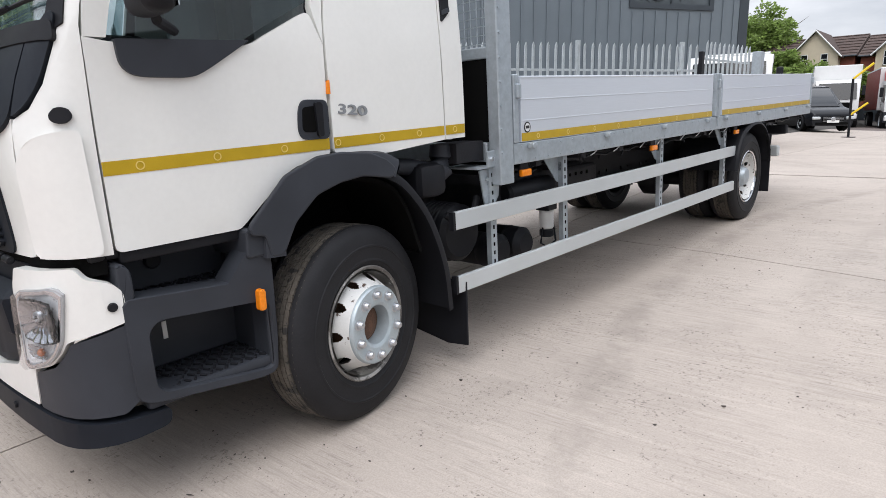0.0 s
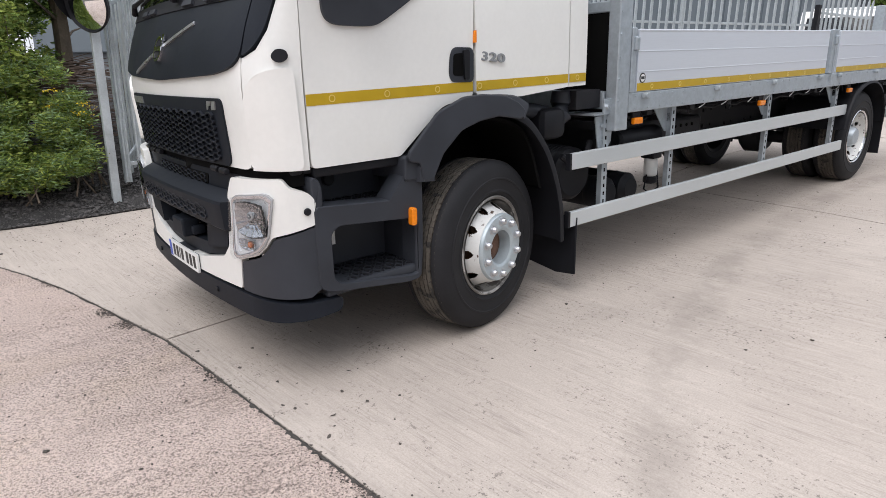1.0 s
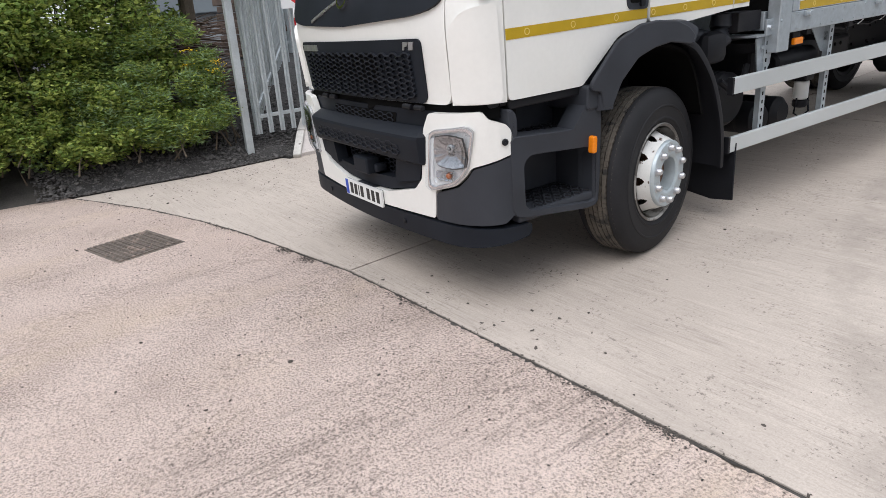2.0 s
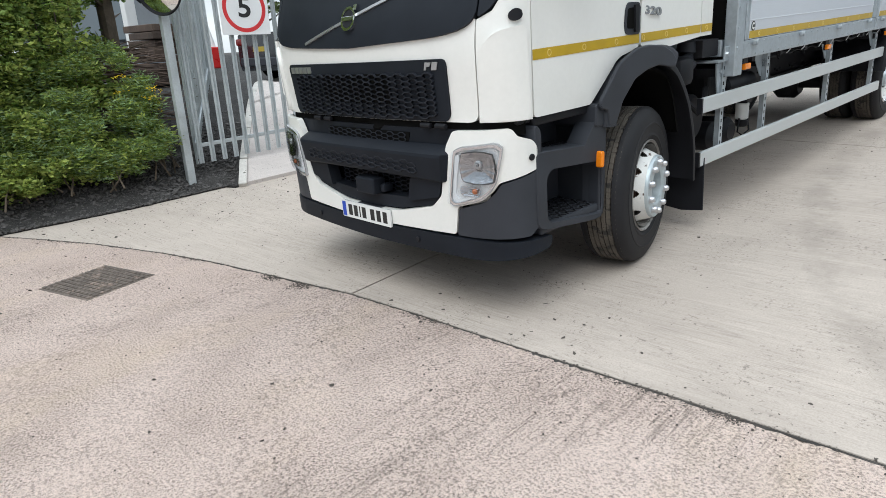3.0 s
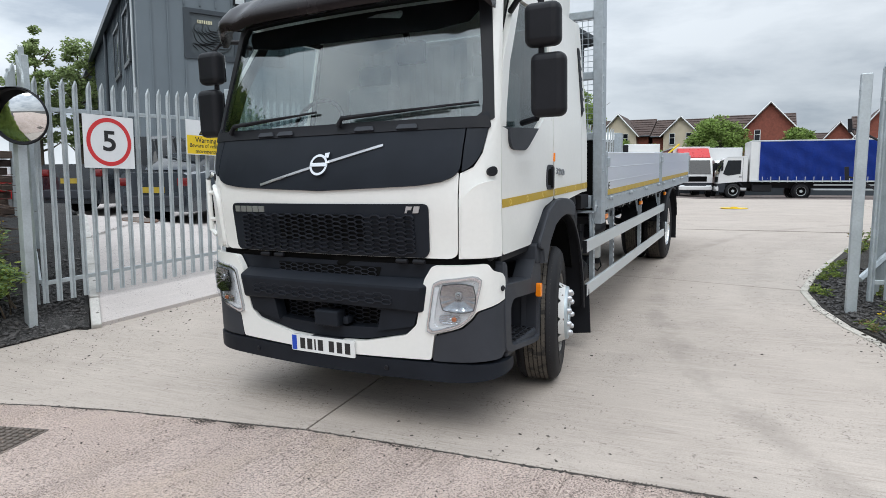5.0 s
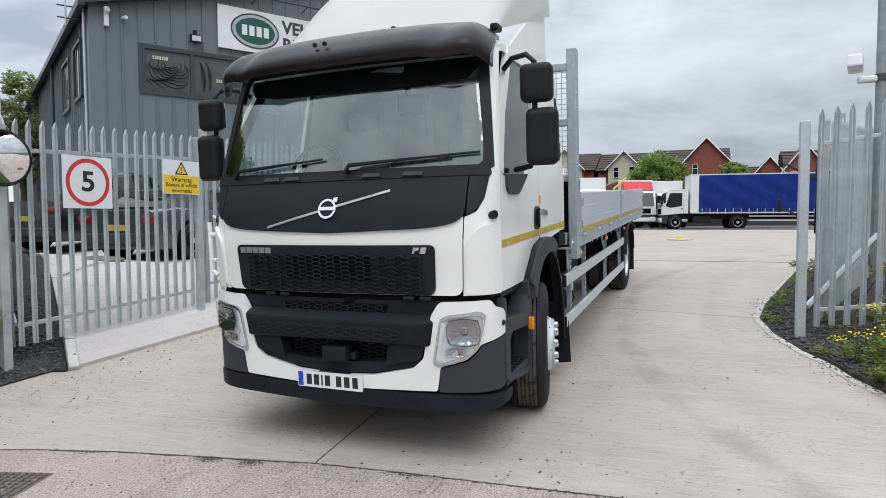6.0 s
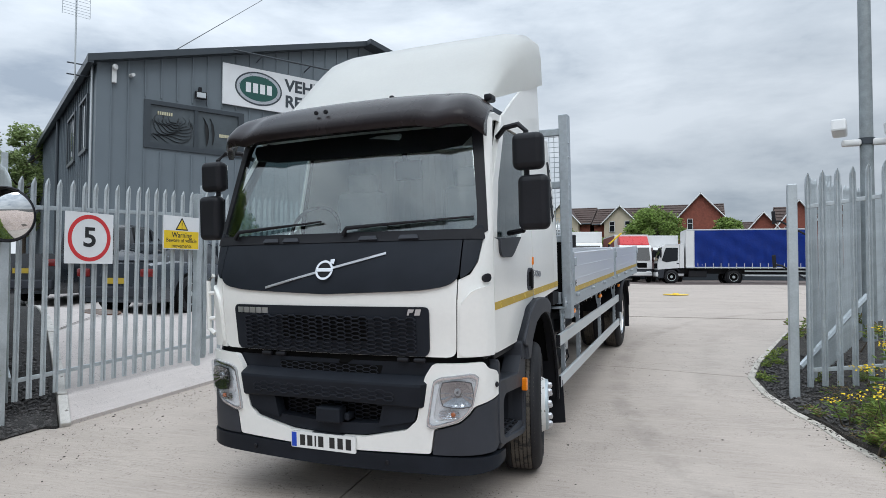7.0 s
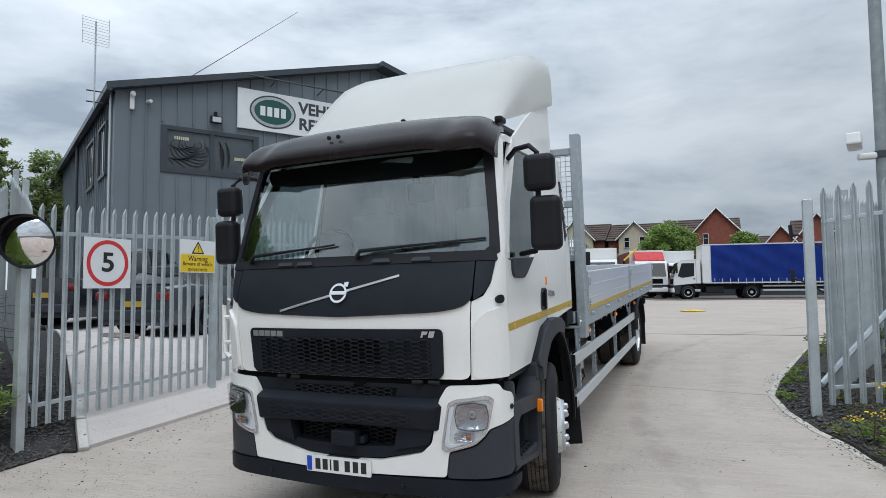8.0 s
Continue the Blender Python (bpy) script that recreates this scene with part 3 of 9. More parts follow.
# the edge between road and yard, left to right
EDGE = [(-4.12, -1.56), (-3.6, -1.29), (-2.95, -0.99), (-2.14, -0.695), (-1.57, -0.525), (-0.91, -0.38), (-0.06, -0.205),
        (0.56, -0.14), (1.1, -0.1), (1.82, -0.035), (2.53, 0.03), (3.6, 0.12), (6.5, 0.3), (14, 0.6)]


def edge_y(x):
    for (a, b), (c, d) in zip(EDGE, EDGE[1:]):
        if a <= x <= c:
            return b + (d - b) * (x - a) / (c - a)
    return EDGE[0][1] if x < EDGE[0][0] else EDGE[-1][1]


def wobbly(a, b, n, amount, seed):
    rs = random.Random(seed)
    return [(a[0] + (b[0] - a[0]) * k / n + rs.uniform(-amount, amount), a[1] + (b[1] - a[1]) * k / n + rs.uniform(-amount, amount)) for k in range(n + 1)]


yard_top = thing("pavement", "pale brushed concrete yard in large bays", "pavement", kind="structure")
GAP = 0.008
KERB_R = [(3.95, 1.6), (3.75, 2.28), (3.53, 2.85), (3.44, 3.28), (3.25, 3.78), (3.05, 4.52), (2.95, 5.34), (3.1, 6.28), (3.28, 7.0), (3.85, 9.34), (5.2, 9.75)]


def mid_x(y):
    """The joint that runs up the yard."""
    return -0.055 - 0.09 * (y + 0.2)


def left_edge(y):
    return -4.10 if y < 1 else -3.96


FRONT_L = [p for p in EDGE if p[0] < mid_x(-0.2) - 0.05]
FRONT_R = [p for p in EDGE if mid_x(-0.2) + 0.02 < p[0] < 3.7]
lift = 0.006
bays = [
    [(x, y + lift) for x, y in FRONT_L] + [(mid_x(-0.2) - GAP, -0.2 + lift), (mid_x(5.72) - GAP, 5.72), (-3.96, 6.0), (-3.97, 0.85), (-4.12, 0.8)],
    [(mid_x(-0.2) + GAP, -0.2 + lift)] + [(x, y + lift) for x, y in FRONT_R] + [(3.8, 0.15 + lift), (3.95, 1.6), (3.75, 2.28), (3.53, 2.85), (3.44, 3.28), (3.25, 3.78), (3.05, 4.52), (2.96, 5.36), (1.45, 5.58), (mid_x(5.68) + GAP, 5.7)],
    [(-3.96, 6.02), (mid_x(5.73) - GAP, 5.73), (mid_x(11.6) - GAP, 11.6), (-3.96, 11.7)],
    [(mid_x(5.72) + GAP, 5.715), (1.45, 5.595), (2.96, 5.375), (3.1, 6.28), (3.28, 7.0), (3.85, 9.34), (5.2, 9.78), (14, 9.8), (14, 11.3), (mid_x(11.6) + GAP, 11.55)],
]
for k, one in enumerate(bays):
    sheet("concrete_bay", one, yard, "slab", yard_top, step=0.6)
far_rows = [11.62, 17.3, 23.0, 30.0, 38.0, 62.0]
for a, b in zip(far_rows, far_rows[1:]):
    for c, d in ((-30.0, -9.0), (-8.98, mid_x(11) - GAP), (mid_x(11) + GAP, 6.0), (6.02, 13.0), (13.02, 30.0)):
        sheet("concrete_bay", [(c, a + 0.02), (d, a), (d, b - 0.02), (c, b)], yard, "slab" if b < 60 else "far_slab", yard_top, step=2.0)

def joint_fill():
    """Dirt packed in the gap between road and yard."""
    r = random.Random(5)
    bm, last = bmesh.new(), None
    n = 420
    for k in range(n + 1):
        x = -4.1 + 9.0 * k / n
        y = edge_y(x)
        w = 0.001 + 0.024 * r.random() ** 6
        row = [bm.verts.new((x, y + d, yard(x, y) + dz)) for d, dz in ((-0.010 - w, -0.0045), (-0.003, 0.0008), (0.003 + 0.3 * w, -0.0045))]
        if last:
            for a in (0, 1):
                bm.faces.new((last[a], row[a], row[a + 1], last[a + 1]))
        last = row
    return tagged(finish(bm, "joint_dirt", "dirt"), "dark dirt packed in the joint", "dirt", kind="structure")


joint_fill()
RAG = random.Random(77)
FINE_EDGE = [(a[0] + (b[0] - a[0]) * k / 14, a[1] + (b[1] - a[1]) * k / 14) for a, b in zip(EDGE, EDGE[1:]) for k in range(14)] + [EDGE[-1]]
road = thing("road", "worn pinkish concrete road with open aggregate", "road", kind="structure")
sheet("concrete_bay", [(x, y - 0.004 - 0.02 * RAG.random() ** 3) for x, y in FINE_EDGE][::-1] + [(-4.6, -1.8), (-9, -4.5), (-40, -21), (-40, -40), (30, -40), (14, -10)], lambda x, y: yard(x, y) - 0.002, "road", road, step=1.0)

# ---- the lorry, built on level ground and stood on the slope ----
TILT = Matrix(((0.99994, -0.00052, -0.01118, 0), (0.0, 0.99894, -0.04607, 0), (0.01119, 0.04607, 0.99888, 0), (0, 0, 0, 1)))
lorry = thing("lorry", "white flatbed lorry with aluminium dropsides and charcoal trim", "lorry", TILT)


def ease(a, b, t):
    t = max(0.0, min(1.0, t))
    return a + (b - a) * t * t * (3 - 2 * t)


def nose(z):
    """How far back the cab's front stands at a height."""
    if z < 1.1:
        return 0.005
    if z < 1.55:
        return ease(0.022, 0.0, (z - 1.1) / 0.45)
    if z < 1.92:
        return 0.0 + 0.13 * ((z - 1.55) / 0.37) ** 1.5
    return 0.13 + 0.30 * (z - 1.92)


def shell(s, z, d=0.0):
    """The cab's skin: s runs along its outline from the middle of the front, z up, d outwards."""
    def at(s, z):
        a = abs(s)
        half = 1.14 - (0.0 if z < 1.9 else 0.075 * (z - 1.9))
        k = half / 1.14
        y0 = nose(z)
        ye = max(0.30, y0 + 0.16)
        if a <= 0.80:
            x, y = a * k, y0 + 0.04 * (a / 0.80) ** 2
        elif a <= 1.25:
            u = (a - 0.80) / 0.45
            reach = (1.135 + 0.015 * max(0.0, min(1.0, (1.12 - z) / 0.05))) * k
            p0, p1, p2 = (0.80 * k, y0 + 0.04), (reach, y0 + 0.065), (half, ye)
            x = (1 - u) ** 2 * p0[0] + 2 * u * (1 - u) * p1[0] + u * u * p2[0]
            y = (1 - u) ** 2 * p0[1] + 2 * u * (1 - u) * p1[1] + u * u * p2[1]
        else:
            x, y = half, ye + (a - 1.25) * (2.28 - ye) / 1.98
        return Vector((math.copysign(x, s) if s else 0.0, y, z))
    p = at(s, z)
    if d:
        e = 0.004
        n = (at(s + e, z) - at(s - e, z)).cross(at(s, z + e) - at(s, z - e)).normalized()
        p = p + d * n
    return p


def skin(name, outline, m, parent, d=0.0, thick=0.02, step=0.07, zstep=0.12, label="", bevel=0.004):
    """A panel cut to an outline in (s, z), bent over the cab's skin, with thickness and softened edges."""
    bm = bmesh.new()
    f = bm.faces.new([bm.verts.new((s, z, 0)) for s, z in outline])
    f.normal_update()
    if sum(a[0] * b[1] - b[0] * a[1] for a, b in zip(outline, outline[1:] + outline[:1])) < 0:
        f.normal_flip()
    f.normal_update()
    rim_edges = None
    bmesh.ops.triangulate(bm, faces=[f])
    for k, st in ((0, step), (1, zstep)):
        lo, hi = min(p[k] for p in outline), max(p[k] for p in outline)
        n = max(1, round((hi - lo) / st))
        for j in range(1, n):
            at, no = [0, 0, 0], [0, 0, 0]
            at[k], no[k] = lo + (hi - lo) * j / n, 1
            bmesh.ops.bisect_plane(bm, geom=bm.verts[:] + bm.edges[:] + bm.faces[:], plane_co=at, plane_no=no)
    got = bmesh.ops.extrude_face_region(bm, geom=bm.faces[:])["geom"]
    top = {g for g in got if isinstance(g, bmesh.types.BMVert)}
    front = [g for g in got if isinstance(g, bmesh.types.BMFace)]
    fs = set(front)
    rim_edges = [e for e in bm.edges if sum(g in fs for g in e.link_faces) == 1]
    for v in bm.verts:
        v.co = shell(v.co.x, v.co.y, d if v in top else d - thick)
    if bevel:
        bmesh.ops.bevel(bm, geom=rim_edges, offset=bevel, segments=2, affect="EDGES", profile=0.5, clamp_overlap=True)
    return finish(bm, name, m, parent, label, sharp=35)


def mirrored(outline):
    return [(-s, z) for s, z in outline][::-1]


def on_skin(s, z, d=0.0):
    """A frame on the skin: u along it, v up, w outwards."""
    p = shell(s, z, d)
    u = (shell(s + 0.01, z) - shell(s - 0.01, z)).normalized()
    v = (shell(s, z + 0.01) - shell(s, z - 0.01)).normalized()
    w = u.cross(v)
    v = w.cross(u)
    return Matrix(((u.x, v.x, w.x, p.x), (u.y, v.y, w.y, p.y), (u.z, v.z, w.z, p.z), (0, 0, 0, 1)))


def strip(a, b, w):
    """The outline of a straight bar from a to b."""
    d = (Vector(b) - Vector(a)).normalized() * w / 2
    n = Vector((-d.y, d.x))
    return [tuple(Vector(a) - n), tuple(Vector(b) - n), tuple(Vector(b) + n), tuple(Vector(a) + n)]


# --- front of the cab ---
front = skin("front_panel", rounded([(-0.902, 1.125), (0.902, 1.125), (0.922, 1.64), (-0.922, 1.64)], [0.05, 0.05, 0.02, 0.02]), "white", lorry, thick=0.03, label="white front panel")
bonnet = skin("bonnet_panel", rounded([(-0.928, 1.632), (-0.82, 1.565), (0, 1.537), (0.82, 1.565), (0.928, 1.632), (0.93, 1.90), (-0.93, 1.90)], [0.05, 0.2, 0, 0.2, 0.05, 0.02, 0.02]),
              "bonnet", lorry, d=0.014, thick=0.03, label="chipped charcoal panel under the windscreen")
for sg in (1, -1):
    o = rounded([(0.936, 1.638), (0.995, 1.672), (1.045, 1.748), (1.072, 1.865), (1.09, 1.97), (1.06, 1.99), (0.938, 1.90)], [0.01, 0.06, 0.05, 0.05, 0.02, 0.02, 0.01])
    skin("corner_fairing", o if sg > 0 else mirrored(o), "bonnet", lorry, d=0.014, thick=0.03)
    # white corner of the cab, ahead of the door
    o = [(0.908, 1.125), (1.225, 1.125), (1.236, 2.0), (1.232, 2.75), (1.068, 2.75), (1.125, 2.05), (1.105, 1.98), (1.08, 1.87), (1.052, 1.745), (1.0, 1.664), (0.928, 1.630)]
    skin("cab_corner", o if sg > 0 else mirrored(o), "white", lorry, thick=0.03)
    o = rounded([(0.918, 1.132), (1.192, 1.13), (1.188, 1.59), (1.02, 1.57), (0.942, 1.49)], [0.05, 0.03, 0.04, 0.10, 0.05])
    skin("air_deflector", o if sg > 0 else mirrored(o), "white", lorry, d=0.022, thick=0.03, bevel=0.012, label="raised white corner panel")
    lt = skin("latch_cover", ring_pts((1.128, 1.635), 0.040, 0.027, 18) if sg > 0 else mirrored(ring_pts((1.128, 1.635), 0.040, 0.027, 18)), "black", lorry, d=0.018, thick=0.03, bevel=0.008)

grille = skin("grille", rounded([(-0.808, 1.455), (-0.80, 1.16), (-0.77, 1.128), (0.735, 1.128), (0.762, 1.16), (0.772, 1.455)], [0.04, 0.02, 0.02, 0.02, 0.02, 0.04]), "bonnet", lorry, d=0.010, thick=0.03, label="charcoal honeycomb grille")


def honeycomb(name, parent, s0, s1, z0, z1, w, h, bar, d, m, depth=0.012, label=""):
    """A lattice of flattened hexagons bent over the cab's skin."""
    bm = bmesh.new()
    nx, nz = int((s1 - s0 - w / 4) / (w * 0.75)), int((z1 - z0) / h)
    done = set()
    for j in range(nz):
        for i in range(nx):
            cx, cz = s0 + (i * 0.75 + 0.5) * w, z0 + (j + 0.5 + 0.5 * (i % 2)) * h
            if cz + h / 2 > z1:
                continue
            six = [(cx - w / 4, cz + h / 2), (cx + w / 4, cz + h / 2), (cx + w / 2, cz), (cx + w / 4, cz - h / 2), (cx - w / 4, cz - h / 2), (cx - w / 2, cz)]
            for a, b in zip(six, six[1:] + six[:1]):
                key = tuple(sorted((tuple(round(v, 4) for v in a), tuple(round(v, 4) for v in b))))
                if key in done:
                    continue
                done.add(key)
                q = strip(a, b, bar)
                lo = [bm.verts.new(shell(s, z, d)) for s, z in q]
                hi = [bm.verts.new(shell(s, z, d + depth)) for s, z in q]
                bm.faces.new(hi)
                for k in range(4):
                    bm.faces.new((lo[k], lo[(k + 1) % 4], hi[(k + 1) % 4], hi[k]))
    return finish(bm, name, m, parent, label)


# flat near-black sheet in place of the shade inside the open intake
skin("air_intake", rounded([(-0.355, 1.218), (0.33, 1.218), (0.33, 1.388), (-0.355, 1.388)], 0.015), "void", grille, d=0.013, thick=0.01, bevel=0, label="near-black sheet for the shade in the open intake")
skin("mesh_recess", rounded([(-0.70, 1.15), (0.66, 1.15), (0.67, 1.394), (-0.71, 1.394)], 0.012), "front_plastic", grille, d=0.012, thick=0.008, bevel=0)
honeycomb("honeycomb", grille, -0.71, 0.68, 1.145, 1.396, 0.076, 0.0285, 0.0062, 0.009, "mesh_plastic", 0.016)
# raised letters are drawn as plain bars
for k in range(5):
    o = [(-0.772 + k * 0.0585, 1.398), (-0.724 + k * 0.0585, 1.398), (-0.724 + k * 0.0585, 1.437), (-0.772 + k * 0.0585, 1.437)]
    skin("lettering_bar", o, "silver", grille, d=0.016, thick=0.006, bevel=0.001)
for o in ([(0.620, 1.402), (0.632, 1.402), (0.644, 1.441), (0.632, 1.441)], [(0.634, 1.420), (0.660, 1.420), (0.672, 1.440), (0.645, 1.440)], [(0.672, 1.402), (0.708, 1.402), (0.720, 1.441), (0.684, 1.441)]):
    skin("lettering_bar", o, "silver", grille, d=0.016, thick=0.006, bevel=0.001)

# badge with its slanting bar
emblem_bar = skin("badge_bar", strip((-0.50, 1.578), (0.45, 1.804), 0.015), "silver", bonnet, d=0.022, thick=0.012, label="slanting chrome bar")
bm = B()
fm = on_skin(0.0, 1.694, 0.022)
for k in range(32):
    a, b = 2 * math.pi * k / 32, 2 * math.pi * (k + 1) / 32
    q = [(r * math.cos(t), r * math.sin(t)) for r, t in ((0.070, a), (0.070, b), (0.054, b), (0.054, a))]
    prism(bm, q, 0.018, fm)
bmesh.ops.remove_doubles(bm, verts=bm.verts[:], dist=0.0005)
prism(bm, [(0.042, 0.05), (0.070, 0.044), (0.076, 0.080), (0.040, 0.076)], 0.016, fm)
badge = finish(bm, "badge_ring", "chrome", bonnet, label="round chrome badge")
bm = prism(B(), ring_pts((0, 0), 0.052, 0.052), 0.01, fm)
finish(bm, "badge_disc", "black", badge)
bm = prism(B(), [(-0.064, -0.013), (0.064, -0.013), (0.064, 0.013), (-0.064, 0.013)], 0.022, fm, 0.002)
finish(bm, "badge_plaque", "chrome", badge)

# --- windscreen, with the rubber frame, wipers and dark top strip ---
WS = rounded([(-1.03, 1.93), (1.03, 1.93), (1.025, 2.1), (0.965, 2.72), (-0.965, 2.72), (-1.025, 2.1)], [0.10, 0.10, 0.1, 0.05, 0.05, 0.1])
frame_o = rounded([(-1.14, 1.905), (1.14, 1.905), (1.062, 2.76), (-1.062, 2.76)], 0.05)


def skin_ring(name, outer, inner, m, parent, d, thick):
    """A frame between two outlines with the same number of points, bent over the skin."""
    bm = bmesh.new()
    n = len(outer)
    loops = [[bm.verts.new(shell(s, z, dd)) for s, z in o] for o, dd in ((outer, d), (inner, d), (inner, d - thick), (outer, d - thick))]
    for one, two in zip(loops, loops[1:] + loops[:1]):
        for k in range(n):
            bm.faces.new((one[k], one[(k + 1) % n], two[(k + 1) % n], two[k]))
    return finish(bm, name, m, parent)


def dense(outline, n):
    """The same outline with n evenly spaced points, from the lowest left one."""
    pts = outline + outline[:1]
    seg = [math.dist(a, b) for a, b in zip(pts, pts[1:])]
    out, total = [], sum(seg)
    for k in range(n):
        at = total * k / n
        for (a, b), l in zip(zip(pts, pts[1:]), seg):
            if at <= l:
                out.append((a[0] + (b[0] - a[0]) * at / max(l, 1e-9), a[1] + (b[1] - a[1]) * at / max(l, 1e-9)))
                break
            at -= l
    return out


def from_centre(outline, c, n):
    """Points where n rays from c meet the outline."""
    res = []
    pts = outline + outline[:1]
    for k in range(n):
        t = 2 * math.pi * k / n
        d = (math.cos(t), math.sin(t))
        best = None
        for a, b in zip(pts, pts[1:]):
            ex, ey = b[0] - a[0], b[1] - a[1]
            den = d[0] * ey - d[1] * ex
            if abs(den) < 1e-12:
                continue
            u = ((a[0] - c[0]) * ey - (a[1] - c[1]) * ex) / den
            v = ((a[0] - c[0]) * d[1] - (a[1] - c[1]) * d[0]) / den
            if u > 0 and -1e-6 <= v <= 1 + 1e-6 and (best is None or u > best):
                best = u
        res.append((c[0] + best * d[0], c[1] + best * d[1]))
    return res


windscreen = skin("windscreen", WS, "screen", lorry, d=0.0, thick=0.006, bevel=0, zstep=0.2, label="clear windscreen")
windscreen.visible_shadow = False
skin_ring("windscreen_frame", from_centre(frame_o, (0, 2.33), 96), from_centre(WS, (0, 2.33), 96), "black", lorry, 0.008, 0.04)
o = [(-0.97, 2.66), (-0.91, 2.59), (-0.7, 2.555), (0.0, 2.54), (0.7, 2.54), (0.90, 2.57), (0.97, 2.64), (0.97, 2.71), (-0.97, 2.71)]
sunband = skin("sun_blind", o, "black", lorry, d=-0.05, thick=0.01, bevel=0, label="dark sun blind behind the windscreen top")
cowl = skin("scuttle", rounded([(-1.10, 1.885), (1.10, 1.885), (1.08, 1.955), (-1.08, 1.955)], 0.02), "black", lorry, d=0.02, thick=0.05)
for s0, s1, z1 in ((-0.86, -0.16, 2.02), (0.10, 0.95, 2.015)):
    bm = tube(B(), [shell(s0, 1.93, 0.04), shell(s0 + 0.03, 1.975, 0.055), shell((s0 + s1) / 2, (1.985 + z1) / 2, 0.05), shell(s1 - 0.12, z1, 0.04)], [0.020, 0.015, 0.008, 0.007], 8)
    wiper = finish(bm, "wiper", "black", lorry)
    bm = tube(B(), [shell(s0 + 0.08 + (s1 - s0 - 0.03) * k / 8, 1.985 + (z1 - 1.965) * k / 8, 0.022) for k in range(9)], 0.008, 6)
    finish(bm, "wiper_blade", "black", wiper)
for s0 in (-0.60, -0.42, 0.22, 0.52):
    skin("washer_jet", rounded([(s0, 1.892), (s0 + 0.15, 1.892), (s0 + 0.13, 1.922), (s0 + 0.02, 1.922)], 0.008), "plastic", bonnet, d=0.034, thick=0.02)

# --- sun visor over the windscreen: a bowed, hollow shelf ---
bm = bmesh.new()
prof = [(0.17, 2.672), (0.125, 2.668), (0.105, 2.70), (0.112, 2.745), (0.15, 2.785), (0.20, 2.835), (0.29, 2.885), (0.40, 2.925), (0.55, 2.955), (0.55, 2.925), (0.37, 2.89), (0.22, 2.79), (0.19, 2.70)]
cols = []
for k in range(65):
    u = -1 + 2 * k / 64
    x = 1.085 * u
    back = 0.10 * abs(u) ** 3.0 + 0.10 * (max(0, abs(u) - 0.86) / 0.14) ** 2
    dip = -0.012 * abs(u) ** 4 - 0.07 * (max(0, abs(u) - 0.88) / 0.12) ** 2
    dent = 0.022 * math.exp(-((abs(u) - 0.72) / 0.07) ** 2)
    cols.append([bm.verts.new((x * (1 - 0.17 * max(0.0, y - 0.16)), y + back, z + dip - (dent if y < 0.3 else 0) + (0.02 * math.cos(u * 1.5) if y > 0.2 else 0))) for y, z in prof])
for a, b in zip(cols, cols[1:]):
    for k in range(len(prof)):
        bm.faces.new((a[k], b[k], b[(k + 1) % len(prof)], a[(k + 1) % len(prof)]))
bm.faces.new(cols[0])
bm.faces.new(cols[-1][::-1])
visor = finish(bm, "sun_visor", "visor", lorry, "weathered smoked-plastic sun visor", sharp=60)
for x in (-0.14, -0.06):
    finish(cyl(B(), (x, 0.165, 2.835), 0.016, 0.02, "y", 12, 0.004), "visor_bolt", "black", visor)

# --- roof, back wall and inside of the cab ---
bm = bmesh.new()
rows = []
for k in range(15):
    y = 0.50 + (2.26 - 0.50) * k / 14
    half = 1.065 - (0.03 if k == 0 else 0)
    rows.append([bm.verts.new((half * u, y, 2.90 - 0.10 * abs(u) ** 5 - (0.05 if k == 0 else 0))) for u in [-1 + 2 * j / 20 for j in range(21)]])
for a, b in zip(rows, rows[1:]):
    for j in range(20):
        bm.faces.new((a[j], a[j + 1], b[j + 1], b[j]))
got = bmesh.ops.extrude_face_region(bm, geom=bm.faces[:])["geom"]
for v in got:
    if isinstance(v, bmesh.types.BMVert):
        v.co.z -= 0.05
finish(bm, "roof", "white", lorry, "white cab roof")
bm = span(B(), (-1.07, 2.22, 1.40), (1.07, 2.28, 2.84), 0.02)
finish(bm, "cab_back", "white", lorry)
finish(span(B(), (-1.1, 0.20, 1.10), (1.1, 0.86, 1.16), 0.01), "cab_floor", "chassis", lorry)
finish(span(B(), (-1.08, 0.86, 1.425), (1.08, 2.22, 1.46), 0.01), "cab_floor", "chassis", lorry)
bm = span(B(), (-1.02, 0.26, 1.5), (1.02, 0.62, 1.93), 0.06)
finish(bm, "dashboard", "black", lorry, "dark dashboard")
bm = B()
tube(bm, [(-0.55 + 0.23 * math.cos(t), 0.72 + 0.07 * math.sin(t), 2.0 + 0.20 * math.sin(t)) for t in [2 * math.pi * k / 24 for k in range(25)]], 0.016, 8)
finish(bm, "steering_wheel", "black", lorry)
for x in (-0.55, 0.55):
    bm = box(B(), (x, 1.25, 1.62), (0.52, 0.5, 0.18), 0.06)
    box(bm, (x, 1.52, 2.02), (0.5, 0.16, 0.72), 0.06)
    box(bm, (x, 1.54, 2.46), (0.3, 0.12, 0.18), 0.04)
    finish(bm, "seat", "cloth", lorry)
bm = bmesh.new()
row = []
for k in range(61):
    x = -1.0 + 2.0 * k / 60
    y = 2.02 + 0.025 * math.sin(k * 1.35) + 0.015 * math.sin(k * 3.1)
    row.append((bm.verts.new((x, y, 1.5)), bm.verts.new((x, y + 0.02, 2.75))))
for a, b in zip(row, row[1:]):
    bm.faces.new((a[0], b[0], b[1], a[1]))
bmesh.ops.solidify(bm, geom=bm.faces[:], thickness=0.01)
finish(bm, "bunk_curtain", "curtain", lorry, "pale curtain across the cab's back")
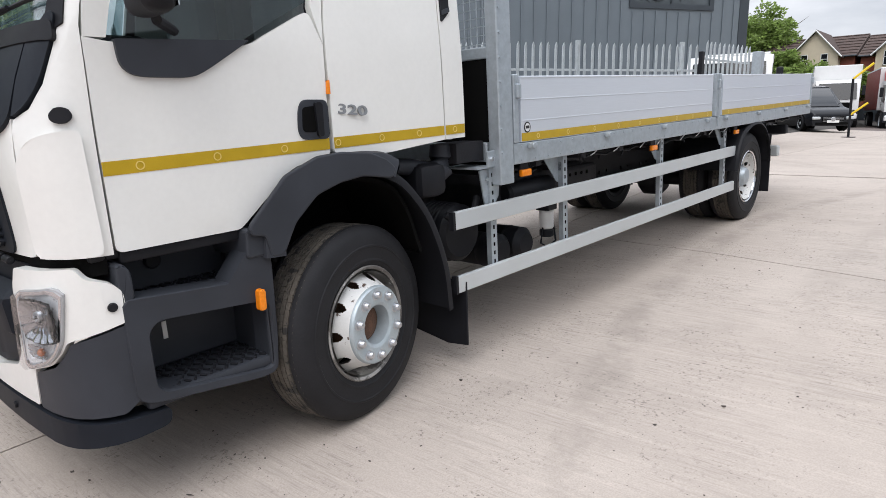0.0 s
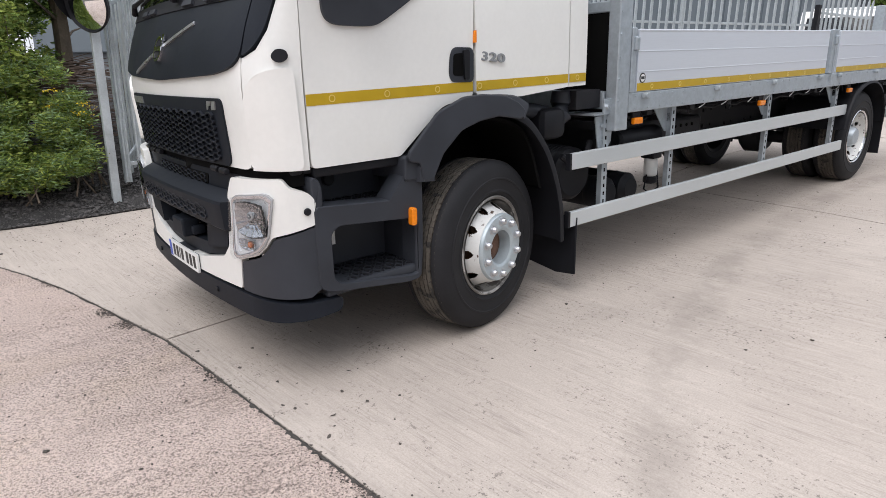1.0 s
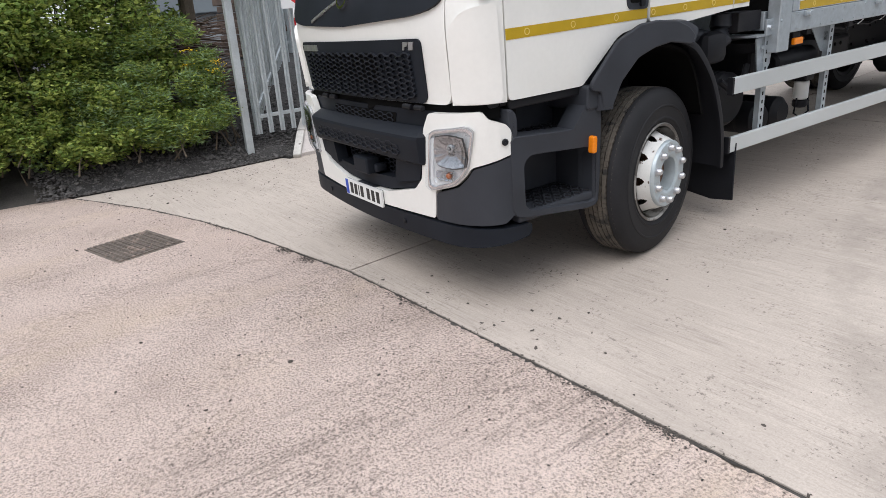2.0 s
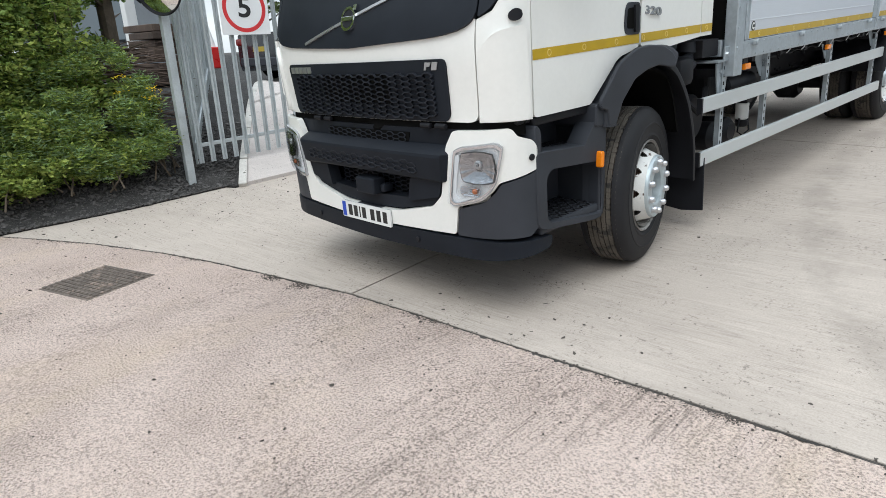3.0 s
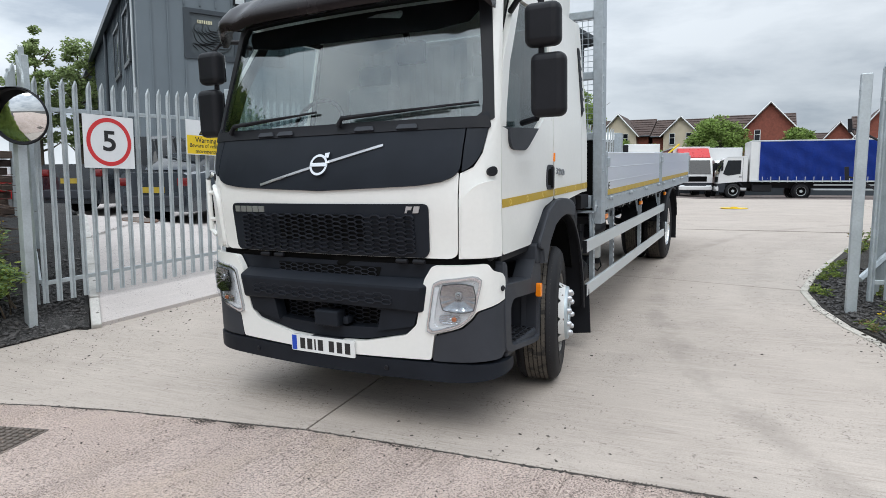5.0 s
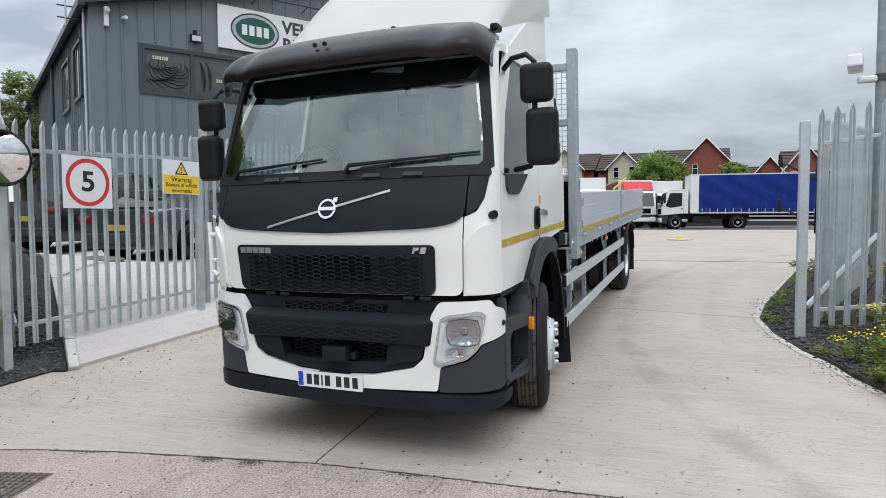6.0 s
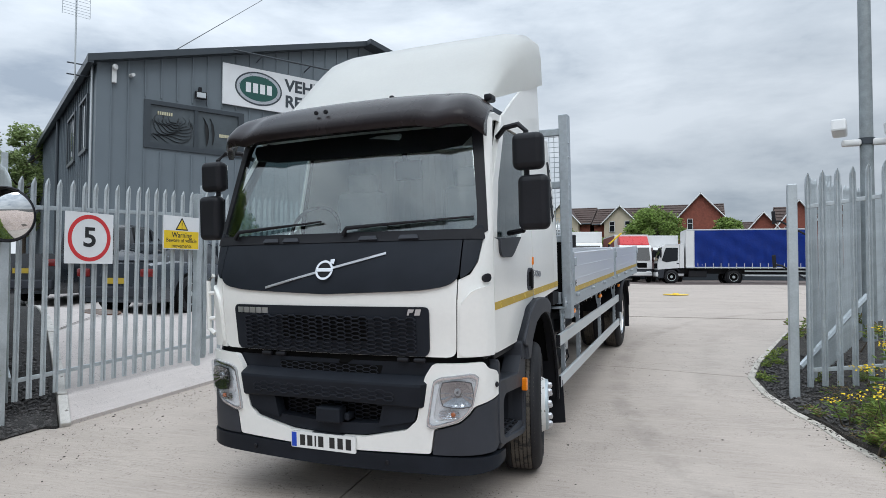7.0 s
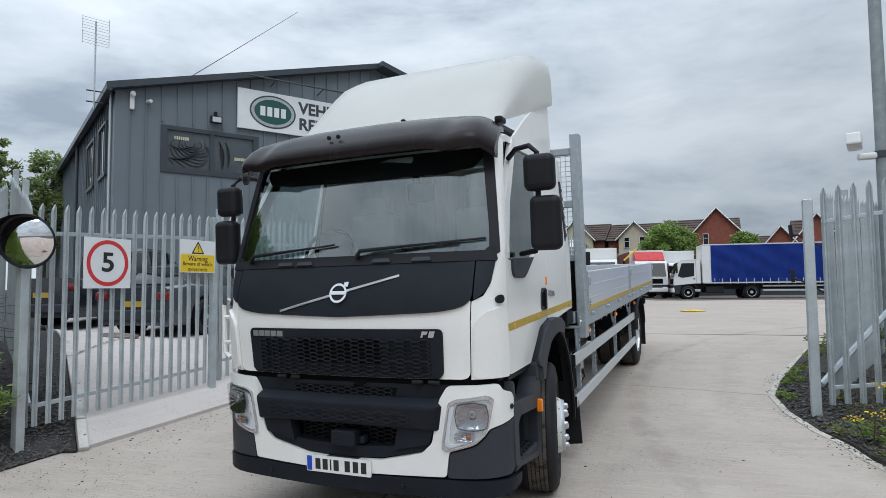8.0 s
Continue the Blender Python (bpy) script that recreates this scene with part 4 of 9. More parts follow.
finish(box(B(), (0.455, 0.45, 2.41), (0.215, 0.04, 0.145), 0.04), "inner_mirror", "black", lorry)
finish(tube(B(), [(0.43, 0.45, 2.46), (0.40, 0.46, 2.66)], 0.022), "mirror_stalk", "black", lorry)
finish(box(B(), (0.27, 0.43, 2.64), (0.31, 0.05, 0.08), 0.04), "roof_sensor", "galv", lorry)

# --- doors and cab sides ---
def sy(y):
    """s for a place y along the cab's side."""
    return 1.25 + (y - 0.30)


WIN = [(0.40, 1.90), (0.90, 1.90), (1.24, 2.09), (1.27, 2.72), (0.62, 2.72), (0.44, 2.3)]


def side(sg):
    def o(pts):
        q = [(sy(y), z) for y, z in pts]
        return q if sg > 0 else mirrored(q)
    # door: lower leaf, window pillar pieces round an open window
    door = skin("cab_door", o(rounded([(0.285, 1.128), (0.795, 1.128), (1.08, 1.36), (1.30, 1.40), (1.315, 1.90), (1.24, 2.05), (0.93, 1.885), (0.385, 1.885), (0.29, 1.90)], [0.03, 0.02, 0.05, 0.02, 0, 0.04, 0.05, 0.02, 0])), "white", lorry, thick=0.04, step=0.15, label="white cab door")
    skin("window_pillar", o([(1.255, 2.07), (1.318, 1.90), (1.325, 2.80), (1.285, 2.72)]), "white", door, thick=0.04, step=0.15)
    skin("window_header", o([(0.62, 2.73), (1.285, 2.73), (1.325, 2.81), (0.55, 2.81)]), "white", door, thick=0.04)
    skin("window_post", o([(0.295, 1.90), (0.375, 1.90), (0.43, 2.3), (0.61, 2.73), (0.545, 2.81), (0.31, 2.3)]), "white", door, thick=0.04)
    for q in ([(1.255, 2.07), (1.318, 1.90), (1.325, 2.80), (1.285, 2.72)], [(0.62, 2.73), (1.285, 2.73), (1.325, 2.81), (0.55, 2.81)], [(0.295, 1.90), (0.375, 1.90), (0.43, 2.3), (0.61, 2.73), (0.545, 2.81), (0.31, 2.3)]):
        skin("window_trim", o(q), "black", door, d=-0.043, thick=0.01, step=0.15, bevel=0)
    w = skin("window", o(WIN), "side_glass", door, d=-0.015, thick=0.006, bevel=0, step=0.3, zstep=0.3, label="side window glass")
    w.visible_shadow = False
    skin("mirror_mount", o(rounded([(0.395, 1.895), (0.40, 1.80), (0.45, 1.762), (0.66, 1.757), (0.72, 1.78), (0.93, 1.905)], [0.01, 0.04, 0.06, 0.05, 0.08, 0.01])), "plastic", door, d=0.018, thick=0.04, bevel=0.010, label="dark grey mirror mount")
    hd = skin("door_handle", o(rounded([(1.14, 1.62), (1.165, 1.66), (1.305, 1.655), (1.305, 1.475), (1.15, 1.48), (1.13, 1.52)], 0.03)), "plastic", door, d=0.006, thick=0.02, label="dark grey recessed handle")
    # near-black patch painted for the shade in the handle's hollow
    skin("handle_pocket", o(rounded([(1.16, 1.625), (1.235, 1.63), (1.235, 1.51), (1.155, 1.515)], 0.02)), "void", hd, d=0.008, thick=0.008, bevel=0)
    skin("handle_grip", o(rounded([(1.225, 1.645), (1.265, 1.645), (1.262, 1.49), (1.23, 1.49)], 0.012)), "black", hd, d=0.022, thick=0.016)
    # panel behind the door and the narrow rear strip
    rear = skin("cab_side", o(rounded([(1.325, 1.405), (1.66, 1.375), (2.105, 1.41), (2.10, 2.83), (1.335, 2.83)], [0.02, 0.05, 0.01, 0.01, 0.01])), "white", lorry, thick=0.04, step=0.2, label="white cab side behind the door")
    skin("cab_rear_edge", o([(2.113, 1.41), (2.28, 1.412), (2.28, 2.83), (2.108, 2.83)]), "white", lorry, thick=0.04, step=0.08)
    skin("side_vent", o(rounded([(2.125, 2.04), (2.20, 2.10), (2.20, 2.62), (2.125, 2.62)], 0.02)), "black", rear, d=0.006, thick=0.02)
    for k in range(6):
        z = 2.08 + 0.085 * k
        skin("vent_slat", o([(2.132, z), (2.195, z + 0.02), (2.195, z + 0.045), (2.132, z + 0.025)]), "plastic", rear, d=0.014, thick=0.012, bevel=0.002)
    # gold tape with ring marks
    for a, b in ((0.287, 1.30), (1.328, 2.10), (2.116, 2.275)):
        za, zb = 1.414 + 0.012 * (a - 0.28), 1.414 + 0.012 * (b - 0.28)
        skin("marker_tape", o([(a, za), (b, zb), (b, zb + 0.052), (a, za + 0.052)]), "tape", door if b < 1.31 else rear, d=0.0025, thick=0.002, bevel=0, step=0.3)
    for y in (0.42, 0.73, 1.05, 1.35, 1.63, 1.90, 2.19):
        z = 1.440 + 0.012 * (y - 0.28)
        ring, inn = ring_pts((y, z), 0.017, 0.017, 16), ring_pts((y, z), 0.013, 0.013, 16)
        q = [(sy(p[0]), p[1]) for p in ring]
        r = [(sy(p[0]), p[1]) for p in inn]
        skin_ring("tape_mark", q if sg > 0 else [(-s, zz) for s, zz in q], r if sg > 0 else [(-s, zz) for s, zz in r], "tape_mark", door if y < 1.31 else rear, 0.0045, 0.002)
    # turn lamp in the gap behind the door
    skin("side_repeater", o(rounded([(1.306, 1.680), (1.326, 1.680), (1.326, 1.745), (1.312, 1.735)], 0.004)), "amber", door, d=0.010, thick=0.02, bevel=0.002)
    # number badge
    if sg > 0:
        fm = on_skin(sy(1.45), 1.600, 0.006)
        letters("power_badge", "320", 0.064, "badge_grey", fm @ Matrix(((1.75, 0.22, 0, 0), (0, 1, 0, 0), (0, 0, 1, 0), (0, 0, 0, 1))), rear, 0.004, bold=0.0015, spread=1.05, label="silver power figures")
    # mirrors
    top = Vector((sg * 1.40, 0.30, 2.53))
    arm = thing_part(tube(B(), [(sg * 1.08, 0.62, 2.62), (sg * 1.16, 0.55, 2.67), (sg * 1.27, 0.50, 2.675), (sg * 1.33, 0.47, 2.62), (sg * 1.335, 0.46, 2.0), (sg * 1.29, 0.50, 1.945), (sg * 1.15, 0.62, 1.93)], 0.019, 8), "mirror_arm", "black")
    for z0, z1, wd, mx in ((2.35, 2.60, 0.215, 1.352), (1.945, 2.315, 0.21, 1.385)):
        bm = box(B(), (sg * mx, 0.445, (z0 + z1) / 2), (wd, 0.115, z1 - z0), 0.045, seg=4)
        head = finish(bm, "mirror_head", "black", arm, "black mirror head")
        bm = box(B(), (sg * mx, 0.504, (z0 + z1) / 2), (wd - 0.04, 0.004, z1 - z0 - 0.05))
        finish(bm, "mirror_glass", "mirror", head)


def thing_part(bm, name, m, label=""):
    return finish(bm, name, m, lorry, label)


side(1)
side(-1)

# --- roof spoiler: a bowed wedge open at the back, with side plates ---
bm = bmesh.new()
rows = []
for k in range(19):
    t = k / 18
    y = 0.62 + 1.58 * t
    top = float(np.interp(y, (0.62, 0.85, 1.10, 1.35, 1.60, 1.85, 2.05, 2.2), (2.92, 3.06, 3.27, 3.49, 3.67, 3.79, 3.845, 3.87)))
    half = 0.94 + 0.10 * t
    ring = []
    base = 2.885 + 0.475 * t
    for j in range(25):
        u = -1 + 2 * j / 24
        w = abs(u)
        if w < 0.72:
            p = (half * 0.96 * (u / 0.72), top - 0.012 * (w / 0.72) ** 2 - 0.06 * max(0.0, (w - 0.6) / 0.12) ** 2)
        else:
            v = (w - 0.72) / 0.28
            p = (math.copysign(half * (0.96 + 0.04 * min(1, v * 3) ** 0.5 + 0.01 * v), u), top - 0.072 + (base - top + 0.072) * v)
        ring.append(bm.verts.new((p[0], y, max(p[1], 2.86))))
    rows.append(ring)
for a, b in zip(rows, rows[1:]):
    for j in range(24):
        bm.faces.new((a[j], a[j + 1], b[j + 1], b[j]))
bm.faces.new(rows[0])
bmesh.ops.solidify(bm, geom=bm.faces[:], thickness=-0.02)
spoiler = finish(bm, "roof_spoiler", "white", lorry, "tall white roof spoiler", sharp=50)
for sg in (1, -1):
    bm = prism(B(), rounded([(0.90, 2.80), (2.16, 2.79), (2.21, 2.98), (2.16, 3.37), (1.92, 3.37), (1.35, 3.06)], 0.05), 0.02, axes((sg * 1.0, 0, 0), (0, 1, 0), (0, 0, 1)), 0.004)
    finish(bm, "spoiler_side", "white", spoiler)
finish(cyl(B(), (0.28, 0.55, 2.985), 0.02, 0.02, "z", 12, 0.008), "aerial_base", "black", lorry)
finish(box(B(), (1.0, 0.72, 2.93), (0.06, 0.12, 0.05), 0.015), "roof_lamp", "black", lorry)

# --- bumper ---
def bowl(name, c, ru, rv, flutes, deep, m, parent, sg):
    """A fluted reflector: a hollow of shallow columns round a centre (s, z), its rim proud of its floor."""
    bm = bmesh.new()
    n, rings = flutes * 4, 6
    rows = []
    for j in range(rings + 1):
        k = 0.12 + 0.88 * j / rings
        row = []
        for i in range(n):
            t = 2 * math.pi * i / n
            sq = 1 / max(abs(math.cos(t)), abs(math.sin(t))) ** 0.55
            u, v = c[0] + ru * k * sq * math.cos(t), c[1] + rv * k * sq * math.sin(t)
            wave = 0.0022 * math.cos(t * flutes) * k + 0.0022 * math.cos(j * 2.4)
            row.append(bm.verts.new(shell(u * sg, v, 0.029 + deep * 0.6 * k * k + wave)))
        rows.append(row)
    for one, two in zip(rows, rows[1:]):
        for i in range(n):
            bm.faces.new((one[i], one[(i + 1) % n], two[(i + 1) % n], two[i]))
    bmesh.ops.solidify(bm, geom=bm.faces[:], thickness=0.002)
    return finish(bm, name, m, parent, sharp=60)


RIM = [(1.075, 1.095), (1.105, 1.053), (1.195, 1.025), (1.228, 0.985), (1.228, 0.868), (1.0, 0.815), (0.97, 0.770), (0.915, 0.716), (0.79, 0.664), (0.765, 0.502)]
INNER = [(0.79, 1.085), (0.735, 1.0), (0.70, 0.84), (0.675, 0.715), (0.60, 0.645), (0.30, 0.580)]
U = [(-s, z) for s, z in RIM[4::-1]] + [(-s, z) for s, z in INNER] + [(0, 0.566)] + INNER[::-1] + RIM + [(0, 0.478)] + [(-s, z) for s, z in RIM[:4:-1]]
bumper = skin("bumper", rounded(U, 0.02), "white", lorry, d=0.02, thick=0.04, bevel=0.01, label="white bumper with charcoal inserts")
for sg in (1, -1):
    def o(pts, r=0.02):
        q = rounded(pts, r)
        return q if sg > 0 else mirrored(q)
    skin("bumper_corner", o([(0.798, 0.655), (0.922, 0.706), (0.98, 0.762), (1.008, 0.805), (1.232, 0.858), (1.245, 0.80), (1.232, 0.55), (1.17, 0.505), (0.775, 0.497)], 0.015), "plastic", bumper, d=0.018, thick=0.04, bevel=0.008, label="charcoal bumper corner")
    edge_o = [(0.797, 0.978), (0.83, 1.003), (0.99, 1.028), (1.03, 1.006), (0.988, 0.82), (0.955, 0.765), (0.905, 0.722), (0.785, 0.670), (0.742, 0.690), (0.752, 0.735)]
    lc = (0.875, 0.85)
    def inset(k, dz=0.0):
        return [(lc[0] + (p[0] - lc[0]) * k, lc[1] + dz + (p[1] - lc[1]) * k) for p in edge_o]
    lamp = skin("headlamp", o(edge_o, 0.015), "lamp_shell", lorry, d=0.022, thick=0.03, bevel=0.003, label="clear headlamp with faceted chrome reflector")
    skin_ring("lamp_gasket", from_centre(o(inset(1.02), 0.015), (lc[0] * sg, lc[1]), 48), from_centre(o(inset(0.955), 0.015), (lc[0] * sg, lc[1]), 48), "lamp_edge", lamp, 0.034, 0.03)
    skin_ring("lamp_bezel", from_centre(o(inset(0.98), 0.015), (lc[0] * sg, lc[1]), 48), from_centre(o(inset(0.90), 0.012), (lc[0] * sg, lc[1]), 48), "chrome", lamp, 0.036, 0.02)
    # light guide down the inner side and along the foot
    skin("light_guide", o([(0.803, 0.958), (0.824, 0.962), (0.793, 0.742), (0.806, 0.716), (0.895, 0.752), (0.903, 0.738), (0.805, 0.698), (0.765, 0.712)], 0.004), "lamp_white", lamp, d=0.030, thick=0.008, bevel=0.002)
    skin("lamp_floor", o([(0.826, 0.975), (0.985, 1.000), (1.005, 0.985), (0.968, 0.835), (0.935, 0.775), (0.89, 0.748), (0.812, 0.722)], 0.01), "lamp_shell", lamp, d=0.026, thick=0.006, bevel=0)
    bowl("reflector_surround", (0.910, 0.898), 0.083, 0.090, 20, 0.026, "lamp_dark", lamp, sg)
    bowl("reflector", (0.910, 0.900), 0.077, 0.083, 14, 0.040, "chrome", lamp, sg)
    bowl("indicator_reflector", (0.868, 0.768), 0.048, 0.028, 12, 0.016, "chrome", lamp, sg)
    fm = on_skin(0.908 * sg, 0.915, 0.030)
    finish(revolve(B(), [(0.0, 0.022), (0.010, 0.020), (0.012, 0.012), (0.004, 0.008), (0.004, 0.0005)], (0, 0, 0), 24, "z"), "lamp_collar", "silver", lamp, at=fm)
    finish(cyl(B(), (0, 0, 0.01), 0.007, 0.024, "z", 16, 0.003), "lamp_bulb", "lamp_dark", lamp, at=fm)
    finish(cyl(B(), (0, 0, 0), 0.015, 0.02, "z", 14, 0.006), "indicator_bulb", "amber_dim", lamp, at=on_skin(0.885 * sg, 0.768, 0.034))
    lens = skin("lamp_lens", o(inset(0.985), 0.015), "lens", lamp, d=0.054, thick=0.004, bevel=0.0)
    lens.visible_shadow = False
    finish(cyl(B(), (0, 0, 0), 0.018, 0.012, "z", 14, 0.004), "bumper_plug", "black", bumper, at=on_skin(1.185 * sg, 0.935, 0.024))

# dark middle of the bumper: a sloping upper deck with a vent, a proud shelf, two lower panels and a deep mouth
skin("bumper_deck", rounded([(-0.80, 1.085), (-0.745, 0.95), (0.745, 0.95), (0.80, 1.085)], 0.02), "front_plastic", bumper, d=-0.03, thick=0.03, bevel=0.006, label="charcoal upper deck of the bumper")
# near-black sheet painted in for the shade behind the vent
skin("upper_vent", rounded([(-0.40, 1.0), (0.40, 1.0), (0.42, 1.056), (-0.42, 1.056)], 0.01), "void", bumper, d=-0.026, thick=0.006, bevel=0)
honeycomb("upper_mesh", bumper, -0.42, 0.42, 0.998, 1.06, 0.07, 0.026, 0.0045, -0.027, "mesh_plastic", 0.008)
bm = bmesh.new()
cols = []
for k in range(41):
    q = -1 + 2 * k / 40
    end = 0.05 * max(0.0, (abs(q) - 0.93) / 0.07) ** 2
    bow = 0.016 * (1 - q * q)
    cols.append([bm.verts.new(shell(q * w, z + bow * f, d - end)) for w, z, d, f in ((0.755, 1.0, -0.02, 0.0), (0.758, 0.967, 0.045, 0.2), (0.757, 0.955, 0.060, 0.3), (0.752, 0.938, 0.064, 0.4), (0.742, 0.808, 0.050, 1.0), (0.738, 0.797, 0.040, 1.0), (0.735, 0.80, -0.02, 1.0))])
for one, two in zip(cols, cols[1:]):
    for k in range(7):
        bm.faces.new((one[k], two[k], two[(k + 1) % 7], one[(k + 1) % 7]))
bm.faces.new(cols[0])
bm.faces.new(cols[-1][::-1])
shelf = finish(bm, "shelf", "front_plastic", bumper, "charcoal bumper shelf", sharp=30)
honeycomb("shelf_vent", shelf, -0.60, 0.56, 0.842, 0.918, 0.078, 0.0285, 0.0062, 0.052, "mesh_plastic", 0.010)
# near-black backing that gives the mouth its shade and hides the ground behind
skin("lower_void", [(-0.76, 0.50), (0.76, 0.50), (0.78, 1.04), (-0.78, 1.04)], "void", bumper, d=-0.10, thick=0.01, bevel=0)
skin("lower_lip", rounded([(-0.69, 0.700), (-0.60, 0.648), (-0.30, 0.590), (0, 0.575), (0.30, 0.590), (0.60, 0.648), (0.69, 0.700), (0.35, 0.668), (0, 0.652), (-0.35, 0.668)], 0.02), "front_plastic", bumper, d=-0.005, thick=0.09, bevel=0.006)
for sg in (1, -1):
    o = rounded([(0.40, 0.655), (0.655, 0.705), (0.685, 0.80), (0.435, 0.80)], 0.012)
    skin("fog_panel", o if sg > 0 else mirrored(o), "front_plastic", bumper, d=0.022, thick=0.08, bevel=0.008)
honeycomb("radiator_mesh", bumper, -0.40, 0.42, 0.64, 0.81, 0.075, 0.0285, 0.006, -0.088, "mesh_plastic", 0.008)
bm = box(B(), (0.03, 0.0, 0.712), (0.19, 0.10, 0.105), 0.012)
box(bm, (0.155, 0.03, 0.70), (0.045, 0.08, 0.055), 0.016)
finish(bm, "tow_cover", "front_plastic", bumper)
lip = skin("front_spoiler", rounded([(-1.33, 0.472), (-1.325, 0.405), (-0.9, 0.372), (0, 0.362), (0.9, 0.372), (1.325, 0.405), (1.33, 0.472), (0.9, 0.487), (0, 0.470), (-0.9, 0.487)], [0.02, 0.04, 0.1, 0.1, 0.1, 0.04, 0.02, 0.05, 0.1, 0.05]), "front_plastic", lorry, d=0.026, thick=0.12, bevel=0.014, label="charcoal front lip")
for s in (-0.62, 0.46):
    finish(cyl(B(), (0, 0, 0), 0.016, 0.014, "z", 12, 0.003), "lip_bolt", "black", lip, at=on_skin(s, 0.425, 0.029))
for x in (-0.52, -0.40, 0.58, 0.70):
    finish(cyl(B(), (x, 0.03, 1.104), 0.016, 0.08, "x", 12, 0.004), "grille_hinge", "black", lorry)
# near-black strip for the shade in the gap over the bumper
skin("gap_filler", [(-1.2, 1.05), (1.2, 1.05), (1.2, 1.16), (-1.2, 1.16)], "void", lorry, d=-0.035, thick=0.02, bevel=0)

# registration plate; the characters are plain bars
fm = axes((-0.025, -0.024, 0.518), (1, 0.0, -0.0), (0, 0.0, 1))
bm = prism(B(), rounded([(-0.26, -0.0555), (0.26, -0.0555), (0.26, 0.0555), (-0.26, 0.0555)], 0.008), 0.012, fm)
plate = finish(bm, "registration_plate", "plate", lorry, "white registration plate")
finish(prism(B(), [(-0.255, -0.05), (-0.215, -0.05), (-0.215, 0.05), (-0.255, 0.05)], 0.014, fm), "plate_band", "blue", plate)
for x in (-0.165, -0.105, -0.06, -0.015, 0.075, 0.14, 0.205):
    w = 0.012 if x == -0.06 else 0.042
    finish(prism(B(), [(x - w / 2, -0.037), (x + w / 2, -0.037), (x + w / 2, 0.037), (x - w / 2, 0.037)], 0.014, fm), "plate_bar", "ink", plate)
finish(span(B(), (-0.28, -0.017, 0.464), (0.23, 0.04, 0.572), 0.005), "plate_mount", "plastic", lorry)

# --- step unit below the door ---
def steps(sg):
    st = thing_part(span(B(), (sg * 0.78, 0.30, 0.50), (sg * 0.84, 0.92, 1.12), 0.01), "step_unit", "plastic", "charcoal entry steps")
    X = 1.165
    def add(name, bm, m="plastic", label=""):
        return finish(bm, name, m, st, label)
    bm = prism(B(), rounded([(0.262, 0.92), (0.318, 0.94), (0.318, 1.05), (0.298, 1.085), (0.264, 1.09)], 0.015), 0.26, axes((sg * (X - 0.135), 0, 0), (0, 1, 0), (0, 0, 1)), 0.010)
    add("step_post", bm)
    # moulded side frame with a rounded opening over the lower tread
    outer = rounded([(0.262, 0.545), (0.30, 0.515), (0.80, 0.447), (0.875, 0.455), (0.892, 0.62), (0.905, 1.0), (0.86, 1.03), (0.765, 1.03), (0.755, 0.912), (0.32, 0.948), (0.264, 0.95)], [0.02, 0.03, 0.05, 0.03, 0.05, 0.04, 0.03, 0.02, 0.03, 0.02, 0.02])
    hole = rounded([(0.345, 0.575), (0.375, 0.545), (0.845, 0.480), (0.858, 0.52), (0.862, 0.775), (0.83, 0.797), (0.385, 0.838), (0.345, 0.80)], 0.03)
    c, n = (0.57, 0.70), 88
    loops = []
    for pts, x in ((from_centre(outer, c, n), X - 0.12), (from_centre(outer, c, n), X + 0.002), (from_centre([(c[0] + (y - c[0]) * 0.985, c[1] + (z - c[1]) * 0.985) for y, z in outer], c, n), X + 0.008), (from_centre([(c[0] + (y - c[0]) * 1.03, c[1] + (z - c[1]) * 1.03) for y, z in hole], c, n), X + 0.006), (from_centre(hole, c, n), X - 0.006), (from_centre([(c[0] + (y - c[0]) * 0.94, c[1] + (z - c[1]) * 0.94) for y, z in hole], c, n), X - 0.12)):
        loops.append((pts, x))
    bm = bmesh.new()
    rings = [[bm.verts.new((sg * (x - 0.10 * max(0.0, 0.36 - y)), y, z)) for y, z in pts] for pts, x in loops]
    for one, two in zip(rings, rings[1:] + rings[:1]):
        for k in range(n):
            bm.faces.new((one[k], one[(k + 1) % n], two[(k + 1) % n], two[k]))
    add("step_frame", bm, label="moulded charcoal frame round the lower step")
    bm = prism(B(), rounded([(0.845, 0.46), (0.868, 0.458), (0.885, 0.70), (0.89, 1.0), (0.87, 1.08), (0.855, 1.08)], 0.008), 0.36, axes((sg * (X - 0.18), 0, 0), (0, 1, 0), (0, 0, 1)), 0.012)
    add("step_rear_panel", bm)
    # block that carries the wheel-arch moulding
    add("arch_block", prism(B(), rounded([(0.78, 1.0), (0.905, 1.0), (0.93, 1.10), (0.90, 1.125), (0.79, 1.13)], 0.02), 0.36, axes((sg * (X - 0.162), 0, 0), (0, 1, 0), (0, 0, 1)), 0.010))
    for z, ya, yb, xi in ((0.905, 0.30, 0.80, 0.86), (0.535, 0.30, 0.865, 0.84)):
        bm = span(B(), (sg * xi, ya, z - 0.055), (sg * (X - 0.012), yb, z), 0.015)
        tread = add("step_tread", bm)
        bm = B()
        rs = random.Random(4)
        for i in range(15):
            for j in range(6):
                box(bm, (sg * (0.89 + 0.046 * j), ya + 0.035 + i * (yb - ya - 0.07) / 14, z + 0.003), (0.034, 0.011, 0.010), 0.002, Matrix.Rotation(radians(30 if (i + j) % 2 else -30), 3, "Z"), 1)
        tagged(finish(bm, "tread_studs", "black", tread), kind="stuff")
    bm = span(B(), (sg * 0.83, 0.33, 0.535), (sg * 0.86, 0.87, 0.88), 0.01)
    add("riser", bm)
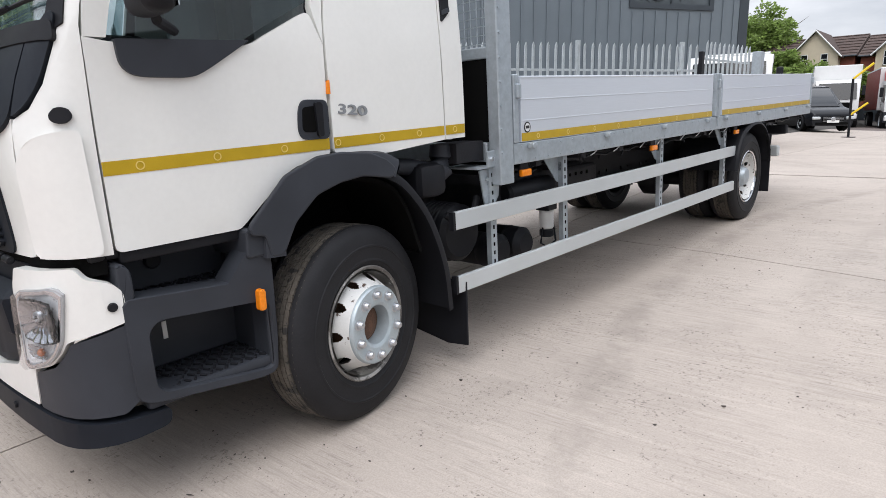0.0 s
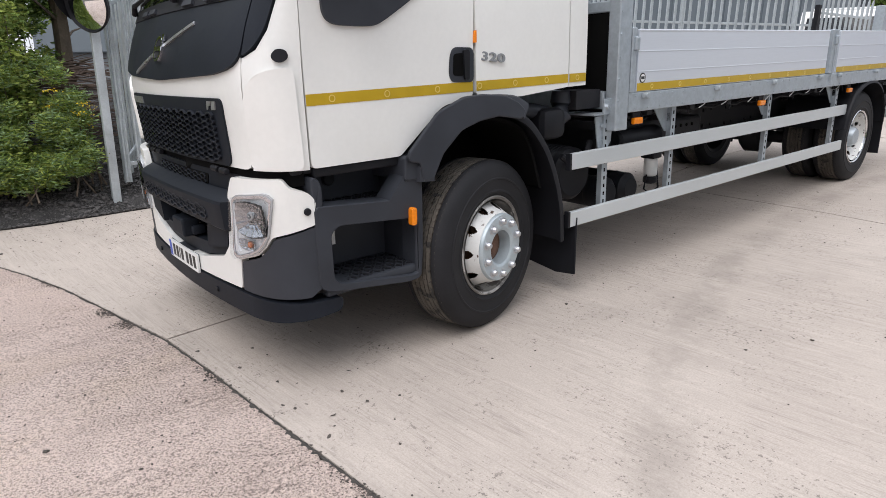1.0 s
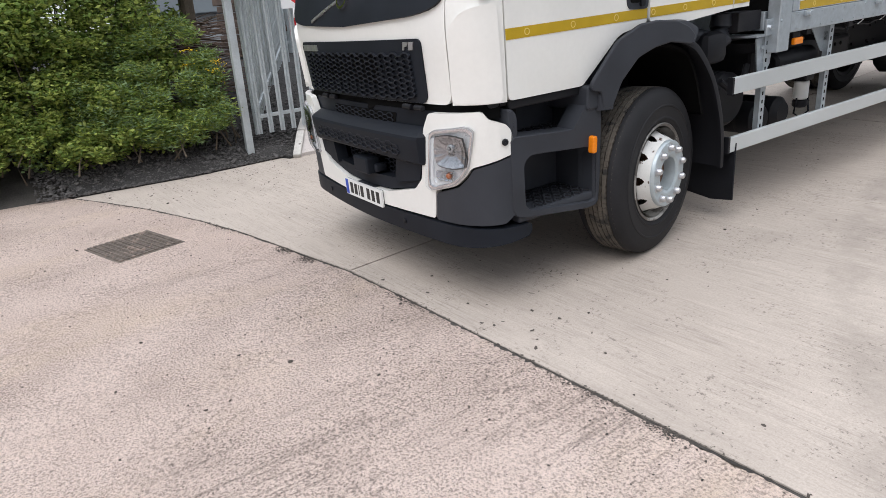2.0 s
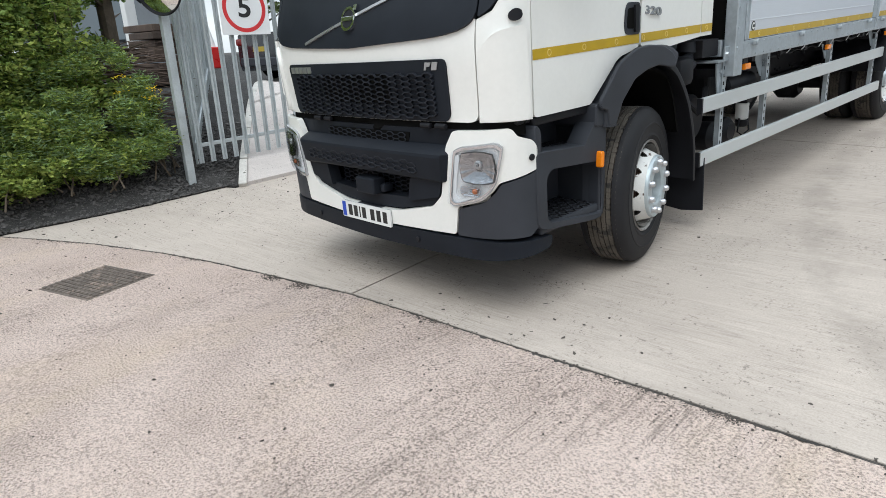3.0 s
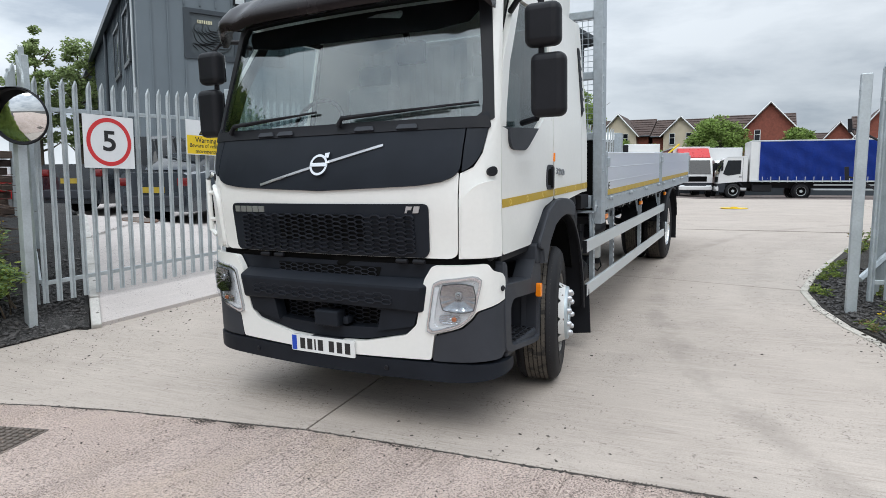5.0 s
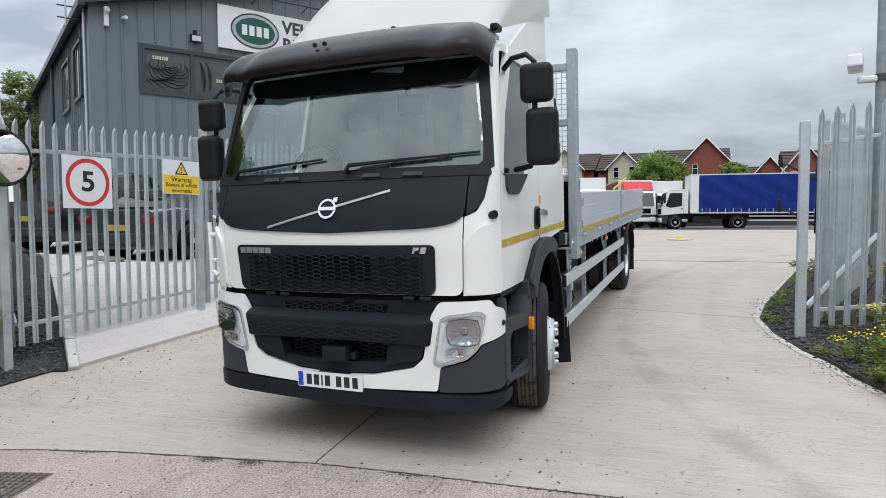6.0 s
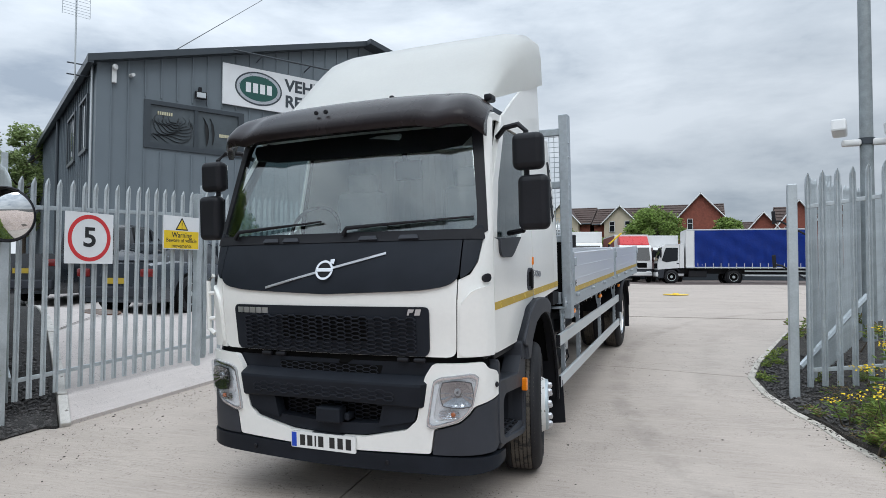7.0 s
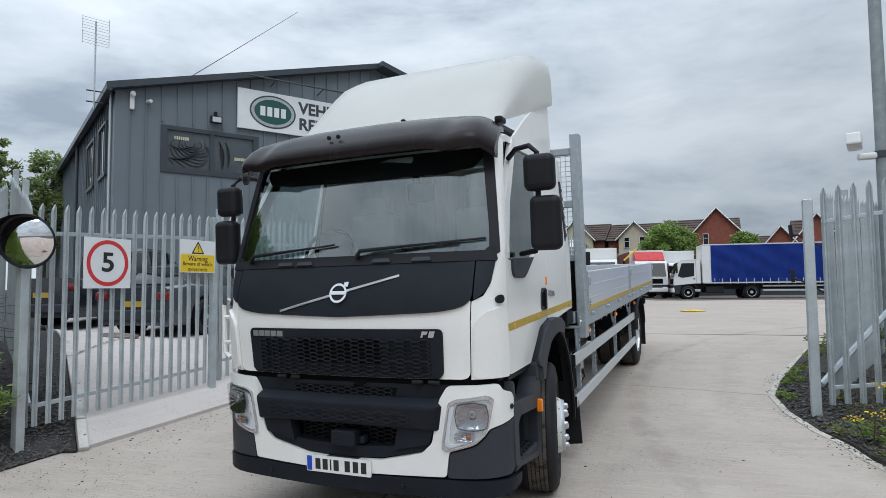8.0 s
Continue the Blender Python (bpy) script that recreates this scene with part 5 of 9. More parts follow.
    bm = span(B(), (sg * 0.85, 0.33, 0.90), (sg * 0.88, 0.82, 1.10), 0.01)
    add("upper_riser", bm)
    add("step_lamp", cyl(B(), (sg * 0.886, 0.50, 1.02), 0.035, 0.03, "x", 16, 0.006), "black")
    add("reflective_sticker", span(B(), (sg * 0.86, 0.505, 0.655), (sg * 0.864, 0.525, 0.735)), "plate")
    bm = prism(B(), rounded([(0.80, 0.765), (0.834, 0.765), (0.838, 0.86), (0.804, 0.86)], 0.015), 0.04, axes((sg * (X + 0.022), 0, 0), (0, 1, 0), (0, 0, 1)), 0.006)
    add("side_marker_lamp", bm, "amber", "amber side marker lamp")
    add("sill", span(B(), (sg * 0.9, 0.30, 1.08), (sg * 1.12, 0.95, 1.125), 0.01), "black")


steps(1)
steps(-1)


# --- wheels ---
def tyre_mesh(bm, c, r, w, sg):
    h = w / 2
    prof = [(-h + 0.02, 0.29), (-h + 0.002, 0.325), (-h - 0.003, 0.33), (-h - 0.003, 0.338), (-h - 0.001, 0.343), (-h - 0.006, 0.40), (-h - 0.010, 0.404), (-h - 0.010, 0.412), (-h - 0.006, 0.416), (-h + 0.002, 0.468), (-h + 0.016, r - 0.022), (-h + 0.035, r - 0.006),
            (-h + 0.045, r), (-h + 0.068, r), (-h + 0.072, r - 0.012), (h - 0.072, r - 0.012), (h - 0.068, r), (h - 0.045, r), (h - 0.035, r - 0.006), (h - 0.016, r - 0.022), (h - 0.002, 0.468), (h + 0.006, 0.416), (h + 0.010, 0.412), (h + 0.010, 0.404), (h + 0.006, 0.40), (h + 0.001, 0.343), (h + 0.003, 0.338), (h + 0.003, 0.33), (h - 0.002, 0.325), (h - 0.02, 0.29)]
    revolve(bm, [(sg * a, q) for a, q in prof], c, 72, "x", closed=True)


def treads(bm, c, r, w, seed):
    """Blocks of the tread in seven ribs."""
    rs = random.Random(seed)
    n, ribs = 92, 7
    bw = (w - 0.080) / ribs
    for i in range(n):
        for j in range(ribs):
            t = 2 * math.pi * (i + 0.35 * (j % 2)) / n
            x = -w / 2 + 0.040 + (j + 0.5) * bw
            m = Matrix.Translation(Vector(c)) @ Matrix.Rotation(t, 4, "X") @ Matrix.Translation((x, 0, r - 0.0055 - (0.003 if j in (0, ribs - 1) else 0.0))) @ Matrix.Rotation(radians(6 if j % 2 else -6), 4, "Z")
            wide = bw * 0.80
            long = 2 * math.pi * r / n * 0.95
            bmesh.ops.create_cube(bm, size=1, matrix=m @ Matrix.Diagonal((wide, long, 0.014, 1)))


def rim_disc(bm, c, sg, rings, holes, rr, hr):
    """A dished wheel disc with hand holes cut through. rings: (offset, radius) from the outside in."""
    n = 240
    made = [[bm.verts.new((c[0] + sg * a, c[1] + q * math.cos(2 * math.pi * k / n), c[2] + q * math.sin(2 * math.pi * k / n))) for k in range(n)] for a, q in rings]
    for (one, (_, qa)), (two, (_, qb)) in zip(zip(made, rings), list(zip(made, rings))[1:]):
        for k in range(n):
            t = 2 * math.pi * (k + 0.5) / n
            q = (qa + qb) / 2
            if holes:
                near = round(t / (2 * math.pi / holes)) * 2 * math.pi / holes
                if math.hypot((t - near) * q / 1.0, (q - rr) * 1.15) < hr:
                    continue
            bm.faces.new((one[k], one[(k + 1) % n], two[(k + 1) % n], two[k]))


def wheel(y, x, sg, front, dual=False, lift=0.0):
    """x: outer face of the tyre."""
    zc = 0.513 + lift
    c = (sg * (x - 0.15), y, zc)
    hub_c = (sg * x, y, zc)
    whl = thing_part(cyl(B(), (sg * (x - 0.20), y, zc), 0.20, 0.16, "x", 32, 0.01), "front_wheel" if front else "rear_wheel", "rust")
    def add(name, bm, m, label=""):
        return finish(bm, name, m, whl, label)
    bm = B()
    tyre_mesh(bm, c, 0.514, 0.30, sg)
    ty = add("tyre", bm, "rubber", "worn black tyre")
    bm = B()
    treads(bm, c, 0.514, 0.30, 3)
    tagged(finish(bm, "tread", "tread", ty, "dusty tread blocks"), kind="stuff")
    bm = revolve(B(), [(sg * a, r) for a, r in ((-0.02, 0.300), (-0.008, 0.305), (-0.003, 0.298), (-0.012, 0.285), (-0.05, 0.276), (-0.11, 0.268), (-0.20, 0.262), (-0.20, 0.25), (-0.06, 0.262), (-0.012, 0.274))], hub_c, 64, "x")
    add("rim", bm, "rim_edge" if front else "chrome", "grimy grey steel rim" if front else "bright steel rim")
    bm = B()
    if front:
        ring_prof = [(-0.085, 0.270), (-0.075, 0.262)] + [(-0.07 + 0.105 * k / 20, 0.258 - 0.050 * k / 20) for k in range(21)] + [(0.042, 0.198), (0.044, 0.18)]
        rim_disc(bm, hub_c, sg, ring_prof, 10, 0.244, 0.026)
        add("wheel_disc", bm, "rim", "chipped white wheel disc with hand holes")
        bm = revolve(B(), [(sg * a, r) for a, r in ((0.036, 0.206), (0.052, 0.204), (0.058, 0.198), (0.060, 0.120), (0.052, 0.104), (0.0, 0.100), (-0.03, 0.098))], hub_c, 56, "x")
        flange = add("hub_flange", bm, "hub", "silver-blue painted hub flange")
        bm = revolve(B(), [(sg * a, r) for a, r in ((-0.05, 0.098), (-0.02, 0.094), (-0.005, 0.06), (-0.002, 0.0005))], hub_c, 32, "x")
        add("hub_cap", bm, "rust", "rusty hub centre")
        for k in range(10):
            t = 2 * math.pi * (k + 0.5) / 10
            p = (hub_c[0] + sg * 0.066, hub_c[1] + 0.162 * math.cos(t), hub_c[2] + 0.162 * math.sin(t))
            bm = revolve(B(), [(sg * a, r) for a, r in ((-0.012, 0.029), (-0.005, 0.029), (-0.003, 0.022), (0.013, 0.021), (0.023, 0.014), (0.026, 0.0005))], p, 12, "x")
            finish(bm, "wheel_nut", "silver", flange)
    else:
        ring_prof = [(-0.02, 0.272), (-0.06, 0.258)] + [(-0.07 - 0.05 * k / 8, 0.25 - 0.08 * k / 8) for k in range(9)] + [(-0.125, 0.12)]
        rim_disc(bm, hub_c, sg, ring_prof, 10, 0.215, 0.026)
        add("wheel_disc", bm, "rim", "worn silver wheel disc")
        bm = revolve(B(), [(sg * a, r) for a, r in ((-0.13, 0.12), (-0.05, 0.11), (-0.02, 0.09), (-0.01, 0.0005))], hub_c, 32, "x")
        flange = add("hub_cap", bm, "galv")
        for k in range(10):
            t = 2 * math.pi * (k + 0.5) / 10
            p = (hub_c[0] - sg * 0.105, hub_c[1] + 0.15 * math.cos(t), hub_c[2] + 0.15 * math.sin(t))
            finish(cyl(B(), p, 0.017, 0.04, "x", 8), "wheel_nut", "silver", flange)
    if dual:
        bm = B()
        tyre_mesh(bm, (sg * (x - 0.49), y, zc), 0.514, 0.30, sg)
        inner = add("inner_tyre", bm, "rubber")
        bm = B()
        treads(bm, (sg * (x - 0.49), y, zc), 0.514, 0.30, 5)
        tagged(finish(bm, "tread", "tread", inner), kind="stuff")
    if front:
        # turned a little on its kingpin
        kp = Matrix.Translation((sg * 0.95, y, 0))
        whl.matrix_basis = kp @ Matrix.Rotation(radians(12), 4, "Z") @ kp.inverted()
    return whl


AXLE_F, AXLE_R = 1.385, 7.28
for sg in (1, -1):
    wheel(AXLE_F, 1.165, sg, True)
    wheel(AXLE_R, 1.165, sg, False, True, 0.075)


# --- mudguards ---
def arch(name, path, thick, xa, xb, m, parent, label="", lip=0.0):
    """A bent sheet along (y, z) points, from xa to xb across, with a rolled outer lip."""
    bm = bmesh.new()
    n = len(path)
    rows = []
    for k, (y, z) in enumerate(path):
        a, b = path[max(k - 1, 0)], path[min(k + 1, n - 1)]
        d = Vector((b[0] - a[0], b[1] - a[1])).normalized()
        nn = Vector((-d.y, d.x))
        if nn.y < 0 and abs(nn.y) > 0.2:
            nn = -nn
        sgn = 1 if xb > xa else -1
        sec = [(xa, 0), (xb - sgn * 0.03, 0), (xb - sgn * 0.008, -0.008), (xb, -0.03), (xb, -thick - lip), (xb - sgn * 0.02, -thick - lip), (xb - sgn * 0.03, -thick), (xa, -thick)]
        rows.append([bm.verts.new((x, y + nn.x * o, z + nn.y * o)) for x, o in sec])
    for a, b in zip(rows, rows[1:]):
        for j in range(8):
            bm.faces.new((a[j], a[(j + 1) % 8], b[(j + 1) % 8], b[j]))
    bm.faces.new(rows[0])
    bm.faces.new(rows[-1][::-1])
    return finish(bm, name, m, parent, label)


def curve_pts(pts, n=28):
    """A smooth line through points."""
    out = []
    p = [Vector(q) for q in pts]
    p = [p[0] * 2 - p[1]] + p + [p[-1] * 2 - p[-2]]
    for k in range(1, len(p) - 2):
        for j in range(n // (len(p) - 3)):
            t = j / (n // (len(p) - 3))
            a, b, c, d = p[k - 1 : k + 3]
            out.append(tuple(0.5 * (2 * b + (c - a) * t + (2 * a - 5 * b + 4 * c - d) * t * t + (3 * b - a - 3 * c + d) * t ** 3)))
    return out + [tuple(p[-2])]


for sg in (1, -1):
    wide = [(0.86, 0.99), (0.875, 1.10), (1.0, 1.26), (1.18, 1.365), (1.38, 1.40), (1.58, 1.39), (1.69, 1.345)]
    g = arch("front_mudguard", curve_pts(wide, 36), 0.05, sg * 0.72, sg * 1.205, "plastic", lorry, "charcoal wheel-arch moulding", lip=0.05)
    # broad front face of the moulding
    bm = prism(B(), rounded([(0.885, 0.99), (0.955, 0.99), (1.03, 1.12), (1.16, 1.228), (1.30, 1.268), (1.44, 1.282), (1.63, 1.25), (1.66, 1.30), (1.60, 1.352), (1.49, 1.395), (1.32, 1.412), (1.18, 1.405), (1.0, 1.338), (0.80, 1.145), (0.80, 1.10), (0.87, 1.09)], 0.02), 0.025, axes((sg * 1.195, 0, 0), (0, 1, 0), (0, 0, 1)), 0.008)
    finish(bm, "arch_face", "plastic", g)
    rear = [(1.58, 1.32), (1.74, 1.235), (1.895, 1.06), (1.99, 0.87), (2.05, 0.66), (2.07, 0.42)]
    g2 = arch("rear_splash_guard", curve_pts(rear, 30), 0.022, sg * 0.70, sg * 1.185, "black", lorry, "black splash guard", lip=0.03)
    bm = prism(B(), [(0.70, 0.56), (1.19, 0.56), (1.20, 0.40), (1.215, 0.17), (1.05, 0.15), (0.72, 0.19)], 0.012, axes((0, 2.12, 0), (sg, 0, 0), (0, 0.10, 1)), 0.003)
    finish(bm, "mud_flap", "black", g2, "black rubber mud flap")
    # near-black liner and wall put in for the arch's shade, hiding the rails
    inner = [(0.93, 0.95), (0.96, 1.1), (1.1, 1.23), (1.38, 1.29), (1.66, 1.23), (1.80, 1.08), (1.9, 0.8)]
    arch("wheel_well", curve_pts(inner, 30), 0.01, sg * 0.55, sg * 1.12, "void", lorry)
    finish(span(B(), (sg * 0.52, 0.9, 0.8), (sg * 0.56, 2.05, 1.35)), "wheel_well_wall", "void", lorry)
    rg = [(6.68, 0.72), (6.73, 0.92), (6.87, 1.11), (7.07, 1.20), (7.28, 1.225), (7.49, 1.20), (7.70, 1.09), (7.84, 0.90), (7.88, 0.72)]
    arch("rear_mudguard", curve_pts(rg, 40), 0.012, sg * 0.55, sg * 1.235, "black", lorry, "black rear mudguard", lip=0.02)
    finish(span(B(), (sg * 0.6, 7.88, 0.33), (sg * 1.22, 7.895, 0.86), 0.004), "rear_mud_flap", "black", lorry)

# --- chassis and what hangs on it ---
for sg in (1, -1):
    bm = B()
    span(bm, (sg * 0.39, 0.5, 0.80), (sg * 0.40, 9.3, 1.08))
    span(bm, (sg * 0.40, 0.5, 1.068), (sg * 0.48, 9.3, 1.08))
    span(bm, (sg * 0.40, 0.5, 0.80), (sg * 0.48, 9.3, 0.812))
    rail = finish(bm, "chassis_rail", "chassis", lorry, "black chassis rail")
    bm = B()
    for k in range(46):
        for z in (0.86, 1.02):
            cyl(bm, (sg * 0.486 if k % 3 == 0 else sg * 0.402, 2.3 + 0.15 * k, z), 0.012, 0.02, "x", 6)
    tagged(finish(bm, "rail_bolts", "chassis", rail), kind="stuff")
for y in (0.8, 2.2, 3.6, 5.0, 6.4, 7.9, 9.2):
    finish(span(B(), (-0.4, y, 0.84), (0.4, y + 0.06, 1.04), 0.01), "cross_member", "chassis", lorry)
bm = cyl(B(), (0, AXLE_R, 0.525), 0.075, 1.5, "x", 20)
cyl(bm, (0, AXLE_R, 0.525), 0.21, 0.32, "x", 24, 0.06)
finish(bm, "rear_axle", "chassis", lorry)
bm = cyl(B(), (0, AXLE_F, 0.46), 0.06, 1.6, "x", 16)
finish(bm, "front_axle", "chassis", lorry)
finish(tube(B(), [(0, 2.4, 0.78), (0, AXLE_R - 0.2, 0.60)], 0.055, 16), "prop_shaft", "chassis", lorry)
bm = box(B(), (0, 1.2, 0.85), (0.75, 1.7, 0.6), 0.06)
finish(bm, "engine", "chassis", lorry)
for sg in (1, -1):
    bm = tube(B(), [(sg * 0.44, 6.5, 0.78), (sg * 0.44, 6.85, 0.70), (sg * 0.44, 7.2, 0.66), (sg * 0.44, 7.55, 0.70), (sg * 0.44, 7.9, 0.78)], 0.05, 8)
    finish(bm, "leaf_spring", "chassis", lorry)
    cyl_b = cyl(B(), (sg * 0.62, 6.95, 0.62), 0.09, 0.2, "y", 16, 0.02)
    finish(cyl_b, "brake_chamber", "chassis", lorry)
# near side: filter drum, air tanks, silencer box, filter
bm = cyl(B(), (0.84, 2.38, 0.80), 0.185, 0.30, "x", 36, 0.03)
drum = finish(bm, "air_drum", "black", lorry, "black round drum behind the front wheel")
bm = B()
for k in range(6):
    revolve(bm, [(-0.010, 0.182), (0, 0.192), (0.010, 0.182)], (0.72 + 0.036 * k, 2.38, 0.80), 36, "x")
tagged(finish(bm, "drum_ribs", "black", drum), kind="stuff")
for x, y in ((0.76, 2.77), (0.76, 3.04)):
    t = finish(cyl(B(), (x, y, 0.60), 0.118, 0.50, "x", 28, 0.04), "air_tank", "black", lorry, "black air tank")
    finish(revolve(B(), [(-0.015, 0.117), (0, 0.122), (0.015, 0.117)], (x + 0.1, y, 0.60), 28, "x"), "tank_strap", "chassis", t)
bm = cyl(B(), (0.95, 3.385, 0.72), 0.054, 0.15, "z", 24, 0.012)
fl = finish(bm, "fuel_filter", "plate", lorry, "white canister filter")
finish(cyl(B(), (0.95, 3.385, 0.615), 0.055, 0.06, "z", 24, 0.012), "filter_cap", "black", fl)
finish(box(B(), (0.95, 3.385, 0.815), (0.12, 0.12, 0.05), 0.01), "filter_head", "black", fl)
finish(tube(B(), [(0.95, 3.335, 0.66), (0.96, 3.29, 0.55), (0.98, 3.35, 0.51), (1.0, 3.43, 0.55), (0.97, 3.44, 0.70)], 0.008, 6), "filter_hose", "black", fl)
bm = span(B(), (0.50, 2.62, 0.87), (0.98, 3.55, 1.12), 0.03)
finish(bm, "battery_box", "chassis", lorry)
bm = cyl(B(), (1.0, 3.07, 0.99), 0.075, 0.54, "y", 16, 0.02)
finish(bm, "hydraulic_cylinder", "black", lorry)
bm = span(B(), (0.46, 3.3, 0.82), (0.80, 4.4, 1.05), 0.03)
finish(bm, "equipment_box", "chassis", lorry)
bm = B()
for k in range(20):
    cyl(bm, (0.802, 3.42 + 0.09 * (k % 10), 0.88 + 0.10 * (k // 10)), 0.014, 0.006, "x", 10)
tagged(finish(bm, "box_holes", "void", lorry), kind="stuff")
# off side: fuel tank
bm = span(B(), (-1.12, 3.2, 0.48), (-0.55, 4.7, 1.02), 0.10)
finish(bm, "fuel_tank", "galv", lorry)
# intake snorkel and pipes behind the cab
bm = tube(B(), [(0.97, 1.86, 1.28), (0.98, 1.96, 1.265), (0.99, 2.06, 1.235), (0.99, 2.15, 1.20), (0.99, 2.20, 1.23), (0.99, 2.215, 1.30), (0.99, 2.215, 1.375)], [0.045, 0.05, 0.055, 0.075, 0.085, 0.07, 0.06], 16)
finish(bm, "intake_pipe", "plastic", lorry, "charcoal elbow of the air intake")
bm = box(B(), (0.95, 2.05, 1.18), (0.3, 0.22, 0.2), 0.05)
finish(bm, "filter_housing", "black", lorry)
finish(tube(B(), [(1.02, 2.20, 0.95), (1.06, 2.3, 0.86), (1.05, 2.42, 0.90), (1.02, 2.5, 1.02)], 0.022, 8), "air_hose", "black", lorry)
rs = random.Random(11)
for k in range(9):
    y = 2.9 + 0.62 * k
    bm = tube(B(), [(1.14, y, 1.20), (1.15, y + 0.03, 1.15 - 0.03 * rs.random()), (1.12, y + 0.12, 1.14), (1.06, y + 0.2, 1.17)], 0.005, 5)
    finish(bm, "loom_loop", "black", lorry)
for k in range(8):
    y = 3.66 + 0.40 * k + rs.uniform(-0.05, 0.05)
    finish(tube(B(), [(1.17, y + 0.05, 1.245), (1.178, y + 0.04, 1.205), (1.18, y, 1.19), (1.18, y - 0.05, 1.178 - 0.015 * rs.random())], 0.0045, 5), "cable_tie", "plate", lorry, "pale cable tie end")
bm = tube(B(), [(1.05, 2.7 + 0.1 * k, 1.155 + 0.012 * math.sin(k * 1.7)) for k in range(66)], 0.012, 6)
finish(bm, "wiring_loom", "black", lorry)

# --- flat body ---
bed = thing_part(span(B(), (-1.19, 2.66, 1.255), (1.19, 9.56, 1.345), 0.004), "load_bed", "galv", "galvanised flat load bed")
finish(span(B(), (-1.15, 2.70, 1.347), (1.15, 9.52, 1.362)), "bed_floor", "wood", bed)
for k in range(12):
    y = 2.95 + 0.58 * k
    finish(span(B(), (-1.17, y, 1.17), (1.17, y + 0.06, 1.252)), "bed_bearer", "chassis", bed)
for sg in (1, -1):
    bm = span(B(), (sg * 1.19, 2.64, 1.212), (sg * 1.222, 9.60, 1.342), 0.006)
    sr = finish(bm, "side_rave", "galv", bed, "galvanised side rail with rivets")
    bm = B()
    for k in range(46):
        for z in (1.235, 1.32):
            cyl(bm, (sg * 1.2235, 2.72 + 0.15 * k, z), 0.0065, 0.006, "x", 8, 0.002)
    tagged(finish(bm, "rivets", "galv", sr), kind="stuff")
    for ya, yb in ((2.722, 5.90), (6.17, 9.515)):
        ds = thing_part(span(B(), (sg * 1.192, ya, 1.346), (sg * 1.20, yb, 1.742), 0.002), "dropside", "alu", "anodised aluminium dropside")
        for k in range(3):
            z = 1.346 + 0.132 * k
            bm = span(B(), (sg * 1.2, ya, z), (sg * 1.222, yb, z + 0.1315), 0.002)
            finish(bm, "plank", "alu", ds)
            if k:
                finish(span(B(), (sg * 1.221, ya, z - 0.004), (sg * 1.2245, yb, z + 0.004), 0.0015), "plank_bead", "alu", ds)
        finish(span(B(), (sg * 1.186, ya, 1.735), (sg * 1.225, yb, 1.752), 0.006), "top_cap", "alu", ds)
        tp = finish(span(B(), (sg * 1.2222, ya + 0.004, 1.350), (sg * 1.2245, yb - 0.004, 1.402)), "marker_tape", "tape", ds, "gold reflective tape")
        n = 9
        for k in range(n):
            y = ya + 0.18 + (yb - ya - 0.3) * k / (n - 1)
            bm = revolve(B(), [(0, 0.011), (0.0012, 0.012), (0.0012, 0.016), (0, 0.017)], (sg * 1.2244, y, 1.376), 16, "x")
            finish(bm, "tape_mark", "tape_mark", tp)
        for k in range(4):
            y = ya + 0.10 + (yb - ya - 0.22) * k / 3
            bm = box(B(), (sg * 1.236, y, 1.318), (0.03, 0.075, 0.035), 0.008)
            cyl(bm, (sg * 1.245, y - 0.01, 1.318), 0.02, 0.03, "x", 12, 0.004)
            finish(bm, "latch", "galv", ds, "galvanised latch")
    for y in (2.665, 6.035, 9.535):
        wd = 0.05 if y == 2.665 else (0.13 if y < 9 else 0.06)
        bm = span(B(), (sg * 1.14, y - wd / 2, 1.345), (sg * 1.232, y + wd / 2, 1.76), 0.006)
        if wd == 0.13:
            span(bm, (sg * 1.23, y - 0.006, 1.25), (sg * 1.238, y + 0.006, 1.76))
        finish(bm, "stake", "galv", bed, "galvanised stake")
        finish(box(B(), (sg * 1.24, y + (0.0 if y > 3 else 0.01), 1.66), (0.03, 0.04, 0.09), 0.01), "stake_latch", "galv", bed)
# round maker's sticker
bm = prism(B(), ring_pts((0, 0), 0.034, 0.034, 28), 0.003, axes((1.2235, 2.785, 1.436), (0, 1, 0), (0, 0, 1)))
st = finish(bm, "round_sticker", "ink", bed, "dark round sticker")
bm = prism(B(), ring_pts((0, 0), 0.026, 0.026, 28), 0.004, axes((1.2235, 2.785, 1.436), (0, 1, 0), (0, 0, 1)))
finish(bm, "sticker_disc", "plate", st)
bm = prism(B(), [(-0.02, -0.008), (0.02, -0.008), (0.02, 0.01), (-0.02, 0.01)], 0.005, axes((1.2235, 2.785, 1.436), (0, 1, 0), (0, 0, 1)))
finish(bm, "sticker_bar", "ink", st)
# tailboard
bm = span(B(), (-1.19, 9.52, 1.346), (1.19, 9.56, 1.745), 0.006)
tb = finish(bm, "tailboard", "alu", lorry, "aluminium tailboard")
# headboard: posts, rails, mesh
HB = 3.13
hb = thing_part(span(B(), (-1.12, 2.50, 1.24), (1.12, 2.62, 1.36), 0.01), "headboard", "galv", "galvanised headboard frame with mesh")
for sg in (1, -1):
    bm = span(B(), (sg * 1.135, 2.50, 1.10), (sg * 1.225, 2.635, HB), 0.008)
    pst = finish(bm, "headboard_post", "galv", hb)
    bm = B()
    for k in range(12):
        cyl(bm, (sg * 1.226, 2.52, 1.3 + 0.14 * k), 0.010, 0.012, "x", 6)
    tagged(finish(bm, "post_bolts", "galv", pst), kind="stuff")
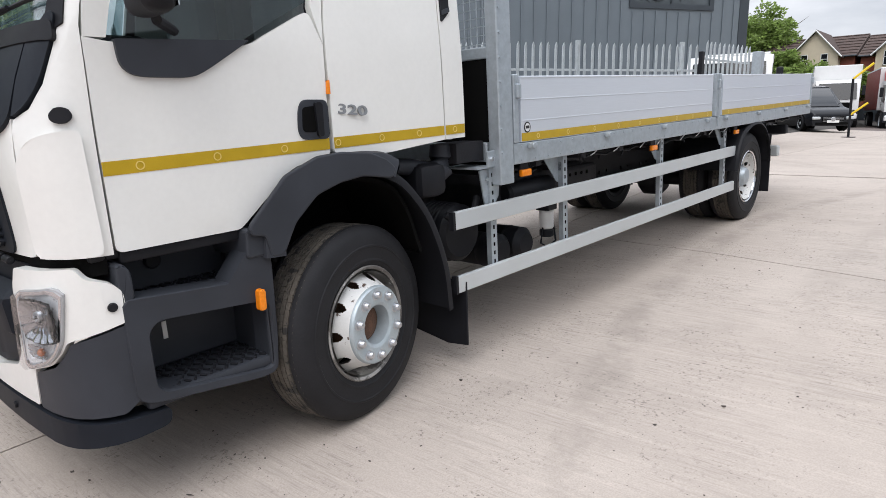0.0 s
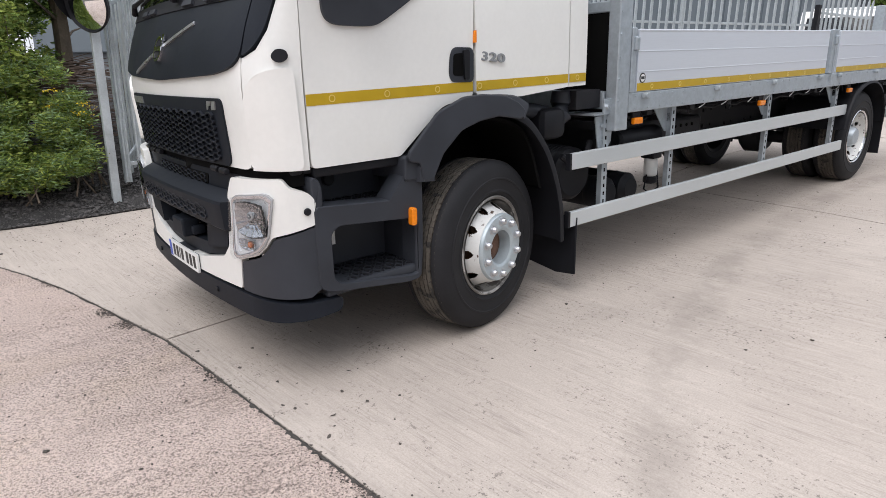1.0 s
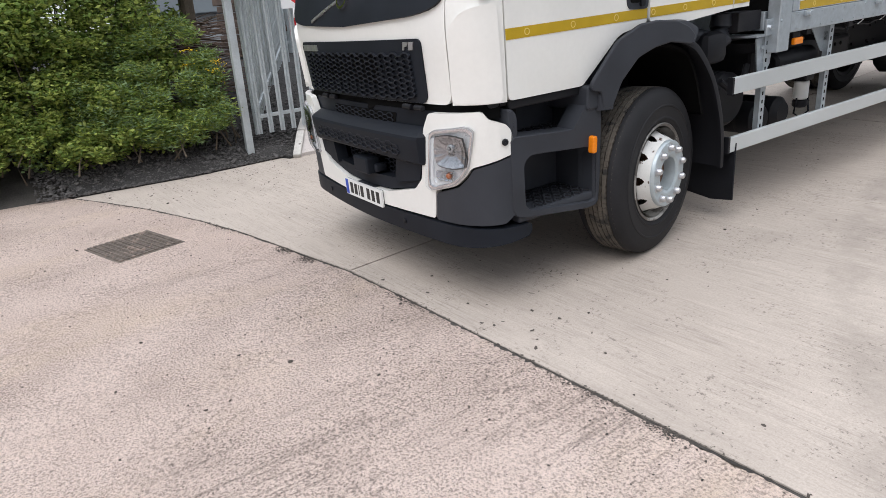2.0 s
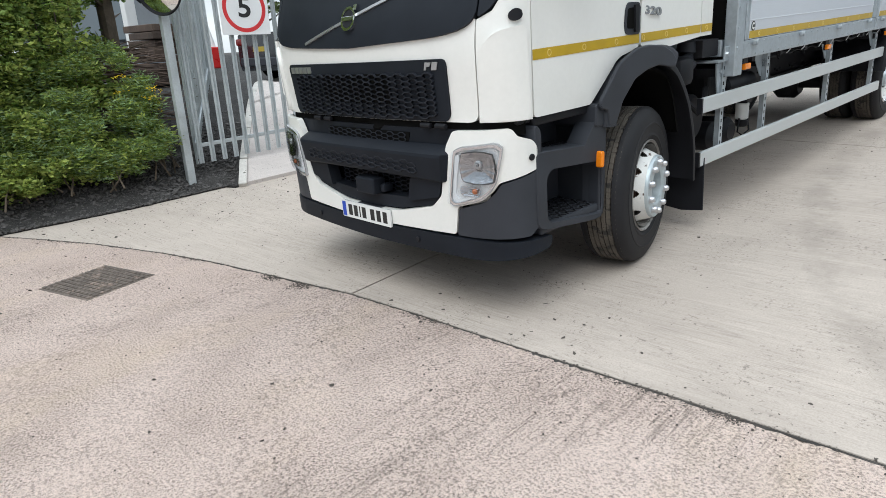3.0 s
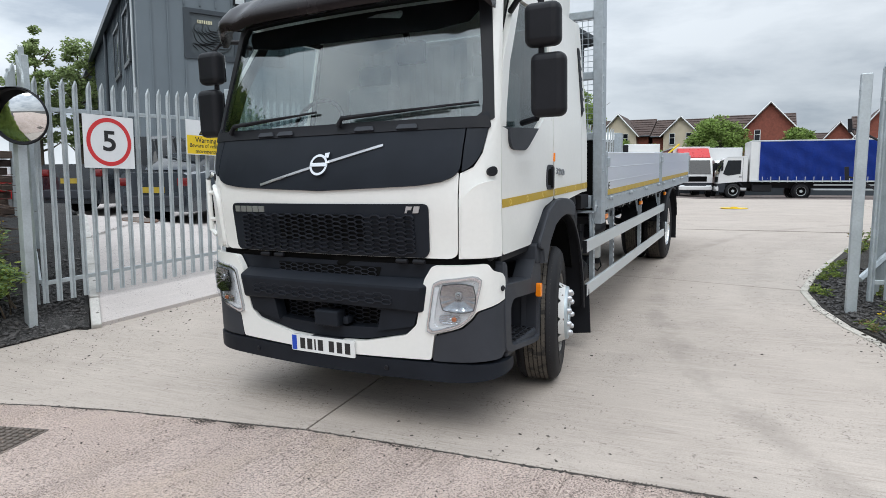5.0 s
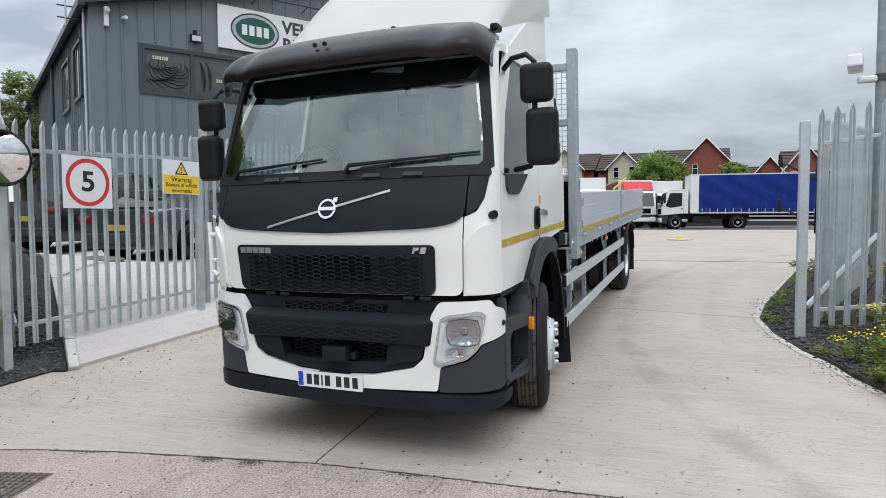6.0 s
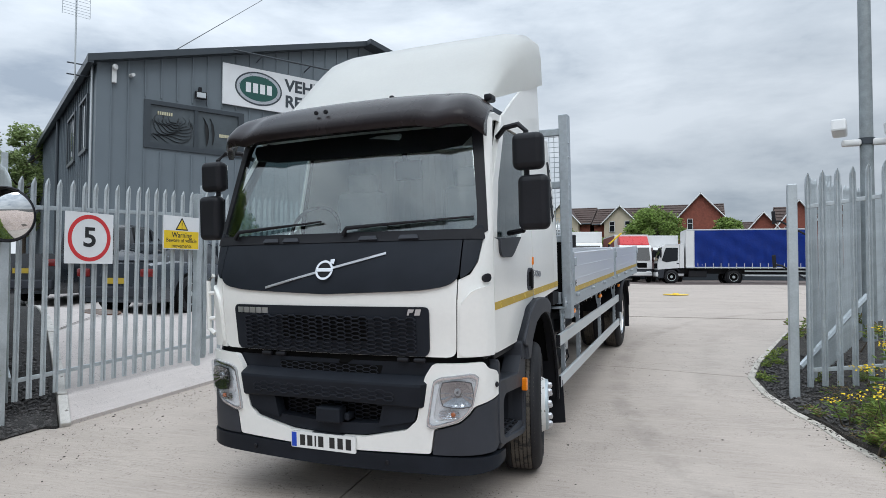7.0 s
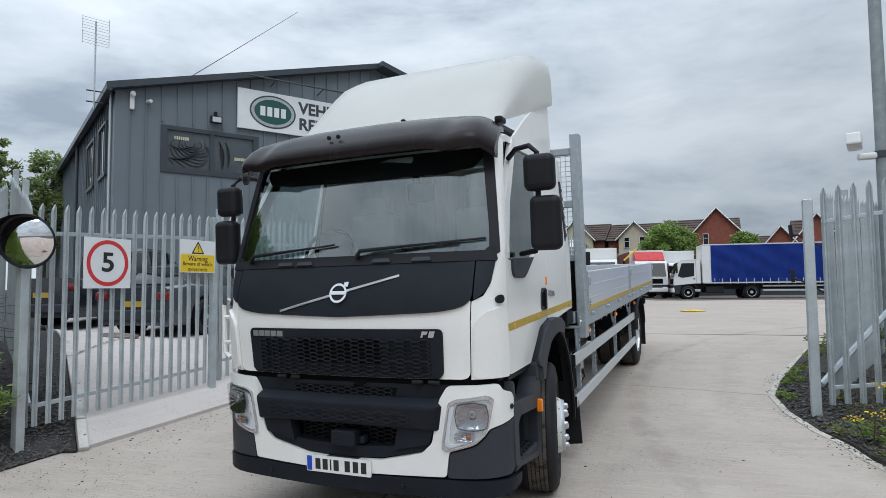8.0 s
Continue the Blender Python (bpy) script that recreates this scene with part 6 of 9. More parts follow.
for z in (1.86, 2.40, 2.93):
    finish(span(B(), (-1.135, 2.53, z), (1.135, 2.60, z + 0.07), 0.008), "headboard_rail", "galv", hb)
finish(span(B(), (-1.135, 2.54, 1.36), (1.135, 2.56, 1.86)), "headboard_sheet", "void", hb, "black lower sheet")
bm = B()
for k in range(45):
    x = -1.12 + 0.051 * k
    span(bm, (x - 0.0025, 2.563, 1.93), (x + 0.0025, 2.568, 2.93))
for k in range(20):
    z = 1.95 + 0.051 * k
    span(bm, (-1.13, 2.568, z - 0.0025), (1.13, 2.573, z + 0.0025))
finish(bm, "mesh", "galv", hb, "welded wire mesh")
# brackets below the headboard
for sg in (1, -1):
    bm = prism(B(), rounded([(2.40, 1.20), (2.60, 1.20), (2.58, 1.02), (2.50, 0.93), (2.44, 0.99)], 0.01), 0.012, axes((sg * 1.13, 0, 0), (0, 1, 0), (0, 0, 1)), 0.002)
    span(bm, (sg * 0.9, 2.34, 1.21), (sg * 1.17, 2.50, 1.222))
    for y, z in ((2.46, 1.14), (2.54, 1.14), (2.48, 1.04), (2.54, 1.08)):
        cyl(bm, (sg * 1.14, y, z), 0.013, 0.02, "x", 8)
    finish(bm, "bracket", "galv", hb, "perforated galvanised bracket")
    finish(span(B(), (sg * 1.165, 2.43, 1.215), (sg * 1.18, 2.635, 1.315), 0.003), "bracket_plate", "galv", hb)
    for y in (2.465, 2.60):
        finish(cyl(B(), (sg * 1.184, y, 1.265), 0.015, 0.02, "x", 6), "bracket_bolt", "chrome", hb)
    finish(span(B(), (sg * 0.92, 2.24, 1.255), (sg * 1.10, 2.49, 1.375), 0.004), "sub_rail", "chassis", hb)


# --- side guards ---
for sg in (1, -1):
    guard = thing_part(span(B(), (sg * 1.155, 2.105, 0.885), (sg * 1.187, 6.735, 0.992), 0.006), "side_guard", "rail", "silver side guard with two rails")
    finish(span(B(), (sg * 1.155, 2.108, 0.50), (sg * 1.187, 6.74, 0.603), 0.006), "lower_rail", "rail", guard)
    for z in (0.885, 0.50):
        finish(span(B(), (sg * 1.153, 2.086, z - 0.001), (sg * 1.189, 2.106, z + 0.108)), "end_cap", "black", guard)
    for y in (2.50, 3.33, 4.93, 6.50):
        bm = span(B(), (sg * 1.115, y - 0.03, 0.56), (sg * 1.152, y - 0.026, 1.22))
        span(bm, (sg * 1.115, y + 0.026, 0.56), (sg * 1.152, y + 0.03, 1.22))
        span(bm, (sg * 1.146, y - 0.03, 0.56), (sg * 1.152, y + 0.03, 1.22))
        p = finish(bm, "guard_post", "galv", guard, "slotted galvanised post")
        bm = B()
        for k in range(11):
            span(bm, (sg * 1.151, y - 0.007, 0.60 + 0.055 * k), (sg * 1.1535, y + 0.007, 0.625 + 0.055 * k))
        tagged(finish(bm, "slots", "void", p), kind="stuff")
        bm = span(B(), (sg * 0.48, y - 0.03, 1.10), (sg * 1.14, y + 0.03, 1.16))
        finish(bm, "post_arm", "chassis", guard)
        if y > 3.0:
            bm = prism(B(), rounded([(y - 0.22, 1.21), (y + 0.05, 1.21), (y + 0.04, 1.02), (y - 0.05, 1.02)], 0.02), 0.006, axes((sg * 1.112, 0, 0), (0, 1, 0), (0, 0, 1)))
            finish(bm, "post_gusset", "galv", guard)
    for y in (2.80, 4.68, 6.72):
        bm = box(B(), (sg * 1.19, y, 1.145), (0.03, 0.105, 0.045), 0.008)
        lp = finish(bm, "marker_lamp", "amber", bed, "amber side marker lamp")
        finish(box(B(), (sg * 1.172, y, 1.16), (0.02, 0.09, 0.09), 0.004), "lamp_base", "black", lp)

# --- rear underrun bar and lamps ---
bm = span(B(), (-1.12, 8.55, 0.70), (1.12, 8.65, 0.84), 0.02)
ur = finish(bm, "underrun_bar", "rail", lorry, "silver rear underrun bar")
finish(span(B(), (-1.15, 8.75, 0.98), (1.15, 8.86, 1.10), 0.02), "lamp_board", "black", ur)
for sg in (1, -1):
    finish(span(B(), (sg * 0.46, 8.5, 0.74), (sg * 0.54, 8.62, 1.06)), "underrun_arm", "chassis", ur)
    finish(span(B(), (sg * 0.75, 8.86, 0.99), (sg * 1.12, 8.885, 1.09), 0.01), "tail_lamp", "tail_red", ur)
# off-side tall hand rail on the cab corner
bm = tube(B(), [(-1.16, 0.20, 1.20), (-1.215, 0.20, 1.24), (-1.215, 0.20, 1.62), (-1.16, 0.20, 1.66)], 0.018, 8)
for z in (1.32, 1.52):
    tube(bm, [(-1.15, 0.20, z), (-1.21, 0.20, z)], 0.016, 8)
finish(bm, "grab_rail", "white", lorry)


# ---- banks and kerbs ----
L_BANK = [(-4.125, -1.5), (-4.125, 0.84), (-3.99, 0.89), (-4.36, 1.13), (-5.93, 2.10), (-7.4, 3.00), (-13, 6.43), (-30, 16.85), (-40, 0), (-40, -20), (-9.02, -4.45), (-4.62, -1.78)]
tagged(sheet("gravel_bed", L_BANK, gravel, "soil", step=0.45), "black gravel bank beside the road", "gravel bed", kind="structure")
RAMP = [(-3.955, 0.98), (-3.955, 12), (-12, 14), (-30, 22), (-30, 16.95), (-13, 6.54), (-7.4, 3.11), (-4.2, 1.14)]
tagged(sheet("ramp", RAMP, lambda x, y: bank(x, y) + 0.012, "ramp", step=0.3, depth=0.2), "pale concrete ramp up to the car park", "ramp", kind="structure")


def kerb_run(name, line, height, w, up, m="kerb", label="", inward=1):
    """Kerb blocks along a line on the ground."""
    top = thing(name, label, "kerb", kind="structure")
    for (a, b) in zip(line, line[1:]):
        d = math.dist(a, b)
        k = max(1, round(d / 0.9))
        for j in range(k):
            p = [a[i] + (b[i] - a[i]) * (j + 0.01) / k for i in (0, 1)]
            q = [a[i] + (b[i] - a[i]) * (j + 0.99) / k for i in (0, 1)]
            u = Vector((q[0] - p[0], q[1] - p[1], height(*q) - height(*p)))
            mid_p = Vector(((p[0] + q[0]) / 2, (p[1] + q[1]) / 2, (height(*p) + height(*q)) / 2))
            n = Vector((-u.y, u.x, 0)).normalized() * inward
            bm = box(B(), (0, 0, 0), (u.length, w, 0.16), 0.012)
            fm = Matrix.Translation(mid_p + n * w / 2 + Vector((0, 0, up - 0.08))) @ axes((0, 0, 0), u, n)
            finish(bm, "kerb_stone", m, top, at=fm)


kerb_run("ramp_kerb", [(-3.97, 0.90), (-4.36, 1.14), (-5.93, 2.11), (-7.4, 3.005), (-10, 4.60), (-13, 6.44)], bank, 0.10, 0.022, label="pale concrete kerb along the ramp", inward=-1)
kerb_run("bed_kerb", KERB_R, yard, 0.085, 0.014, "bed_kerb", label="flush concrete kerb round the planting bed", inward=-1)
R_BED = [(p[0] + 0.09, p[1]) for p in KERB_R] + [(14, 9.75), (14, 0.62), (3.9, 0.2)]
tagged(sheet("planting_bed", R_BED, lambda x, y: right_bank(x, y) - 0.012, "bed_soil", step=0.7), "dark gravelly planting bed with weeds", "gravel bed", kind="structure")

# dirty joint across the ramp, with a rusty cover beside it
JOINT = [(-5.93 - 0.70 * k / 6, 2.22 + 1.56 * k / 6) for k in range(7)] + [(-7.0, 4.6), (-7.3, 5.4)]
bm = bmesh.new()
sides = [[bm.verts.new((x + d, y - 0.45 * d, bank(x, y) + 0.026)) for d in (-0.016, 0.016)] for x, y in JOINT]
for a, b in zip(sides, sides[1:]):
    bm.faces.new((a[0], a[1], b[1], b[0]))
bmesh.ops.solidify(bm, geom=bm.faces[:], thickness=0.012)
tagged(finish(bm, "ramp_joint", "dirt"), "dark dirty joint across the concrete ramp", "joint", kind="structure")
lid_m = pose(-6.78, 3.62, bank(-6.78, 3.62) + 0.028, 0, 6, 0)
lid = thing("round_cover", "round rusty cover set in the ramp", "drain cover", lid_m)
finish(revolve(B(), [(-0.01, 0.30), (0.008, 0.30), (0.010, 0.27), (0.004, 0.262), (0.004, 0.0005)], (0, 0, 0), 32, "z"), "cover_ring", "rust", lid)
finish(cyl(B(), (0, 0, 0.004), 0.255, 0.010, "z", 32, 0.002), "cover_plate", "iron", lid)

# drain cover in the road
drain = thing("drain_cover", "dusty cast-iron drain cover set in the road", "drain cover", pose(-1.8, -1.29, yard(-1.8, -1.29) + 0.004, 0.7, -0.6, 18))
finish(span(B(), (-0.30, -0.27, -0.02), (0.30, 0.27, -0.002)), "drain_frame", "iron", drain)
for i in range(12):
    for j in range(11):
        finish(box(B(), (-0.265 + 0.0482 * i, -0.235 + 0.047 * j, 0.001), (0.034, 0.034, 0.016), 0.004, None, 1), "drain_stud", "iron", drain)

# crumbs of gravel on the concrete
def crumbs(name, count, seed, area, height, size, label, flat=0.55, m="pebble"):
    rs = random.Random(seed)
    bm = bmesh.new()
    for _ in range(count):
        x, y = area(rs)
        r = size * rs.uniform(0.4, 1.3) * (2.0 if rs.random() < 0.06 else 1)
        fm = Matrix.Translation((x, y, height(x, y) + flat * 0.3 * r)) @ Euler((rs.uniform(-0.4, 0.4), rs.uniform(-0.4, 0.4), rs.uniform(0, 6))).to_matrix().to_4x4() @ Matrix.Diagonal((r, r * rs.uniform(0.5, 1), flat * r * rs.uniform(0.5, 1.0), 1))
        vs = bmesh.ops.create_icosphere(bm, subdivisions=1, radius=1, matrix=fm)["verts"]
        for v in vs:
            v.co += Vector((rs.uniform(-1, 1), rs.uniform(-1, 1), rs.uniform(-0.4, 0.4) * flat)) * r * 0.3
    return tagged(finish(bm, name, m, sharp=20), label, "gravel", kind="stuff")


def on_yard(rs):
    while True:
        x, y = rs.uniform(-4, 4.5), rs.uniform(-1.4, 9)
        if y > edge_y(x) + 0.03 and x < 3.0:
            return x, y


def near_bank(rs):
    y = rs.uniform(-1.3, 3.5)
    return -4.05 + abs(rs.gauss(0, 0.7)), y


# places where dirt has washed out of the joint: middle, half length, reach
DIRTY = ((-1.75, 0.12, 0.03), (-0.80, 0.07, 0.05), (-0.80, 0.05, 0.05), (-0.48, 0.05, 0.06), (-0.48, 0.04, 0.05), (0.62, 0.10, 0.025), (1.95, 0.13, 0.035), (2.35, 0.05, 0.03), (-3.3, 0.2, 0.03))


def along_edge(rs):
    x = rs.uniform(-4, 5)
    if rs.random() < 0.6:
        c, w, d = rs.choice(DIRTY)
        return (lambda u: (u, edge_y(u) - abs(rs.gauss(0, d))))(c + rs.gauss(0, w))
    return x, edge_y(x) + rs.gauss(-0.003, 0.010)


def on_road(rs):
    x = rs.uniform(-3.5, 5)
    return x, edge_y(x) - abs(rs.gauss(0, 1.1)) - 0.02


crumbs("loose_grit", 640, 1, on_yard, yard, 0.0062, "dark grit scattered on the concrete yard")
crumbs("bank_grit", 380, 2, near_bank, yard, 0.0075, "black gravel spilled from the bank")
crumbs("joint_grit", 2300, 3, along_edge, yard, 0.0045, "dirt and grit lying in the joint", 0.3)
crumbs("drip_marks", 15, 11, lambda r: (lambda x: (x, edge_y(x) + 0.05 + abs(r.gauss(0, 0.22))))(r.gauss(1.3, 0.55)), yard, 0.016, "dark drip marks on the concrete by the joint", 0.05)
crumbs("road_grit", 900, 4, on_road, yard, 0.0052, "small dark stones on the road")


def bank_stones(rs):
    x = -4.10 - abs(rs.gauss(0, 0.75))
    return x, rs.uniform(-1.9, 0.83 + 0.613 * (-3.96 - x))


def bed_stones(rs):
    return 3.3 + abs(rs.gauss(0, 1.0)), rs.uniform(2.0, 7.5)


crumbs("bank_stones", 6500, 5, bank_stones, gravel, 0.0165, "black crushed stone on the bank", 0.7, "crushed_stone")
def kerb_x(y):
    """Line of the kerb round the bed."""
    for (xa, ya), (xb, yb) in zip(KERB_R, KERB_R[1:]):
        if ya <= y <= yb:
            return xa + (xb - xa) * (y - ya) / (yb - ya)
    return 3.9


def in_bed(rs):
    y = rs.uniform(1.8, 6.6)
    return kerb_x(y) + 0.115 + abs(rs.gauss(0, 0.55)), y


def over_kerb(rs):
    y = rs.choice((2.5, 3.0, 3.4, 4.1, 5.9, 6.4)) + rs.gauss(0, 0.28)
    return kerb_x(y) + 0.06 - abs(rs.gauss(0, 0.09)), y


crumbs("bed_stones", 2300, 6, in_bed, right_bank, 0.019, "black crushed stone in the planting bed", 0.7, "crushed_stone")
crumbs("bed_stones", 1500, 12, in_bed, right_bank, 0.011, "fine black chippings in the planting bed", 0.7, "crushed_stone")
crumbs("kerb_grit", 190, 13, over_kerb, lambda x, y: yard(x, y) + (0.014 if x > kerb_x(y) else 0.0), 0.009, "black grit spilled over the flush kerb")


# ---- palisade fencing ----
def pale_mesh(h):
    """One W-section pale with its split, pointed head."""
    bm = bmesh.new()
    sec = [(-0.032, 0.012), (-0.017, -0.010), (-0.006, 0.008), (0.006, 0.008), (0.017, -0.010), (0.032, 0.012)]
    t = 0.003
    rows = []
    for z, k in ((0, 1.0), (h - 0.13, 1.0), (h - 0.07, 0.95), (h - 0.03, 0.55), (h, 0.12)):
        lean = 0.0 if z < h - 0.1 else -0.012 * (z - h + 0.13) / 0.13
        rows.append(([bm.verts.new((x * k, y * k + lean, z)) for x, y in sec], [bm.verts.new((x * k, y * k + t + lean, z)) for x, y in sec]))
    for (a, b), (c, d) in zip(rows, rows[1:]):
        for k in range(5):
            bm.faces.new((a[k], a[k + 1], c[k + 1], c[k]))
            bm.faces.new((b[k + 1], b[k], d[k], d[k + 1]))
        for k in (0, 5):
            bm.faces.new((a[k], c[k], d[k], b[k]))
    bmesh.ops.recalc_face_normals(bm, faces=bm.faces[:])
    me = bpy.data.meshes.new("pale")
    bm.to_mesh(me)
    bm.free()
    me.materials.append(M["fence"])
    return me


PALE = {}


def palisade(name, label, a, b, za, zb, h, pitch, rails=(0.32, 2.0), posts=(), category="fence", facing=1, group=""):
    """Pales between two plan points; za and zb are the heights of their feet."""
    top = thing(name, label, category, group=group)
    u = Vector((b[0] - a[0], b[1] - a[1], 0))
    n = max(1, round(u.length / pitch))
    yaw = math.atan2(u.y, u.x) + (0 if facing > 0 else math.pi)
    if h not in PALE:
        PALE[h] = pale_mesh(h)
    rs = random.Random(len(name) + n)
    for k in range(n + 1):
        t = k / n
        ob = new("pale", PALE[h])
        ob.matrix_basis = Matrix.Translation((a[0] + u.x * t, a[1] + u.y * t, za + (zb - za) * t + rs.uniform(-0.006, 0.006))) @ Euler((rs.uniform(-0.006, 0.006), rs.uniform(-0.006, 0.006), yaw)).to_matrix().to_4x4()
        ob.parent = top
    nn = Vector((-u.y, u.x, 0)).normalized() * facing * 0.026
    for z in rails:
        d = Vector((u.x, u.y, zb - za))
        bm = box(B(), (0, 0, 0), (d.length + 0.06, 0.028, 0.045), 0.004)
        fm = Matrix.Translation(Vector(((a[0] + b[0]) / 2, (a[1] + b[1]) / 2, (za + zb) / 2 + z)) + nn) @ axes((0, 0, 0), d, (-u.y, u.x, 0))
        finish(bm, "fence_rail", "fence", top, at=fm)
    for t, extra in posts:
        p = (a[0] + u.x * t, a[1] + u.y * t)
        z = za + (zb - za) * t
        bm = box(B(), (0, 0, 0), (0.09, 0.075, h + 0.15 + extra), 0.006)
        finish(bm, "fence_post", "fence", top, at=Matrix.Translation((p[0], p[1], z + (h + extra) / 2 - 0.075)) @ Matrix.Translation(nn * 2.2) @ Matrix.Rotation(yaw, 4, "Z"))
    return top


# left gate leaf, standing open along the yard
GX = -4.31
gate_l = palisade("palisade_gate", "open galvanised palisade gate leaf with warning signs", (GX, 0.64), (GX, 3.04), 0.295, 0.405, 2.40, 0.150, rails=(0.215, 2.07), category="gate", facing=1)
bm = span(B(), (GX - 0.06, 0.43, -0.25), (GX + 0.03, 0.52, 2.52), 0.006)
finish(bm, "hinge_post", "fence", gate_l, "galvanised gate post")
bm = span(B(), (GX - 0.05, 3.14, 0.31), (GX + 0.03, 3.23, 2.79), 0.006)
finish(bm, "gate_stile", "fence", gate_l)
# fence that carries on behind the gate post
palisade("palisade_fence", "galvanised palisade fence on the gravel bank", (GX - 0.12, 0.62), (-7.4, 2.18), 0.28, 1.08, 2.42, 0.152, rails=(0.25, 2.0), posts=((0.5, 0.1), (1.0, 0.1)), facing=-1)
palisade("palisade_fence", "galvanised palisade fence climbing behind the timber stack", (-7.55, 2.22), (-9.1, 2.90), 0.98, 1.02, 2.42, 0.152, rails=(0.25, 2.0), posts=((1.0, 0.1),), facing=-1)
palisade("palisade_fence", "galvanised palisade fence crossing the car park edge", (GX - 0.1, 3.45), (GX - 0.15, 7.4), 0.43, 0.62, 2.42, 0.152, rails=(0.25, 2.0), posts=((0.0, 0.1), (1.0, 0.1)))

# speed sign
sg_m = axes((GX + 0.055, 1.418, 2.063), (0.012, 1, 0.0), (0, 0, 1))
speed = thing("speed_sign", "white square sign with red ring and black 5", "sign")
finish(prism(B(), rounded([(-0.31, -0.30), (0.31, -0.30), (0.31, 0.30), (-0.31, 0.30)], 0.01), 0.006, sg_m), "sign_board", "sign", speed)
bm = bmesh.new()
for k in range(48):
    a, b = 2 * math.pi * k / 48, 2 * math.pi * (k + 1) / 48
    prism(bm, [(r * math.cos(t), r * math.sin(t)) for r, t in ((0.275, a), (0.275, b), (0.228, b), (0.228, a))], 0.009, sg_m)
bmesh.ops.remove_doubles(bm, verts=bm.verts[:], dist=0.0005)
finish(bm, "red_ring", "sign_red", speed)
letters("figure", "5", 0.32, "ink", sg_m @ Matrix.Translation((0, -0.0, 0.004)) @ Matrix.Diagonal((1.15, 1, 1, 1)), speed, 0.001, bold=0.006)
# warning sign
ws_m = axes((GX + 0.055, 2.82, 2.204), (0.012, 1, 0.0), (0, 0, 1))
warn = thing("warning_sign", "white and yellow vehicle movement warning sign", "sign")
finish(prism(B(), rounded([(-0.315, -0.228), (0.315, -0.228), (0.315, 0.228), (-0.315, 0.228)], 0.01), 0.006, ws_m), "sign_board", "sign", warn)
finish(prism(B(), [(-0.305, -0.218), (0.305, -0.218), (0.305, 0.025), (-0.305, 0.025)], 0.009, ws_m), "yellow_panel", "sign_yellow", warn)
finish(prism(B(), rounded([(-0.115, 0.035), (0.115, 0.035), (0, 0.215)], 0.015), 0.009, ws_m), "triangle_border", "ink", warn)
finish(prism(B(), rounded([(-0.085, 0.052), (0.085, 0.052), (0, 0.18)], 0.01), 0.011, ws_m), "triangle", "sign_yellow", warn)
letters("mark", "!", 0.12, "ink", ws_m @ Matrix.Translation((0, 0.098, 0.0055)), warn, 0.001)
letters("words", "Warning", 0.10, "ink", ws_m @ Matrix.Translation((0, -0.035, 0.0045)), warn, 0.001, bold=0.0012)
letters("words", "Beware of vehicle\nmovements", 0.075, "ink", ws_m @ Matrix.Translation((0, -0.145, 0.0045)), warn, 0.001, bold=0.0006)

# convex traffic mirror on the gate post
mp = Vector((GX + 0.14, 0.40, 2.255))
tm = thing("traffic_mirror", "round convex traffic mirror with black hood on the gate post", "mirror")
face = Vector((0.50, -0.80, -0.16)).normalized()
fm = Matrix.Translation(mp) @ face.to_track_quat("Z", "Y").to_matrix().to_4x4()
R_M, dome = 0.265, 0.075
bm = revolve(B(), [(dome * (1 - (r / R_M) ** 2), max(r, 0.0005)) for r in [R_M * k / 12 for k in range(13)]], (0, 0, 0), 48, "z")
finish(bm, "mirror_dome", "mirror", tm, at=fm, sharp=80)
bm = revolve(B(), [(0.0, R_M), (0.02, R_M + 0.012), (0.0, R_M + 0.024), (-0.05, R_M), (-0.06, 0.0005)], (0, 0, 0), 48, "z")
finish(bm, "mirror_rim", "black", tm, at=fm)
bm = bmesh.new()
hood = []
for k in range(25):
    t = radians(60 + 150 * k / 24)
    hood.append([bm.verts.new(((R_M + 0.024) * math.cos(t), (R_M + 0.024) * math.sin(t), z)) for z in (-0.02, 0.02 + 0.15 * math.sin(math.pi * k / 24))])
for a, b in zip(hood, hood[1:]):
    bm.faces.new((a[0], b[0], b[1], a[1]))
bmesh.ops.solidify(bm, geom=bm.faces[:], thickness=0.006)
finish(bm, "mirror_hood", "black", tm, at=fm)
finish(tube(B(), [mp - face * 0.05, Vector((GX, 0.47, 2.3))], 0.025, 8), "mirror_bracket", "black", tm)

# right gate: post, palisade across, leaf running back
gate_r = palisade("palisade_gate", "open galvanised palisade gate beside the planting bed", (3.53, 4.33), (7.0, 4.33), 0.40, 0.86, 2.42, 0.145, rails=(0.19, 2.04), category="gate", facing=1)
finish(span(B(), (3.32, 4.28, 0.1), (3.42, 4.40, 2.70), 0.010), "hinge_post", "fence", gate_r, "large square gate post")
finish(tube(B(), [(3.45, 4.5, 0.6), (4.35, 5.6, 1.4)], 0.035, 6), "brace", "fence", gate_r)
palisade("palisade_fence", "galvanised palisade fence running along the yard", (3.62, 4.75), (6.6, 13.2), 0.42, 1.0, 2.4, 0.152, rails=(0.25, 2.0), posts=((0.15, 0.1), (0.5, 0.1), (0.85, 0.1)))

